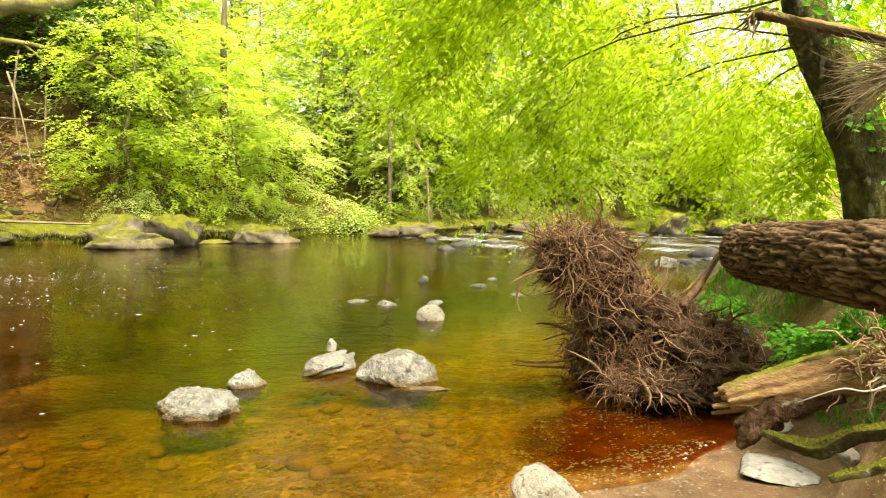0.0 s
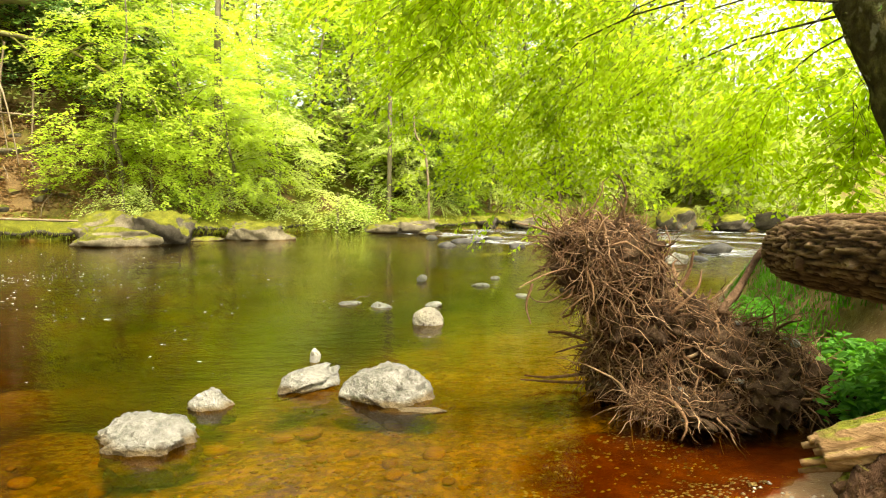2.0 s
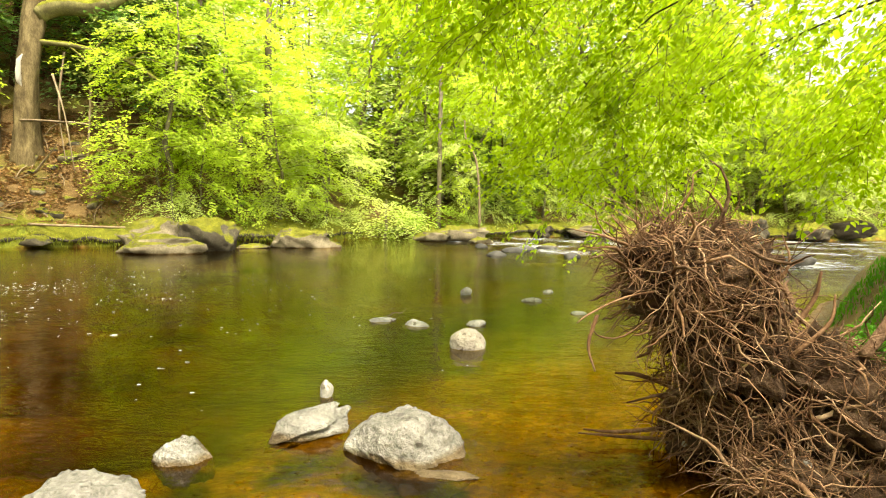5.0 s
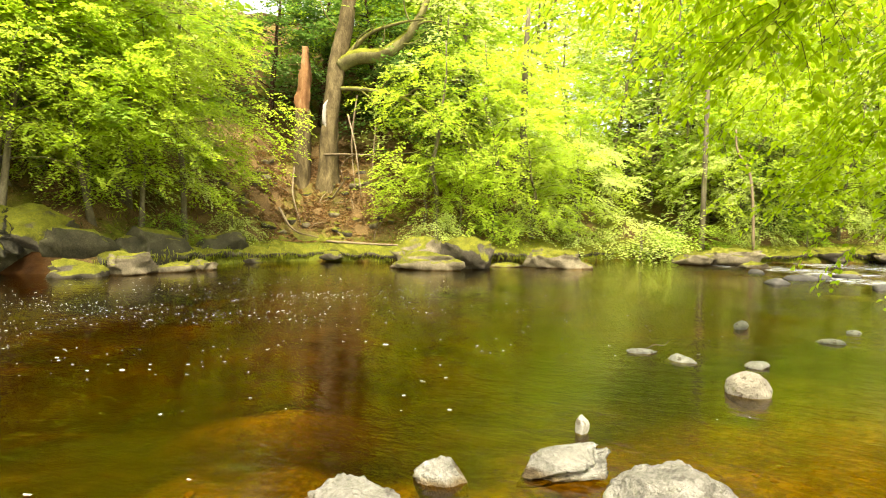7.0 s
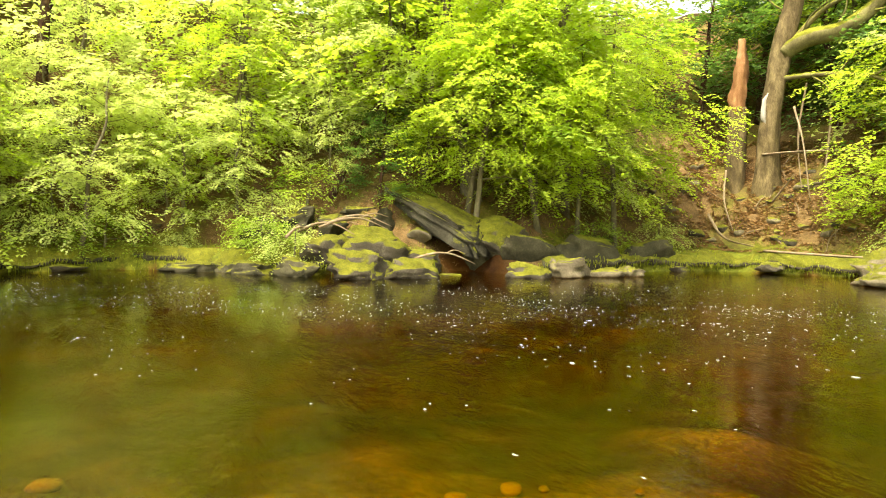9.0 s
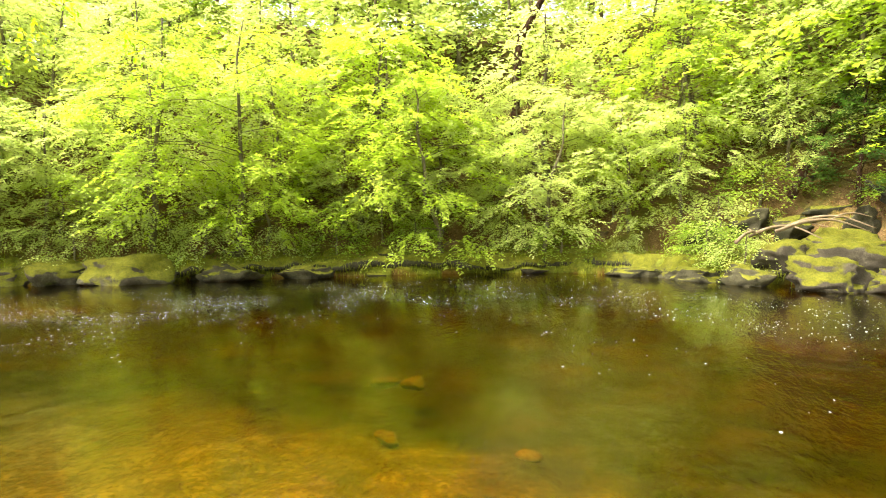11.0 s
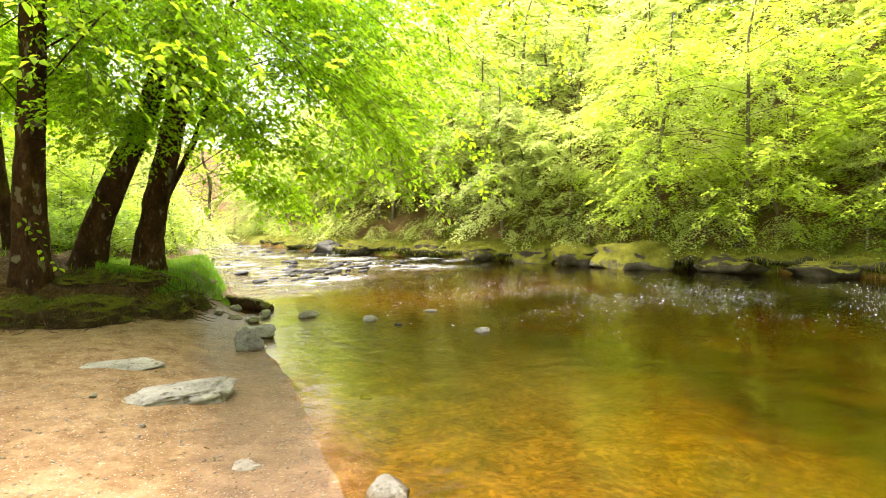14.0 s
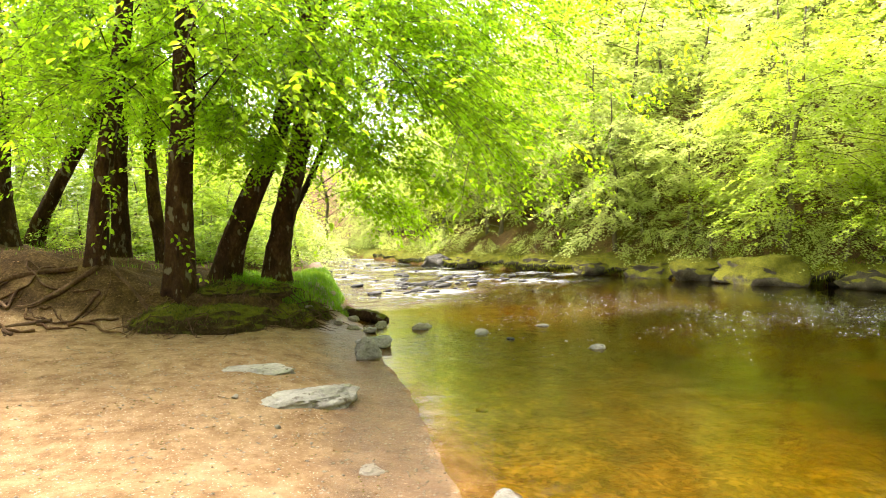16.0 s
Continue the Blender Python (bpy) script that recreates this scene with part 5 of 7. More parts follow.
# long limbs of the riverside tree that reach out over the water
leafy_tree("alder_tree", "branching young alder hanging over the river's edge", [(-1.35, -12.7, 0.85), (-1.75, -12.3, 2.0), (-2.4, -11.9, 3.6), (-3.0, -11.6, 6.2)], [0.07, 0.065, 0.055, 0.03], bark_dark,
           [[(-2.2, -12.1, 2.6), (-3.0, -11.2, 3.2), (-3.6, -10.4, 3.1), (-4.0, -9.9, 2.5)], [(-2.5, -11.9, 3.6), (-3.2, -10.9, 4.2), (-3.9, -10.0, 4.2), (-4.5, -9.4, 3.6)], [(-2.7, -11.8, 4.4), (-3.6, -11.2, 5.0), (-4.3, -10.6, 4.9), (-5.0, -10.0, 4.3)],
            [(-2.4, -12.0, 3.2), (-2.4, -11.0, 3.7), (-2.6, -10.2, 3.6), (-2.8, -9.5, 2.9)], [(-2.8, -11.7, 5.0), (-3.0, -10.6, 5.6), (-3.4, -9.6, 5.5), (-3.8, -8.8, 4.9)], [(-2.9, -11.6, 5.6), (-4.0, -11.4, 6.2), (-4.8, -11, 6.0), (-5.5, -10.6, 5.4)],
            [(-2.1, -12.1, 2.3), (-2.9, -12.0, 2.6), (-3.5, -11.9, 2.5), (-4.0, -11.8, 2.0)], [(-2.9, -11.6, 5.8), (-2.6, -10.4, 6.4), (-2.6, -9.4, 6.2), (-2.7, -8.6, 5.6)]], 70, 14, 0.10, leaf_alder, 120, 0.45, 0.6)
# the tree on the fallen trunk's bank: its crown hangs over the pool
leafy_tree("beech_tree", "leaning mossy trunk whose bright leaves hang over the pool", [(6.1, 3.4, 0.85), (5.74, 3.5, 2.05), (5.45, 3.6, 2.8), (5.14, 3.74, 3.5), (5.0, 3.86, 4.1), (4.7, 4.0, 5.2), (4.1, 4.5, 8.0)], [0.30, 0.25, 0.23, 0.24, 0.21, 0.17, 0.09], bark_green,
           [[(4.7, 3.8, 3.9), (3.0, 5.4, 5.2), (1.9, 7.0, 5.0), (0.9, 8.4, 4.1)], [(4.6, 3.8, 4.2), (3.6, 6.0, 4.9), (2.8, 7.6, 4.4), (2.2, 8.8, 3.3)], [(4.7, 3.8, 3.8), (4.2, 6.0, 4.2), (3.9, 7.4, 3.5), (3.7, 8.2, 2.2)], [(4.8, 3.7, 3.5), (5.0, 5.6, 4.1), (5.0, 7.2, 3.8), (5.2, 8.4, 2.9)],
            [(4.9, 3.7, 3.3), (6.2, 5.2, 4.0), (6.6, 6.6, 3.7), (7.0, 7.8, 2.8)], [(4.5, 3.9, 4.6), (2.9, 4.6, 5.2), (1.9, 5.2, 4.9), (1.1, 5.8, 4.0)], [(4.4, 4.0, 5.0), (2.6, 6.4, 6.4), (1.5, 8.2, 6.4), (0.7, 9.6, 5.6)], [(4.3, 4.1, 5.4), (3.6, 7.0, 6.6), (3.2, 9.2, 6.4), (2.9, 11.0, 5.4)],
            [(4.3, 4.1, 5.6), (5.0, 6.8, 6.6), (5.2, 8.8, 6.3), (5.4, 10.4, 5.3)], [(4.2, 4.2, 6.0), (6.4, 6.0, 7.0), (7.6, 7.2, 6.6), (8.6, 8.4, 5.6)], [(4.1, 4.5, 7.0), (3.4, 6.0, 7.9), (3.0, 7.0, 7.6)], [(4.1, 4.5, 7.2), (4.6, 6.0, 8.0), (4.9, 7.0, 7.8)],
            [(4.6, 3.9, 4.3), (2.6, 5.0, 4.6), (1.9, 5.6, 4.2), (1.4, 6.1, 3.4)], [(4.9, 3.7, 3.2), (5.6, 4.9, 3.3), (5.9, 5.8, 3.0), (6.2, 6.6, 2.3)], [(4.7, 3.8, 3.9), (3.7, 6.4, 3.9), (3.2, 7.8, 3.2), (2.9, 8.6, 2.3)], [(4.9, 3.7, 3.4), (5.4, 6.2, 3.7), (4.6, 7.8, 3.0), (4.4, 8.8, 2.0)], [(4.4, 4.0, 5.0), (2.2, 5.2, 5.6), (1.3, 6.2, 5.2), (0.6, 7.2, 4.6)],
            [(5.3, 3.65, 3.2), (5.8, 4.2, 3.0), (6.2, 4.6, 2.4), (6.5, 5.0, 1.7)], [(5.0, 3.9, 4.2), (6.2, 4.3, 4.6), (7.4, 4.9, 4.3), (8.4, 5.4, 3.5)]],
           105, 18, 0.10, leaf_near, 130, 0.55, 0.6)

# ivy and young shoots on the leaning trunk
ivy_rng = np.random.RandomState(131)
ivy_line = smooth_path([(6.1, 3.4, 0.95), (5.74, 3.5, 2.05), (5.45, 3.6, 2.8), (5.14, 3.74, 3.5), (5.0, 3.86, 4.1)], 60)
ivy_at = ivy_line[ivy_rng.randint(60, size=120)] + np.stack([ivy_rng.uniform(-0.22, 0.22, 120), ivy_rng.uniform(-0.34, -0.20, 120), ivy_rng.normal(0, 0.08, 120)], 1)
ivy_at = ivy_at[(ivy_at[:, 2] < 2.0) | (ivy_rng.rand(len(ivy_at)) < 0.25)]
ivy_way = np.stack([ivy_rng.normal(0, 0.6, len(ivy_at)), -0.4 - ivy_rng.rand(len(ivy_at)), ivy_rng.uniform(-0.4, 0.6, len(ivy_at))], 1)
ivy = thing("ivy", "green ivy and young shoots climbing the leaning trunk", "plant", pose(0, 0, 0))
part("leaves", mesh_of("ivy_leaves", *sprays(ivy_rng, ivy_at, ivy_way, 7, 0.28, 0.075, 0.3, True, 0.5, 0.8), herb_green, False), ivy, kind="stuff")
part("stems", mesh_of("ivy_stems", *joined(spray_stems(ivy_rng, ivy_at, ivy_way, 0.28, 0.3, 0.004)), twig_wood), ivy, kind="stuff")

# the broken dead stem and the great scarred tree on the far slope
snag = thing("dead_stem", "snapped dead trunk with a raw orange broken top", "tree", pose(-14.3, 24.1, 3.3))
limb_part([(0, 0, -1.2), (0.02, 0, 1.5), (-0.03, 0.1, 3.4)], 0.42, (0.36, 0.33), bark_brown, snag, 20, 0.0, 3, "trunk", 24, (5, 0.2, 0.1), 0.3)
limb_part([(-0.03, 0.1, 3.2), (0.0, 0.1, 4.4), (0.08, 0.12, 5.4), (0.10, 0.1, 6.3)], 0.31, (0.27, 0.22, 0.13), bare_wood, snag, 20, 0.0, 4, "broken_top", 30, None, 0.7)
oak = thing("scarred_tree", "big mossy tree, white torn scar and thick arching limb", "tree", pose(-13.2, 24.5, 3.1))
limb_part([(0, 0, -1.2), (0.05, 0, 1.4), (0.15, 0.05, 3.4), (0.42, 0.2, 5.8), (0.85, 0.4, 8.5), (1.0, 0.5, 12)], 0.58, (0.46, 0.40, 0.38, 0.30, 0.2), bark_brown, oak, 22, 0.0, 5, "trunk", 36, (5, 0.25, 0.08), 0.3)
arch = limb_part([(0.42, 0.2, 5.7), (1.2, 0.4, 6.1), (2.4, 0.7, 6.2), (3.4, 1.0, 6.9), (4.1, 1.2, 8.0), (4.6, 1.3, 9.2)], 0.38, (0.33, 0.30, 0.25, 0.18, 0.10), bark_moss, oak, 14, 0.0, 6, n=30, grooves=0.3)
limb_part([(0.8, 0.4, 6.2), (1.8, 0.5, 7.1), (3.2, 0.6, 7.5), (4.6, 0.6, 7.6)], 0.13, (0.10, 0.07, 0.03), bark_moss, oak, 7, 0.06, 7)
low_limb = limb_part([(0.3, 0.1, 4.6), (1.8, 0.1, 4.5), (3.8, 0, 4.0), (5.4, -0.2, 3.0), (6.6, -0.3, 2.5), (7.3, -0.4, 0.6)], 0.12, (0.10, 0.08, 0.06, 0.04, 0.015), bark_moss, oak, 7, 0.06, 8)
limb_part([(3.6, 1.1, 7.4), (4.6, 1.0, 7.6), (5.6, 1.0, 7.2)], 0.06, (0.04, 0.015), bark_moss, oak, 6, 0.05, 9)
limb_part([(0.12, -0.36, 2.7), (0.06, -0.44, 3.1), (0.08, -0.42, 3.7), (0.18, -0.34, 4.0)], 0.04, (0.10, 0.08, 0.02), white_wood, oak, 8, 0.12, 10, "scar")
for k, (a, b, c) in enumerate([((1.0, 0.35, 6.2), (1.5, 0.2, 6.9), (2.3, 0.1, 7.3)), ((2.2, 0.65, 6.3), (2.6, 0.5, 7.0), (2.5, 0.4, 7.9)), ((3.1, 0.9, 6.7), (3.9, 0.7, 6.6), (4.7, 0.5, 6.9)), ((3.7, 1.1, 7.5), (3.4, 0.9, 8.3), (3.5, 0.7, 9.0)), ((2.6, 0.1, 4.4), (3.2, -0.1, 4.9), (4.0, -0.2, 5.0)), ((3.8, 0.0, 4.0), (4.5, -0.2, 4.3), (5.3, -0.3, 4.1)), ((5.0, -0.15, 3.2), (5.4, -0.3, 2.5), (5.5, -0.4, 1.8)), ((6.4, -0.3, 2.6), (7.0, -0.4, 2.7), (7.6, -0.5, 2.4)), ((0.6, 0.3, 7.2), (-0.2, 0.2, 8.0), (-0.7, 0.1, 9.2)), ((1.6, 0.1, 4.5), (2.2, 0.0, 4.0), (2.6, -0.2, 3.5))]):
    limb_part([a, b, c], 0.045, (0.032, 0.010), bark_moss, low_limb if a[2] < 5.5 else arch, 6, 0.12, 900 + k, "side_branch", 12)
for k, way in enumerate([[(-14.4, 23.6, 4.0), (-13.7, 22.4, 2.7), (-12.7, 21.4, 1.45)], [(-11.9, 24.9, 7.4), (-12.0, 24.6, 5.2), (-11.5, 24.0, 3.0)], [(-12.0, 24.2, 6.4), (-11.4, 23.8, 4.8), (-10.9, 23.4, 2.6)], [(-13.1, 24.0, 4.6), (-11.4, 24.4, 4.6), (-9.8, 24.8, 4.5)], [(-11.0, 25.0, 6.0), (-10.9, 24.6, 4.6), (-10.8, 24.2, 3.2)], [(-12.3, 23.4, 2.6), (-11.6, 23.0, 3.2), (-11.2, 22.8, 3.6)], [(-11.2, 20.9, 0.75), (-9.4, 20.4, 0.72), (-7.4, 19.9, 0.75), (-6.4, 20.2, 1.1)], [(-14.0, 21.8, 2.1), (-12.8, 21.0, 1.2), (-11.4, 20.6, 0.9)]]):
    st = thing("fallen_branch", "dry pale branch leaning on the leafy slope" if k not in (3, 6) else "long barkless branch lying across the bank", "branch", pose(*way[0]), "dead branches of the slope")
    limb_part([np.array(p) - np.array(way[0]) for p in way], 0.042, (0.038, 0.016), drift_wood, st, 8, 0.0, 20 + k, "stem", 22, None, 0.7)
twig_rng = np.random.RandomState(27)
for k in range(26):
    x, y = twig_rng.uniform(-16.0, -8.5), twig_rng.uniform(20.8, 25.5)
    a, ln = twig_rng.uniform(0, 6.28), twig_rng.uniform(0.5, 1.6)
    run = [(x + ln * u * math.cos(a + 0.3 * math.sin(3 * u + k)), y + ln * u * math.sin(a + 0.3 * math.sin(3 * u + k))) for u in (0, 0.35, 0.7, 1.0)]
    if in_river(np.array([p[0] for p in run]), np.array([p[1] for p in run])).any():
        continue
    run = np.array([(px, py, ground_z(px, py) + 0.03 + 0.05 * (j == 1)) for j, (px, py) in enumerate(run)])
    st = thing("fallen_branch", "small dry branch lying among leaves on the slope", "branch", pose(*run[0]), "dead branches of the slope")
    limb_part(run - run[0], 0.025, (0.02, 0.008), drift_wood, st, 6, 0.08, 800 + k, "stem", 10)
for k, (way, r, mat) in enumerate([([(-19.9, 13.2, 9.6), (-20.4, 11.6, 7.6), (-20.4, 9.6, 5.6), (-20.0, 8.0, 3.4)], 0.14, bark_dark), ([(-26.5, 1.0, 13.0), (-27.2, -0.2, 11.2), (-27.2, -0.8, 9.6), (-27.0, -1.0, 6.0)], 0.22, bark_dark), ([(-30.5, -24.5, 19), (-30.8, -25, 15), (-31, -25.3, 10)], 0.32, bark_grey),
                                   ([(4.76, 29.27, 6.0), (4.85, 29.2, 5.0), (5.42, 29.1, 3.7), (5.7, 29.4, 1.0)], 0.07, drift_wood), ([(-4.6, 28.4, 12), (-4.7, 28.4, 8), (-4.7, 28.4, 1.5)], 0.2, bark_grey), ([(3.6, 30.9, 12), (3.7, 30.9, 8), (3.7, 30.9, 0.8)], 0.14, bark_grey), ([(-8.2, 30, 14), (-8.2, 30, 8), (-8.2, 30, 3)], 0.2, bark_grey)]):
    way = way[::-1]
    st = thing("bare_stem", "bare leaning stem among the foliage" if r < 0.2 else "tall grey trunk standing in the wood", "tree", pose(*way[0]))
    limb_part([np.array(p) - np.array(way[0]) + (np.array([0, 0, -0.9]) if j == 0 else 0) for j, p in enumerate(way)], r, (r * 0.8, r * 0.5), mat, st, 8, 0.05, 40 + k, "trunk")

# trees whose place on the far bank is plain to see
for kind, x, y, size, turn, wide in [("beech_fine", -16.6, 12.0, 1.0, 40, 1.0), ("beech_fine", -16.4, 14.6, 1.0, 200, 1.0), ("beech_fine", -17.4, 12.2, 0.95, 300, 1.1), ("beech_fine", -15.6, 14.1, 0.85, 60, 1.1), ("wood_b", -18.2, 13.0, 1.0, 60, 1.2), ("wood", -16.8, 16.2, 1.0, 60, 1.2), ("beech_fine", -15.2, 15.6, 0.8, 250, 1.1), ("shrub_b", -21.0, 7.4, 0.8, 10, 1.1), ("shrub", -20.2, 6.0, 0.7, 100, 1.1), ("pale", -21.6, 8.6, 0.55, 70, 1.2), ("beech_fine", -14.6, 16.9, 1.0, 120, 1.05), ("beech", -8.4, 24.4, 0.45, 10, 1.1), ("beech", -6.8, 24.6, 0.42, 80, 1.1), ("beech", -3.8, 26.6, 0.7, 200, 1.2),
                                     ("pale", -2.0, 28.0, 0.75, 300, 1.2), ("shrub", 0.9, 29.0, 0.95, 60, 1.4), ("shrub_b", 2.6, 29.8, 1.0, 160, 1.3), ("pale", -18.4, -23.5, 1.05, 10, 1.0), ("pale", -17.6, -21.0, 0.95, 100, 1.1), ("beech", -19.6, -14.3, 1.0, 200, 1.05), ("beech_b", -20.5, -11.2, 0.95, 30, 1.0), ("beech", -22.2, -3.8, 0.85, 70, 1.15),
                                     ("pale", -22.6, 0.2, 0.85, 220, 1.1), ("pale", -22.8, 3.4, 0.75, 20, 1.2), ("beech_b", -23.5, -7.0, 0.9, 140, 1.1), ("dark", -19.2, 9.6, 0.55, 0, 1.0), ("pale", -16.2, -29, 1.1, 0, 1.1), ("beech", -15.6, -36, 1.1, 90, 1.1), ("beech_b", 5.5, 33.5, 0.9, 0, 1.1), ("beech", 9.5, 35.5, 0.9, 120, 1.1), ("dark", 7.5, 34.5, 0.8, 0, 1.2), ("pale", 16, 36, 1.0, 30, 1.1), ("beech", 21, 36.5, 0.95, 200, 1.1), ("pale", 27, 35, 1.0, 0, 1.1), ("pale", 33, 37, 1.1, 100, 1.1), ("dark", -15.6, 28.2, 1.1, 0, 1.1), ("dark", -12.2, 28.4, 1.1, 90, 1.1), ("dark", -17.4, 26.0, 1.0, 200, 1.1), ("dark", -9.6, 27.6, 1.0, 30, 1.1), ("far", -13.6, 31.4, 1.0, 0, 1.1), ("far_c", -10.0, 31.0, 1.0, 70, 1.0), ("far", -17.5, 29.6, 0.9, 150, 1.0),
                                     ("far_c", -34, -4, 1.0, 0, 1.2), ("far_c", -36, 0, 1.0, 70, 1.2), ("far", -35, -8.5, 1.0, 140, 1.2), ("far_c", -38, 4, 1.05, 200, 1.2), ("far_c", -44, -2, 1.2, 0, 1.2), ("far_b", -46, 4, 1.2, 50, 1.2), ("far_c", -47, -8, 1.3, 90, 1.2), ("far_b", -42, 9, 1.1, 130, 1.2), ("far_c", -51, 0, 1.4, 200, 1.2), ("far_b", -45, -14, 1.2, 20, 1.2), ("far_c", -50, 8, 1.4, 60, 1.2), ("far", -1, 36, 1.0, 0, 1.1), ("far_b", 1.5, 38.5, 1.0, 60, 1.1), ("far_c", -3.5, 38, 1.1, 120, 1.1), ("far", 4, 40, 1.1, 180, 1.1), ("far_b", 0, 44, 1.3, 240, 1.1), ("far", -6.5, 40, 1.2, 300, 1.1), ("far_c", 3, 35, 0.9, 20, 1.1), ("far_b", -19.5, 11.5, 0.8, 20, 1.0), ("far_c", -24, 8.5, 0.8, 80, 1.2), ("far_c", -26.5, 4.5, 0.8, 160, 1.2), ("far", -22.5, 11, 0.9, 200, 1.1), ("far_c", -27, 0.5, 0.8, 10, 1.2), ("shrub_b", -18.6, 10.4, 0.6, 0, 1.1), ("shrub", -17.9, 5.9, 0.5, 60, 1.2), ("shrub_b", -19.3, 5.2, 0.6, 0, 1.2)]:
    wood_tree(kind, x, y, size, turn, wide)


# ---- the upturned root plate at the water's edge ----
def wander(rng, start, way, length, n=7, bend=0.5, sag=0.0):
    p, d = [np.array(start, float)], unit(np.array(way, float))
    for _ in range(n - 1):
        d = unit(d + rng.normal(0, bend, 3) * 0.6 + np.array([0, 0, -sag]))
        p.append(p[-1] + d * length / (n - 1))
    return np.array(p)


root_rng = np.random.RandomState(21)
plate = thing("root_plate", "upturned root plate matted with dry brown roots and soil", "tree stump", pose(2.45, 2.55, 0.0))
LUMPS = [((-0.18, 0.48, 1.12), (0.72, 0.44, 0.64)), ((-0.44, 0.48, 1.24), (0.42, 0.36, 0.34)), ((0.08, 0.62, 0.70), (0.66, 0.58, 0.72)), ((0.08, 0.82, 0.25), (0.50, 0.5, 0.60)), ((0.50, 0.44, 0.42), (0.86, 0.78, 0.84)), ((0.92, 0.20, 0.30), (0.86, 0.72, 0.66)), ((1.20, 0.08, 0.16), (0.60, 0.56, 0.44)), ((0.28, 0.20, 0.08), (0.8, 0.5, 0.30))]
clods = []
for k, (c, s) in enumerate(LUMPS):
    clods.append(part("soil", stone_mesh("soil", s, soil, 700 + k, 5, 5, 0.25, 0.34, box=0.0), plate, "dark soil held between the roots" if k == 0 else "", pose(*c, 0, 0, k * 40)))
surface_points = []
for c, s in LUMPS:
    for _ in range(420):
        d = unit(root_rng.normal(size=3))
        q = np.array(c) + d * np.array(s) * 0.48
        inside = any((((q - np.array(c2)) / (np.array(s2) * 0.46)) ** 2).sum() < 1 for c2, s2 in LUMPS)
        if d[1] < 0.8 and q[2] > 0.03 and not inside:
            surface_points.append((q, d))
root_rng.shuffle(surface_points)
middle = np.array([0.25, 0.6, 0.65])


def strand_way(p, d, lift):
    """Roots run out from the plate's middle, across its face."""
    out = unit(p - middle)
    return unit(out * root_rng.uniform(-0.5, 0.5) + np.cross(d, root_rng.normal(size=3)) * 0.9 + d * lift)


for k, (p, d) in enumerate(surface_points[:300]):
    r = root_rng.uniform(0.006, 0.014) * (1.7 if k % 5 == 0 else 1.0)
    part("root", mesh_of("root", *tube(wander(root_rng, p - d * 0.04, strand_way(p, d, root_rng.uniform(-0.1, 0.2)), root_rng.uniform(0.25, 0.6), 9, 0.5, 0.05), [r, r * 0.8, r * 0.25], 6, 0.10, root_rng), (root_wood, pale_root, root_wood, bark_log)[k % 4]), plate)
fine, pale = [], []
for k in range(4600):
    p, d = surface_points[root_rng.randint(len(surface_points))]
    r = root_rng.uniform(0.0022, 0.006)
    (pale if k % 4 == 0 else fine).append(tube(wander(root_rng, p + d * root_rng.uniform(-0.03, 0.05), strand_way(p, d, root_rng.uniform(-0.2, 0.25)), root_rng.uniform(0.12, 0.48), 7, 0.55, 0.07), [r, r * 0.8, r * 0.3], 3))
for k in range(380):  # the fringe of hair-thin roots round the edge
    p, d = surface_points[root_rng.randint(len(surface_points))]
    if p[2] > 0.35:
        fine.append(tube(wander(root_rng, p, unit(unit(p - middle) * [1, 0.4, 1] + root_rng.normal(0, 0.5, 3)), root_rng.uniform(0.08, 0.26), 6, 0.5, 0.08), [0.003, 0.0022, 0.001], 3))
part("root_mat", mesh_of("root_mat", *joined(fine), root_wood), plate, "tangle of fine dry roots", kind="stuff")
part("root_mat", mesh_of("root_mat", *joined(pale), pale_root), plate, "pale bleached fine roots", kind="stuff")
for way, r in [([(-0.5, 0.35, 1.12), (-0.8, 0.2, 1.10), (-1.05, 0.02, 1.05), (-1.13, -0.04, 1.02)], 0.007), ([(-0.5, 0.4, 1.0), (-0.75, 0.3, 0.88), (-0.92, 0.22, 0.90), (-0.98, 0.2, 0.98)], 0.006), ([(-0.2, 0.8, 0.45), (-0.4, 0.88, 0.50), (-0.52, 0.92, 0.50)], 0.018), ([(-0.1, 0.95, 0.12), (-0.5, 0.9, 0.12), (-0.74, 0.86, 0.16)], 0.015), ([(-0.05, 0.9, 0.05), (-0.45, 1.0, 0.05), (-0.72, 1.0, 0.08)], 0.014), ([(0.30, 0.45, 0.85), (0.42, 0.42, 1.05), (0.44, 0.40, 1.22)], 0.018), ([(0.2, 0.3, 0.75), (0.38, 0.25, 0.95), (0.45, 0.3, 1.1)], 0.014), ([(-1.0, 0.05, 1.04), (-1.05, 0.02, 0.9), (-1.02, 0.0, 0.78)], 0.01)]:
    part("root", mesh_of("root", *tube(smooth_path(way, 10), [r, r * 0.8, r * 0.4], 8, 0.1, root_rng), root_wood if r < 0.05 else bark_log), plate)
for k, i in enumerate(root_rng.choice(len(surface_points), 46, False)):
    p, d = surface_points[i]
    if p[2] < 0.75:
        s = root_rng.uniform(0.025, 0.07)
        near_clod = min(range(len(LUMPS)), key=lambda j: np.linalg.norm(p - np.array(LUMPS[j][0])))
        part("stone", stone_mesh("stone", (s * 1.3, s, s * 0.8), pale_stone, 720 + k % 6, 2), clods[near_clod], at=clods[near_clod].matrix_basis.inverted() @ pose(*(p + d * 0.015), 0, 0, k * 50))

# ---- the fallen trunk on the bank ----
log_rng = np.random.RandomState(22)


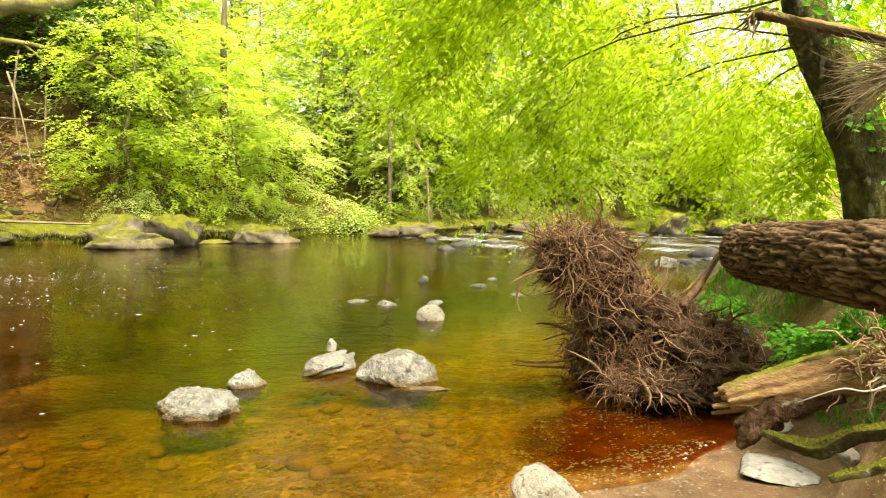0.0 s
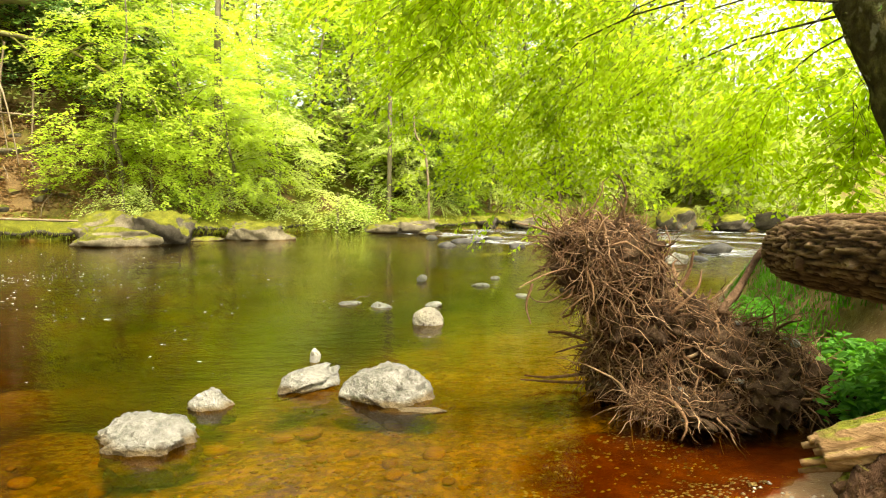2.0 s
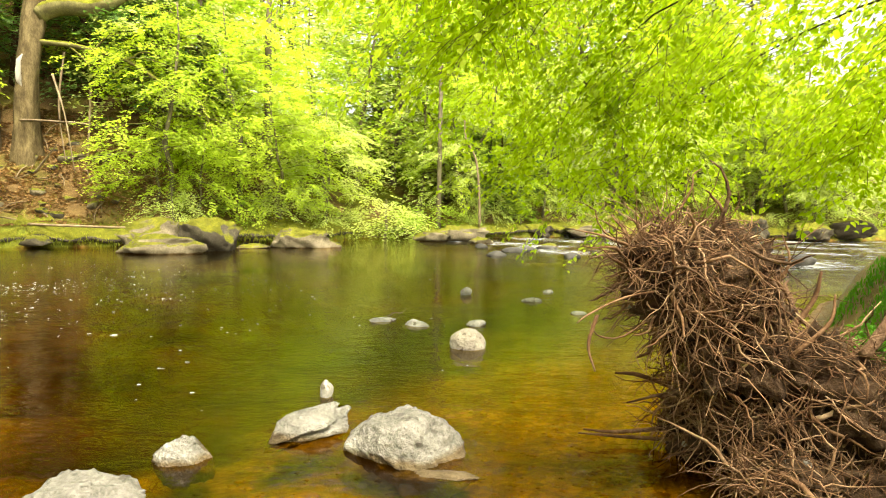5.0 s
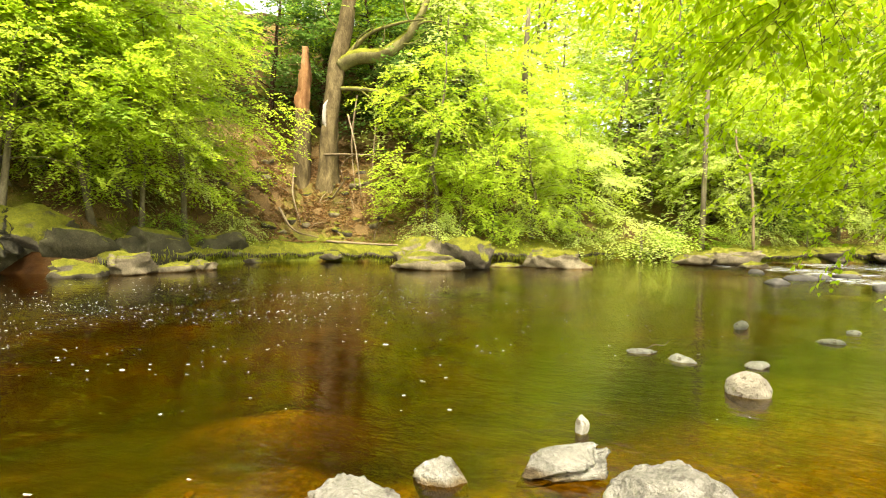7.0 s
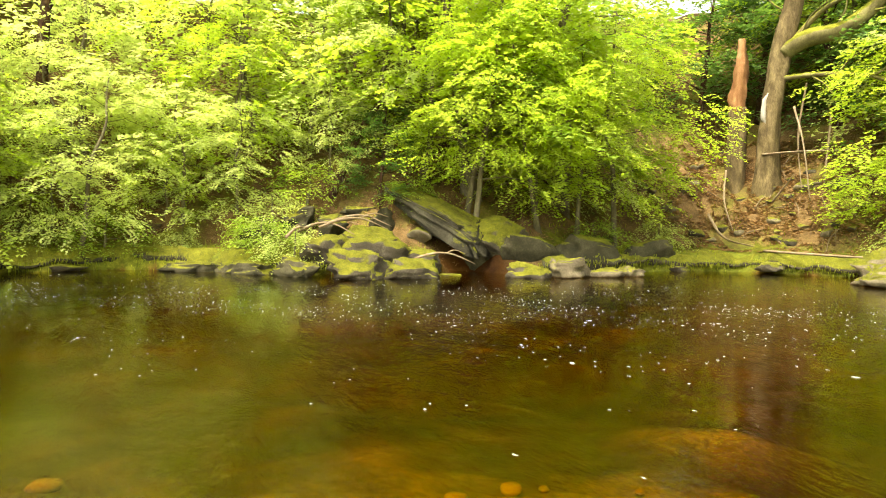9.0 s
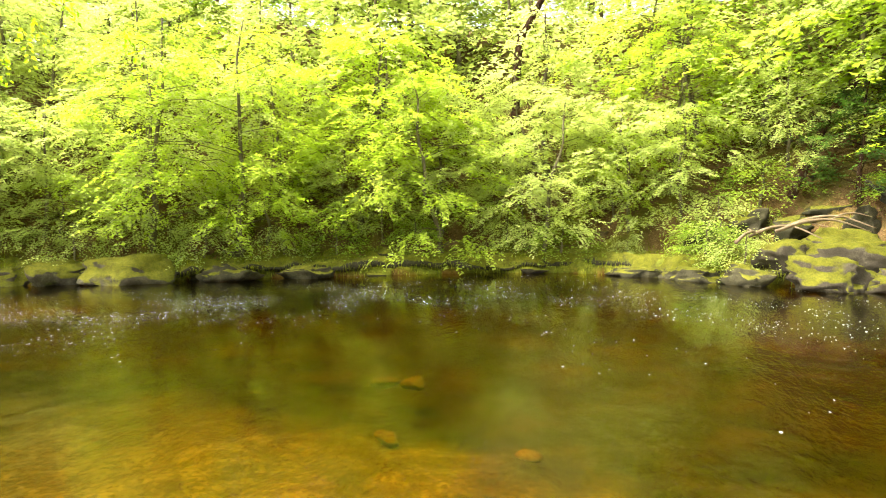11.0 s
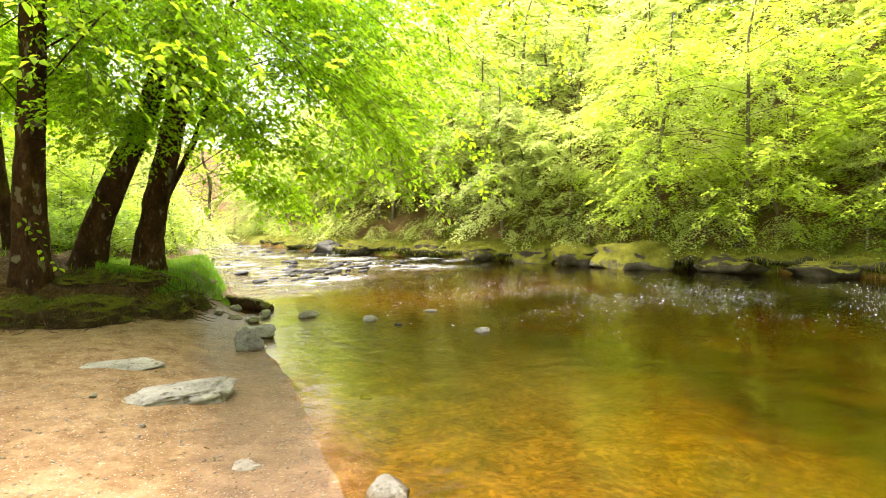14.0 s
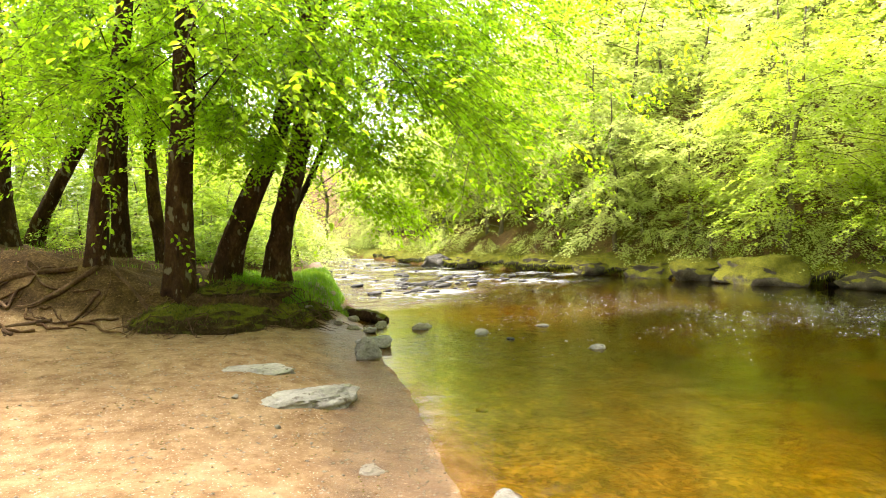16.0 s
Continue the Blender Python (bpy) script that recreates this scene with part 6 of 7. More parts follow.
def fissured_bark():
    s = Shader("fissured_pine_bark")
    a = s.add("ShaderNodeAttribute")
    a.attribute_name = "ridge_tone"
    v = s.coords((1, 0.5, 1))
    # relief drives colour: dark bark fissures, with the furrows' shade painted in
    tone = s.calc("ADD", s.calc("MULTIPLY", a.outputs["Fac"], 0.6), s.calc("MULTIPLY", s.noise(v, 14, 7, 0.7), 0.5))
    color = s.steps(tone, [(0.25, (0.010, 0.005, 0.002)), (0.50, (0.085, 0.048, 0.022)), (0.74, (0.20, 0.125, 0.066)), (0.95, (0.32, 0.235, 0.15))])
    return s.finish(color, 0.92, s.bump(s.noise(v, 24, 7, 0.75), 1.0, 0.06), 0.1)


trunk = thing("fallen_log", "thick fallen pine trunk with deep furrowed brown bark", "log", pose(3.62, 2.88, 1.25))
axis = np.array([(0.0, -0.06, 0.0), (-0.05, -0.25, 0.01), (-0.18, -0.8, 0.03), (-0.40, -1.75, 0.06), (-0.62, -2.9, 0.06), (-0.9, -4.0, 0.06)])
logv, logf = tube(smooth_path(axis, 320), [0.20, 0.245, 0.26, 0.27, 0.28, 0.285, 0.29], 150, 0.0)
core = np.concatenate([np.repeat(smooth_path(axis, 320), 150, 0), smooth_path(axis, 320)[[0, -1]]])
outward = unit(logv - core)
ang, run = np.arctan2(outward[:, 2], outward[:, 0]), logv[:, 1]
plates = []
for a, y in zip(ang, run):
    w = noise.noise(Vector((math.cos(a) * 2.2, math.sin(a) * 2.2, y * 2.6)))
    gap = noise.voronoi(Vector((math.cos(a) * 7.5 + 2.0 * w, math.sin(a) * 7.5 + 1.4 * w, y * 2.3 + 1.6 * w)))[0]
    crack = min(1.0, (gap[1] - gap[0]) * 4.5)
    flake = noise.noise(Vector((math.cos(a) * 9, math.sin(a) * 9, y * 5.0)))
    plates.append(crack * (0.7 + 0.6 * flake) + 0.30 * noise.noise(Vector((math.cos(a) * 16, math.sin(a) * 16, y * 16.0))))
plates = np.array(plates)
log_bark = part("bark", mesh_of("bark", logv + outward * (0.026 * plates - 0.013)[:, None], logf, fissured_bark(), attributes={"ridge_tone": np.clip(plates, 0, 1)}), trunk)
for k in range(3):
    part("knot", stone_mesh("knot", (0.16, 0.14, 0.14), bark_log, 730 + k, 3, 5), log_bark, at=pose(-0.34 - 0.1 * k, -0.6 - 0.7 * k, -0.05 + 0.12 * k))
prop = thing("bent_branch", "crooked grey branch wedged between root plate and trunk", "branch", pose(3.0, 2.75, 0.78))
limb_part([(0, 0, 0), (0.16, 0.06, 0.12), (0.32, 0.16, 0.22), (0.5, 0.22, 0.42), (0.62, 0.26, 0.50)], 0.026, (0.03, 0.026, 0.02), bark_log, prop, 16, 0.0, 51, "stem", 30, None, 0.5)

# ---- the broken dead tree beside the beach ----
dead = thing("broken_dead_tree", "splintered mossy dead tree with bare roots and snapped limbs", "log", pose(2.55, -0.75, 0.3))
LOG = [(-0.75, 1.38, 0.42), (-0.62, 1.30, 0.48), (-0.48, 1.19, 0.55), (-0.36, 1.05, 0.63), (-0.22, 0.88, 0.72), (-0.02, 0.6, 0.80), (0.25, 0.2, 0.72), (0.55, -0.15, 0.45), (0.75, -0.35, 0.1)]
dead_stem = limb_part(LOG, 0.055, (0.078, 0.085, 0.085, 0.09, 0.10, 0.13, 0.17, 0.22), dead_wood, dead, 44, 0.0, 52, "stem", 110, None, 0.42)
dead_rng = np.random.RandomState(23)
for k in range(9):  # long split strips and the jagged broken end
    a = 0.5 + k * 0.62
    off = np.array([0.35 * math.cos(a), 0.25 * math.cos(a), math.sin(a)]) * dead_rng.uniform(0.062, 0.082)
    first = np.array(LOG[0]) + off * 0.8 + unit(np.array([-0.13, 0.08, -0.05])) * dead_rng.uniform(-0.02, 0.07)
    limb_part([first, np.array(LOG[1]) + off, np.array(LOG[2]) + off, np.array(LOG[3]) + off * 1.05], 0.010, (0.020, 0.018, 0.006), dead_wood, dead_stem, 10, 0.0, 60 + k, "splinter", 40, None, 0.7)
limb_part([(-0.72, 1.37, 0.50), (-0.52, 1.23, 0.62), (-0.38, 1.07, 0.715), (-0.22, 0.88, 0.82)], 0.012, (0.03, 0.035, 0.02), bark_moss, dead_stem, 12, 0.0, 70, "moss_pad", 40, None, 0.9)
limb_part([(-0.46, 1.15, 0.50), (-0.59, 1.25, 0.42), (-0.65, 1.27, 0.35), (-0.71, 1.28, 0.27), (-0.75, 1.28, 0.22)], 0.05, (0.085, 0.06, 0.04, 0.012), bark_dark, dead, 20, 0.0, 53, "snag", 36, None, 0.6)
limb_part([(-0.40, 1.08, 0.53), (-0.55, 1.22, 0.45), (-0.66, 1.29, 0.36), (-0.74, 1.33, 0.31)], 0.04, (0.05, 0.045, 0.02), bark_dark, dead, 16, 0.0, 57, "snag", 30, None, 0.6)
limb_part([(-0.69, 1.22, 0.32), (-0.60, 1.14, 0.29), (-0.55, 1.04, 0.30), (-0.49, 0.97, 0.38), (-0.42, 0.84, 0.46), (-0.25, 0.65, 0.55), (0.0, 0.5, 0.66)], 0.018, (0.03, 0.036, 0.033, 0.03, 0.034, 0.04), bark_green, dead, 18, 0.0, 54, n=60, grooves=0.6)
limb_part([(-0.69, 0.85, 0.27), (-0.60, 0.78, 0.33), (-0.54, 0.72, 0.38), (-0.40, 0.59, 0.45), (-0.1, 0.5, 0.62)], 0.014, (0.022, 0.026, 0.03, 0.03), bark_green, dead, 14, 0.0, 55, n=40, grooves=0.6)
limb_part([(0.10, 0.4, 0.75), (0.15, 0.42, 1.3), (0.02, 0.52, 1.75), (-0.21, 0.66, 1.90), (-0.36, 0.96, 2.01), (-0.44, 1.10, 2.08), (-0.51, 1.22, 2.14), (-0.57, 1.33, 2.20), (-0.65, 1.42, 2.25), (-0.70, 1.46, 2.24)], 0.04, (0.034, 0.028, 0.022, 0.018, 0.018, 0.019, 0.022, 0.026, 0.010), bark_brown, dead, 20, 0.0, 56, n=110, grooves=0.9)
limb_part([(-0.60, 1.37, 2.225), (-0.52, 1.25, 2.165), (-0.45, 1.12, 2.10), (-0.37, 0.98, 2.03)], 0.006, (0.018, 0.016, 0.005), bare_wood, dead, 10, 0.0, 58, "splinter", 40, None, 0.7)
for k in range(40):
    if k < 20:  # the frayed end of the snapped limb
        p, way, ln = (-0.68 + 0.02 * dead_rng.randn(), 1.44 + 0.02 * dead_rng.randn(), 2.24 + 0.02 * dead_rng.randn()), (-0.5, 0.3, dead_rng.uniform(-1.2, 0.3)), dead_rng.uniform(0.06, 0.13)
    else:  # roots by the mossy log
        p, way, ln = (-0.33 + 0.06 * dead_rng.randn(), 0.95 + 0.06 * dead_rng.randn(), dead_rng.uniform(0.6, 0.82)), (-0.6, 0.35, dead_rng.uniform(-1.0, 0.3)), dead_rng.uniform(0.12, 0.3)
    part("root", mesh_of("root", *tube(wander(dead_rng, p, way, ln, 8, 0.6, 0.1), [0.007, 0.005, 0.002], 6), drift_wood if k % 3 else bark_brown), dead)
part("root", mesh_of("root", *tube(smooth_path([(-0.66, 1.06, 0.51), (-0.56, 0.95, 0.6), (-0.5, 0.88, 0.61), (-0.36, 0.86, 0.66)], 12), [0.002, 0.0035, 0.004], 6, 0.06, dead_rng), white_wood), dead)
knot = []
for k in range(420):
    p = np.array((-0.35, 1.02, 0.66)) + dead_rng.normal(0, 0.05, 3) + np.array([0.16, -0.16, 0.09]) * dead_rng.rand()
    knot.append(tube(wander(dead_rng, p, (dead_rng.normal(-0.2, 0.6), dead_rng.normal(0.2, 0.6), dead_rng.normal(-0.2, 0.7)), dead_rng.uniform(0.06, 0.24), 7, 0.7, 0.06), [0.006, 0.0045, 0.0015], 4))
part("root_mat", mesh_of("root_mat", *joined(knot), pale_root), dead, "knot of pale dry roots", kind="stuff")
hang = []
for k in range(150):
    p = np.array((-0.30, 0.92, 1.93)) + dead_rng.normal(0, 0.035, 3)
    way = unit(np.array([-0.45, 0.4, dead_rng.uniform(-0.45, 0.25)]))
    hang.append(tube(wander(dead_rng, p, way, dead_rng.uniform(0.15, 0.42), 8, 0.28, 0.03), [0.0032, 0.0024, 0.001], 4))
part("root_mat", mesh_of("root_mat", *joined(hang), drift_wood), dead, kind="stuff")
limb_part([(0.1, 0.5, 1.72), (-0.12, 0.72, 1.86), (-0.28, 0.92, 1.94)], 0.028, (0.026, 0.02), bark_brown, dead, 14, 0.0, 59, "limb", 26, None, 0.6)


# ---- herbs, grass, moss and leaves ----
def herb(name, label, x, y, z, seed, stems, height, leaf, mat, spread_r):
    rng = np.random.RandomState(seed)
    ob = thing(name, label, "plant", pose(x, y, z), "green herbs under the fallen trunk")
    starts, ways, stalks = [], [], []
    for k in range(stems):
        a, lean = rng.uniform(0, 6.28), rng.uniform(0.2, 0.9)
        b = np.array([rng.uniform(-1, 1), rng.uniform(-1, 1), 0]) * spread_r
        tip = b + np.array([math.cos(a) * lean, math.sin(a) * lean, 1.0]) * height * rng.uniform(0.5, 1.1)
        stalks.append(tube(smooth_path([b - [0, 0, 0.08], (b + tip) / 2 + [0, 0, 0.04], tip], 6), [0.005, 0.002], 4))
        for u in np.linspace(0.3, 1, 5):
            starts.append(b + (tip - b) * u)
            aa = rng.uniform(0, 6.28)
            ways.append([math.cos(aa), math.sin(aa), 0.1])
    part("leaves", mesh_of("leaves", *sprays(rng, np.array(starts), np.array(ways), 6, leaf * 2.2, leaf, 0.3, True), mat, False), ob, kind="stuff")
    part("stalks", mesh_of("stalks", *joined(stalks), mat), ob, kind="stuff")
    return ob


for k, (x, y, n, h, sp) in enumerate([(3.72, 1.95, 34, 0.40, 0.2), (3.62, 1.65, 26, 0.32, 0.16), (3.95, 2.2, 28, 0.36, 0.2), (3.5, 1.35, 16, 0.26, 0.15), (4.25, 2.95, 22, 0.24, 0.2), (4.15, 2.55, 22, 0.30, 0.18), (4.45, 3.5, 22, 0.22, 0.25), (4.7, 4.2, 20, 0.22, 0.25), (4.6, 2.9, 20, 0.25, 0.25), (5.0, 3.5, 20, 0.25, 0.3)]):
    herb("herb_clump", "lush green leafy herbs growing below the fallen trunk", x, y, ground_z(x, y) - 0.03, 300 + k, n, h, 0.075, herb_green, sp)


def blades(rng, spots, height, width, lean=0.5):
    n = len(spots)
    a = rng.uniform(0, 6.283, n)
    d = np.stack([np.cos(a), np.sin(a), np.zeros(n)], 1)
    s = np.stack([-np.sin(a), np.cos(a), np.zeros(n)], 1)
    h = (height * rng.uniform(0.5, 1.25, n))[:, None]
    b = rng.uniform(0.1, lean, n)[:, None]
    w = width * rng.uniform(0.7, 1.3, n)[:, None]
    base, mid, tip = spots, spots + [0, 0, 1] * h * 0.6 + d * h * b * 0.35, spots + [0, 0, 1] * h * (1 - 0.35 * b) + d * h * b
    v = np.stack([base - s * w, base + s * w, mid + s * w * 0.75, mid - s * w * 0.75, tip + s * w * 0.1, tip - s * w * 0.1], 1).reshape(-1, 3)
    k = np.arange(n)[:, None] * 6
    return v, np.stack([k + [0, 1, 2, 3], k + [3, 2, 4, 5]], 1).reshape(-1, 4)


def on_land(rng, n, x0, x1, y0, y1, test):
    x, y = rng.uniform(x0, x1, n), rng.uniform(y0, y1, n)
    z, near, far, wet, bank, side = land(x, y)
    ok = test(x, y, z, near, far, wet, bank, side, rng)
    return np.stack([x, y, z], 1)[ok]


grass_rng = np.random.RandomState(31)
tuft = on_land(grass_rng, 60000, -3.4, 0.2, -15, -10.2, lambda x, y, z, near, far, wet, bank, side, r: (~wet) & (near < 2.2) & (near > 0.08) & (bank > 0.35) & (x < -0.45 - 0.5 * waves(x, y, 1.2, 41)))
tagged(new("grass_tuft", mesh_of("grass_tuft", *blades(grass_rng, tuft[:16000], 0.12, 0.005, 0.9), grass_green, False)), "lush bright grass on the river's bank below the trees", "grass", kind="stuff")
side_grass = on_land(grass_rng, 40000, 3.0, 6.5, 0.6, 6.5, lambda x, y, z, near, far, wet, bank, side, r: (~wet) & (side > 0.12) & (waves(x, y, 0.7, 53) + r.uniform(-0.6, 0.6, len(x)) > -0.35))
tagged(new("bank_herbs", mesh_of("bank_herbs", *blades(grass_rng, side_grass[:14000], 0.085, 0.007, 1.0), herb_green, False)), "rank green grass and herbs on the bank below the fallen trunk", "grass", kind="stuff")
back_grass = on_land(grass_rng, 60000, -4.5, 9, -32, -10.6, lambda x, y, z, near, far, wet, bank, side, r: (~wet) & (near < far) & (bank > 0.8) & (0.5 * waves(x, y, 1.6, 42) + r.uniform(-0.4, 0.4, len(x)) > 0.25 - 0.06 * (-11 - y)))
tagged(new("woodland_grass", mesh_of("woodland_grass", *blades(grass_rng, back_grass[:9000], 0.12, 0.006), grass_green, False)), "thin green grass on the wood floor behind the mound", "grass", kind="stuff")
ledge = on_land(grass_rng, 150000, -23, 14, -26, 34, lambda x, y, z, near, far, wet, bank, side, r: (~wet) & (far < near) & (far < 5.5) & (np.hypot(x + 14.8, y - 12.2) > 2.6) & (waves(x, y, 2.0, 43) + r.uniform(-0.5, 0.5, len(x)) > -0.1 + 0.32 * np.clip(far - 1.8, 0, 9)))
tagged(new("bank_grass", mesh_of("bank_grass", *blades(grass_rng, ledge[:26000], 0.15, 0.012, 0.9), leaf_material("bank_moss_blade", (0.06, 0.075, 0.009), (0.15, 0.17, 0.018), (0.29, 0.295, 0.035), GLOW, 0.9), False)), "yellow-green moss and grass on the far bank's ledge", "moss", kind="stuff")


hang_rng = np.random.RandomState(33)
lip_edge = lip_rows[:, 5:8].reshape(-1, 3)
beard = lip_edge[hang_rng.randint(len(lip_edge), size=9000)] + hang_rng.normal(0, 0.06, (9000, 3))
beard = beard[(np.hypot(beard[:, 0] + 14.5, beard[:, 1] - 11.0) > 1.7)]
hang_v, hang_f = blades(hang_rng, beard * [1, 1, -1], 0.15, 0.012, 0.7)
tagged(new("hanging_moss", mesh_of("hanging_moss", hang_v * [1, 1, -1], hang_f, bpy.data.materials["bank_moss_blade"], False)), "yellow-green moss and grass hanging over the undercut ledge", "moss", kind="stuff")


def flat_leaves(rng, spots, size, lift=0.012):
    n = len(spots)
    normal = unit(np.stack([rng.normal(0, 0.35, n), rng.normal(0, 0.35, n), np.ones(n)], 1))
    along = unit(np.cross(normal, unit(rng.normal(size=(n, 3)))))
    s = size * rng.uniform(0.6, 1.3, n)
    return leaves(rng, spots + [0, 0, lift], along, np.cross(normal, along), normal, s, s * 0.6)


slope_litter = on_land(grass_rng, 150000, -30, 2, -22, 30, lambda x, y, z, near, far, wet, bank, side, r: (~wet) & (far < near) & (far > 1.0) & (far < 7.5))
tagged(new("leaf_litter", mesh_of("leaf_litter", *flat_leaves(grass_rng, slope_litter[:60000], 0.10, 0.03), litter_leaf, False)), "dry brown fallen leaves covering the steep slope", "fallen leaves", kind="stuff")
near_litter = on_land(grass_rng, 16000, -17.5, -8, 20, 27, lambda x, y, z, near, far, wet, bank, side, r: (~wet) & (far > 0.9))
tagged(new("leaf_litter", mesh_of("leaf_litter", *flat_leaves(grass_rng, near_litter, 0.14, 0.04), litter_leaf, False)), "drift of dry brown leaves below the snapped trunk", "fallen leaves", kind="stuff")
sand_litter = on_land(grass_rng, 9000, -2.6, 5.5, -14, -1.5, lambda x, y, z, near, far, wet, bank, side, r: (~wet) & (near < far) & (near > 0.5) & (r.uniform(0, 1, len(x)) < 0.06 + 0.9 * bank))
tagged(new("beach_litter", mesh_of("beach_litter", *flat_leaves(grass_rng, sand_litter[:2200], 0.032, 0.006), litter_leaf, False)), "scattered brown leaf scraps on the sand and mound", "fallen leaves", kind="stuff")
grit_spots = on_land(grass_rng, 30000, -2.4, 4.5, -9.5, 1.6, lambda x, y, z, near, far, wet, bank, side, r: (~wet) & (near < far) & (near > 0.02) & (bank < 0.1) & (r.uniform(0, 1, len(x)) < np.exp(-near / 0.7) + 0.12))
pv = np.array([(1, 0, 0), (-1, 0, 0), (0, 1, 0), (0, -1, 0), (0, 0, 1), (0, 0, -1)], float)
pf = np.array([(0, 2, 4), (2, 1, 4), (1, 3, 4), (3, 0, 4), (2, 0, 5), (1, 2, 5), (3, 1, 5), (0, 3, 5)])
grit = [(p + pv * s * [1.2, 0.9, 0.6], pf) for p, s in zip(grit_spots[:7000], grass_rng.uniform(0.004, 0.015, 7000))]
crumb_spots = on_land(grass_rng, 26000, -2.4, 5.5, -11, 0.5, lambda x, y, z, near, far, wet, bank, side, r: (~wet) & (near < far) & (near > 0.3) & (bank < 0.6) & (waves(x, y, 0.8, 44) + r.uniform(-0.8, 0.8, len(x)) > 0.5))
crumbs = [(p + pv * s * [1.4, 0.8, 0.6], pf) for p, s in zip(crumb_spots[:2600], grass_rng.uniform(0.003, 0.010, 2600))]
tagged(new("beach_crumbs", mesh_of("beach_crumbs", *joined(crumbs), bark_brown)), "dark crumbs of bark and soil strewn on sand", "debris", kind="stuff")
tagged(new("beach_grit", mesh_of("beach_grit", *joined(grit), sand_stone)), "small pebbles and grit along the waterline", "pebbles", kind="stuff")

gravel_spots = on_land(grass_rng, 14000, -3.6, 2.2, -1, 5.5, lambda x, y, z, near, far, wet, bank, side, r: wet & (near > 0.15) & (near < 3.2) & ~((x > 1.1) & (y < 3.0)) & (r.uniform(0, 1, len(x)) < np.exp(-near / 1.6)))
bed_bits = [(p + pv * s * [1.3, 1.0, 0.55], pf) for p, s in zip(gravel_spots[:1700], grass_rng.uniform(0.01, 0.034, 1700))]
tagged(new("bed_gravel", mesh_of("bed_gravel", *joined(bed_bits), bed_stone)), "golden brown gravel on the shallow riverbed", "gravel", kind="stuff")

bright_spots = on_land(grass_rng, 30000, -2.6, 2.6, 0.4, 3.6, lambda x, y, z, near, far, wet, bank, side, r: wet & (near > 0.05) & (near < 2.2) & (r.uniform(0, 1, len(x)) < np.exp(-near / 0.8)))
bright_bits = [(p + pv * s * [1.3, 1.0, 0.6], pf) for p, s in zip(bright_spots[:2600], grass_rng.uniform(0.005, 0.016, 2600))]
tagged(new("bed_gravel", mesh_of("bed_gravel", *joined(bright_bits), white_stone)), "pale golden grit strewn over the shallow riverbed", "gravel", kind="stuff")

# ---- bared roots and moss at the mound's foot ----
tangle_rng = np.random.RandomState(61)
for k in range(44):
    bx, by = tangle_rng.uniform(1.0, 5.2), tangle_rng.uniform(-10.9, -9.7)
    a = tangle_rng.choice([0.15, 2.9]) + tangle_rng.normal(0, 0.35)
    if k > 33:  # short ones that feel their way down to the sand
        bx, by, a = tangle_rng.uniform(-0.4, 1.4), tangle_rng.uniform(-9.9, -9.3), tangle_rng.uniform(0.9, 2.4)
    run = wander(tangle_rng, (bx, by, 0), (math.cos(a), math.sin(a), 0), tangle_rng.uniform(0.5, 1.9) * (0.4 if k > 33 else 1), 10, 0.6)
    r = tangle_rng.uniform(0.008, 0.03) * (0.5 if k > 33 else 1)
    run[:, 2] = [ground_z(px, py) + r * 0.2 + 0.03 * abs(math.sin(i * 1.3 + k)) for i, (px, py) in enumerate(run[:, :2])]
    ob = thing("bared_root", "thin dark tree root creeping over the sandy bank", "root", pose(*run[0]), "roots of the mound's trees")
    limb_part(run - run[0], r, (r * 0.8, r * 0.5, r * 0.2), bark_log if k % 4 else root_wood, ob, 8, 0.1, 400 + k, "root", 24)
for k, (way, r) in enumerate([([(1.5, -10.9), (2.2, -10.5), (3.0, -10.3), (3.9, -10.4)], 0.06), ([(1.8, -11.0), (2.6, -10.9), (3.6, -10.9), (4.6, -11.3)], 0.05), ([(1.3, -10.8), (0.9, -10.3), (0.7, -9.9), (0.9, -9.5)], 0.04), ([(2.3, -10.4), (2.9, -10.6), (3.6, -10.6), (4.4, -10.4)], 0.05), ([(2.0, -10.1), (3.0, -9.9), (4.0, -10.0)], 0.045), ([(4.0, -13.4), (3.0, -12.6), (2.2, -12.4)], 0.07)]):
    way = [(x, y, ground_z(x, y) + 0.02) for x, y in way]
    ob = thing("bared_root", "bare brown tree root snaking over the sandy bank", "root", pose(*way[0]), "roots of the mound's trees")
    limb_part([np.array(p) - np.array(way[0]) - [0, 0, 0.3 * r] for p in way], r * 0.8, (r * 0.7, r * 0.5, r * 0.2), bark_log, ob, 12, 0.0, 70 + k, "root", 26, None, 0.5)
hump_earth = surface("moss_hump_earth", (0.012, 0.008, 0.003), (0.045, 0.030, 0.012), (0.11, 0.08, 0.03), 5, 30, 0.95, 1.0, 0.09, moss=0.32)
turf = []
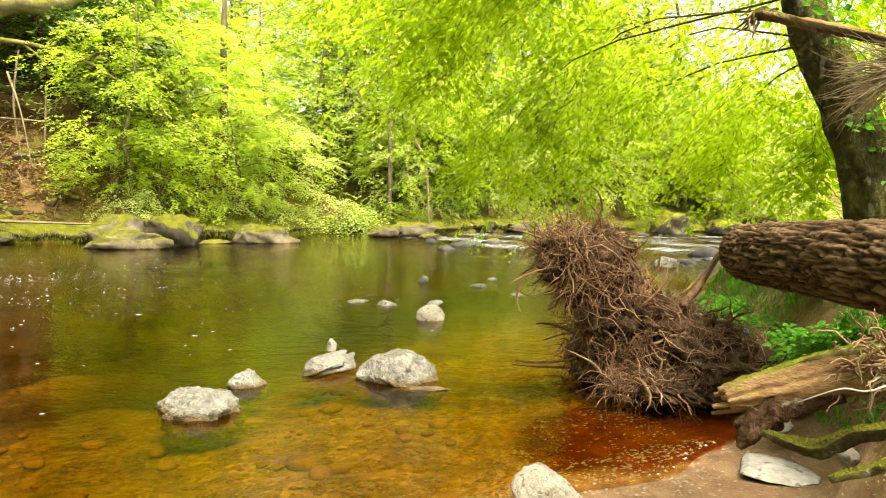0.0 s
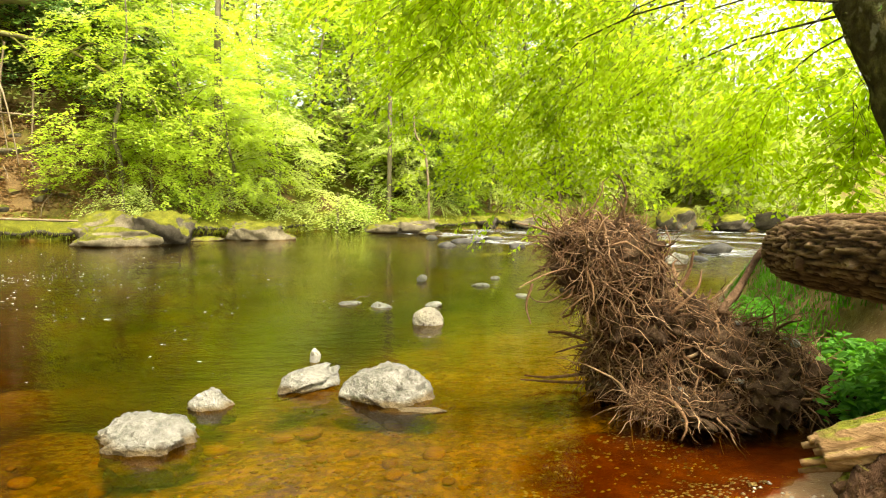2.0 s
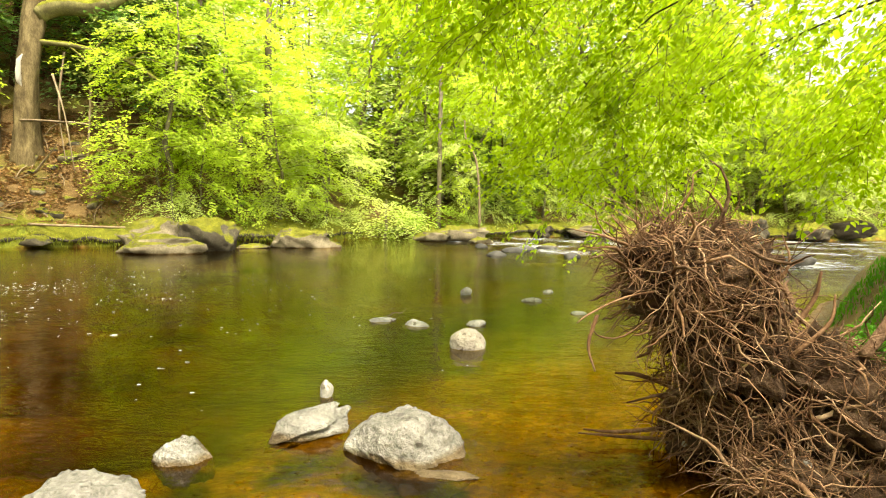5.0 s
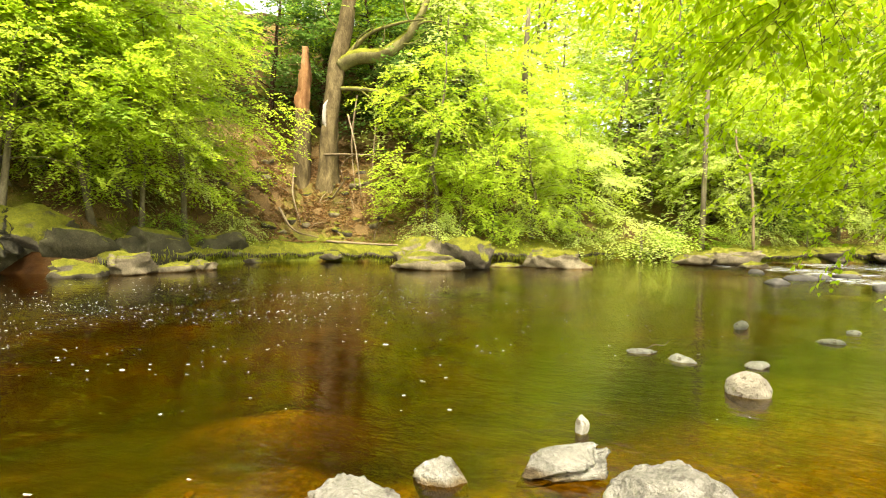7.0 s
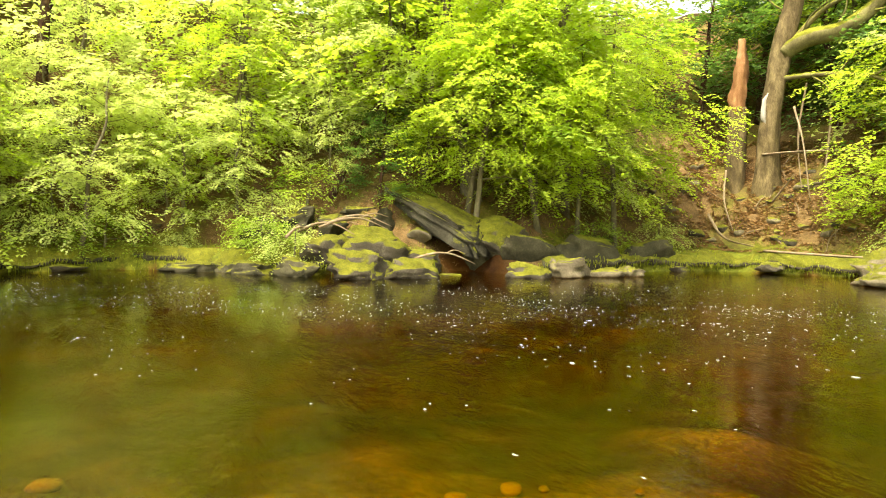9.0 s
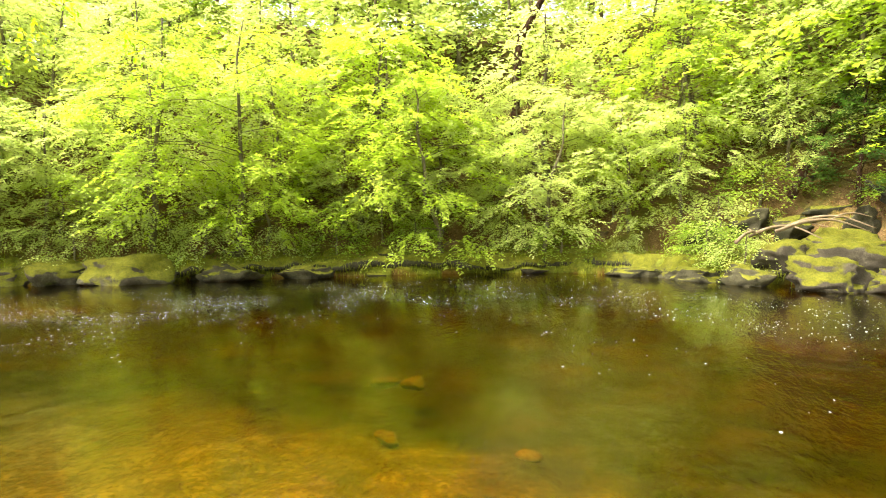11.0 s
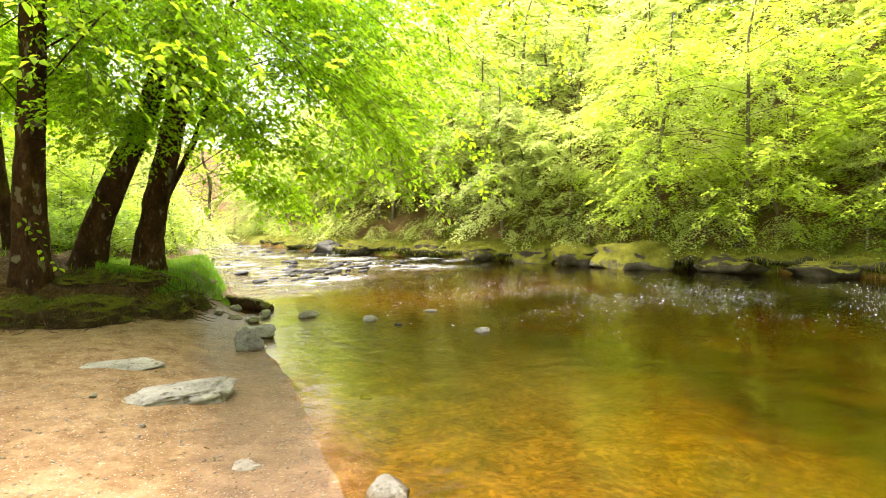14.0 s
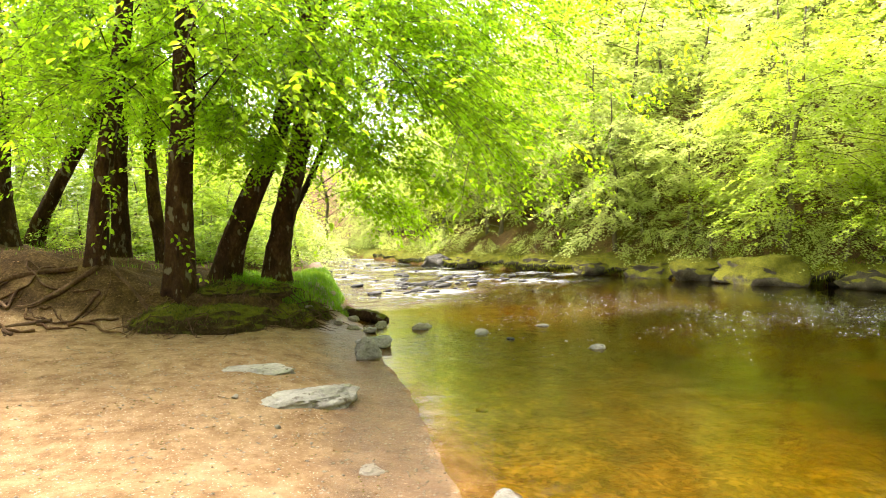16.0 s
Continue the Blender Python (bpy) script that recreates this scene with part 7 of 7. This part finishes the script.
for k, (x, y, size, turn) in enumerate([(-0.30, -9.75, (1.9, 1.3, 0.62), 15), (-1.15, -10.1, (1.5, 1.2, 0.42), 40), (0.40, -9.85, (1.3, 1.1, 0.6), 0), (-0.7, -10.6, (1.6, 1.2, 0.34), 10), (-1.8, -10.9, (1.0, 0.9, 0.5), 30)]):
    z = min(ground_z(x, y), ground_z(x, y + 0.6), ground_z(x - 0.5, y + 0.3)) - 0.06
    size = (size[0], size[1], size[2] + 0.9 * (ground_z(x, y) - z))
    ob = stone("mossy_hump", "dark green mossy hump of earth and roots at the mound's foot", x, y, z, size, hump_earth, 740 + k, turn, (0, 0), 5, "moss", "mossy humps", facets=2, bite=0.1, rough=0.10, box=0.0)
    at = np.array([(ob.matrix_basis @ v.co)[:] for v in ob.data.vertices if v.normal.z > 0.35])
    turf.append(at[grass_rng.randint(len(at), size=2600)] + grass_rng.normal(0, 0.02, (2600, 3)) * [1, 1, 0.2])
turf = np.concatenate(turf)
fringe = []
for k in range(420):  # fine roots that hang over the humps' face
    p = turf[grass_rng.randint(len(turf))]
    run = wander(grass_rng, p, (grass_rng.normal(0, 0.5), 0.7, -0.25), grass_rng.uniform(0.2, 0.7), 7, 0.5, 0.12)
    run[:, 2] = np.maximum(run[:, 2], land(run[:, 0], run[:, 1])[0] + 0.01)
    fringe.append(tube(run, [0.009, 0.007, 0.003], 4))
tagged(new("root_fringe", mesh_of("root_fringe", *joined(fringe), bark_log)), "thin dark roots hanging over the mossy humps", "roots", kind="stuff")
turf = turf[0.6 * waves(turf[:, 0], turf[:, 1], 0.7, 47) + grass_rng.uniform(-0.6, 0.6, len(turf)) > -0.25]
tagged(new("mossy_turf", mesh_of("mossy_turf", *blades(grass_rng, turf, 0.045, 0.004, 0.9), leaf_material("hump_moss_blade", (0.02, 0.028, 0.004), (0.06, 0.075, 0.01), (0.13, 0.14, 0.02), GLOW, 1.5), False)), "short dark green moss on the humps of the mound", "moss", kind="stuff")
wet_log = thing("drift_log", "short dark wet log lying at the water's edge", "log", pose(-3.05, -11.15, 0.03))
limb_part([(0.3, -0.5, 0.07), (0.1, -0.2, 0.05), (-0.1, 0.12, 0.02), (-0.25, 0.36, -0.05)], 0.13, (0.12, 0.14, 0.09), bark_dark, wet_log, 18, 0.0, 85, "stem", 30, None, 0.5)
for k, (x, y, z, a) in enumerate([(-17.0, 6.6, 1.35, 30), (-16.6, 7.4, 1.5, 80), (-17.6, 6.0, 1.2, 140), (-17.2, 7.8, 1.6, 50), (-15.0, 9.6, 0.45, 70)]):
    st = thing("fallen_branch", "pale dead branch lying over the mossy rock", "branch", pose(x, y, z), "dead branches of the slope")
    c, s = math.cos(radians(a)), math.sin(radians(a))
    stem = limb_part([(-1.1 * c, -1.1 * s, -0.05), (-0.4 * c, -0.4 * s, 0.2), (0.3 * c, 0.3 * s, 0.22), (1.1 * c, 1.1 * s, -0.1)], 0.05, (0.045, 0.03, 0.012), drift_wood, st, 6, 0.1, 90 + k, "stem")
    limb_part([(0.1 * c, 0.1 * s, 0.22), (0.5 * c - 0.3 * s, 0.5 * s + 0.3 * c, 0.32), (0.9 * c - 0.5 * s, 0.9 * s + 0.5 * c, 0.2)], 0.025, (0.02, 0.008), drift_wood, stem, 5, 0.1, 95 + k, "side_branch", 7)

# ---- fence at the top of the slope ----
fence = thing("picket_fence", "small weathered wooden picket fence among the trees", "fence", pose(-30.4, -7.6, ground_z(-30.4, -7.6)))
picket = mesh_of("picket", *tube([(0, 0, -0.2), (0, 0, 0.55), (0, 0, 1.0), (0, 0, 1.08)], [0.04, 0.04, 0.04, 0.012], 4), drift_wood, False)
for k in range(13):
    part("picket", picket, fence, at=pose(0.02 * (k % 2), -1.35 + 0.22 * k, 0.04 * math.sin(k * 1.7)))
for z in (0.3, 0.78):
    part("rail", mesh_of("rail", *tube([(0.05, -1.5, z), (0.05, 1.45, z + 0.05)], [0.035, 0.035], 4), drift_wood, False), fence)
# ---- foam drifting on the pool ----
foam_rng = np.random.RandomState(41)
FLECKS = []
for k in range(7000):
    u = foam_rng.rand()
    if u < 0.46:
        a = foam_rng.rand()
        x, y = -4.5 - 12 * a + foam_rng.normal(0, 2.0), 11.5 - 14 * a + foam_rng.normal(0, 2.6)
    elif u < 0.66:
        a = foam_rng.rand()
        x, y = -13 + 9 * a + foam_rng.normal(0, 1.2), -7.0 - 3.5 * a + foam_rng.normal(0, 1.8)
    elif u < 0.96:
        a = foam_rng.rand()
        x, y = -16 + 8 * a + foam_rng.normal(0, 1.6), -2 - 12 * a + foam_rng.normal(0, 2.2)
    else:
        x, y = foam_rng.uniform(-9, 2), foam_rng.uniform(1, 15)
    FLECKS.append((x, y, foam_rng.uniform(0.007, 0.02) * (1.8 if foam_rng.rand() < 0.07 else 1)))
fx, fy = np.array([f[0] for f in FLECKS]), np.array([f[1] for f in FLECKS])
_, f_near, f_far, f_wet, _, _ = land(fx, fy)
flat = []
for (x, y, s), ok in zip(FLECKS, f_wet & (waves(fx * 0.5, fy, 2.6, 61) + 0.5 * waves(fx, fy, 0.9, 62) > -0.15) & (f_near > np.where(fy < -6, 1.3, 3.0)) & (f_far > 0.3)):
    if ok:
        a = np.sort(foam_rng.uniform(0, 6.283, 8))
        r = s * foam_rng.uniform(0.5, 1.2, 8)
        ring = np.stack([x + r * np.cos(a) * 1.3, y + r * np.sin(a) * 0.8, np.full(8, 0.006)], 1)
        flat.append((np.vstack([ring, [[x, y, 0.008]]]), np.array([[8, 0, 1, 2], [8, 2, 3, 4], [8, 4, 5, 6], [8, 6, 7, 0]])))
tagged(new("foam_flecks", mesh_of("foam_flecks", *joined(flat), foam_white)), "small white foam flecks drifting on the brown pool", "foam", kind="stuff")
twig = thing("caught_twig", "thin twig caught on a low stone", "twig", pose(0.55, 7.72, 0.06))
limb_part([(0, 0, 0), (0.1, 0, 0.06), (0.2, 0.02, 0.05), (0.26, 0, 0.12)], 0.008, (0.007, 0.003), drift_wood, twig, 5, 0.1, 99, "stem", 8)
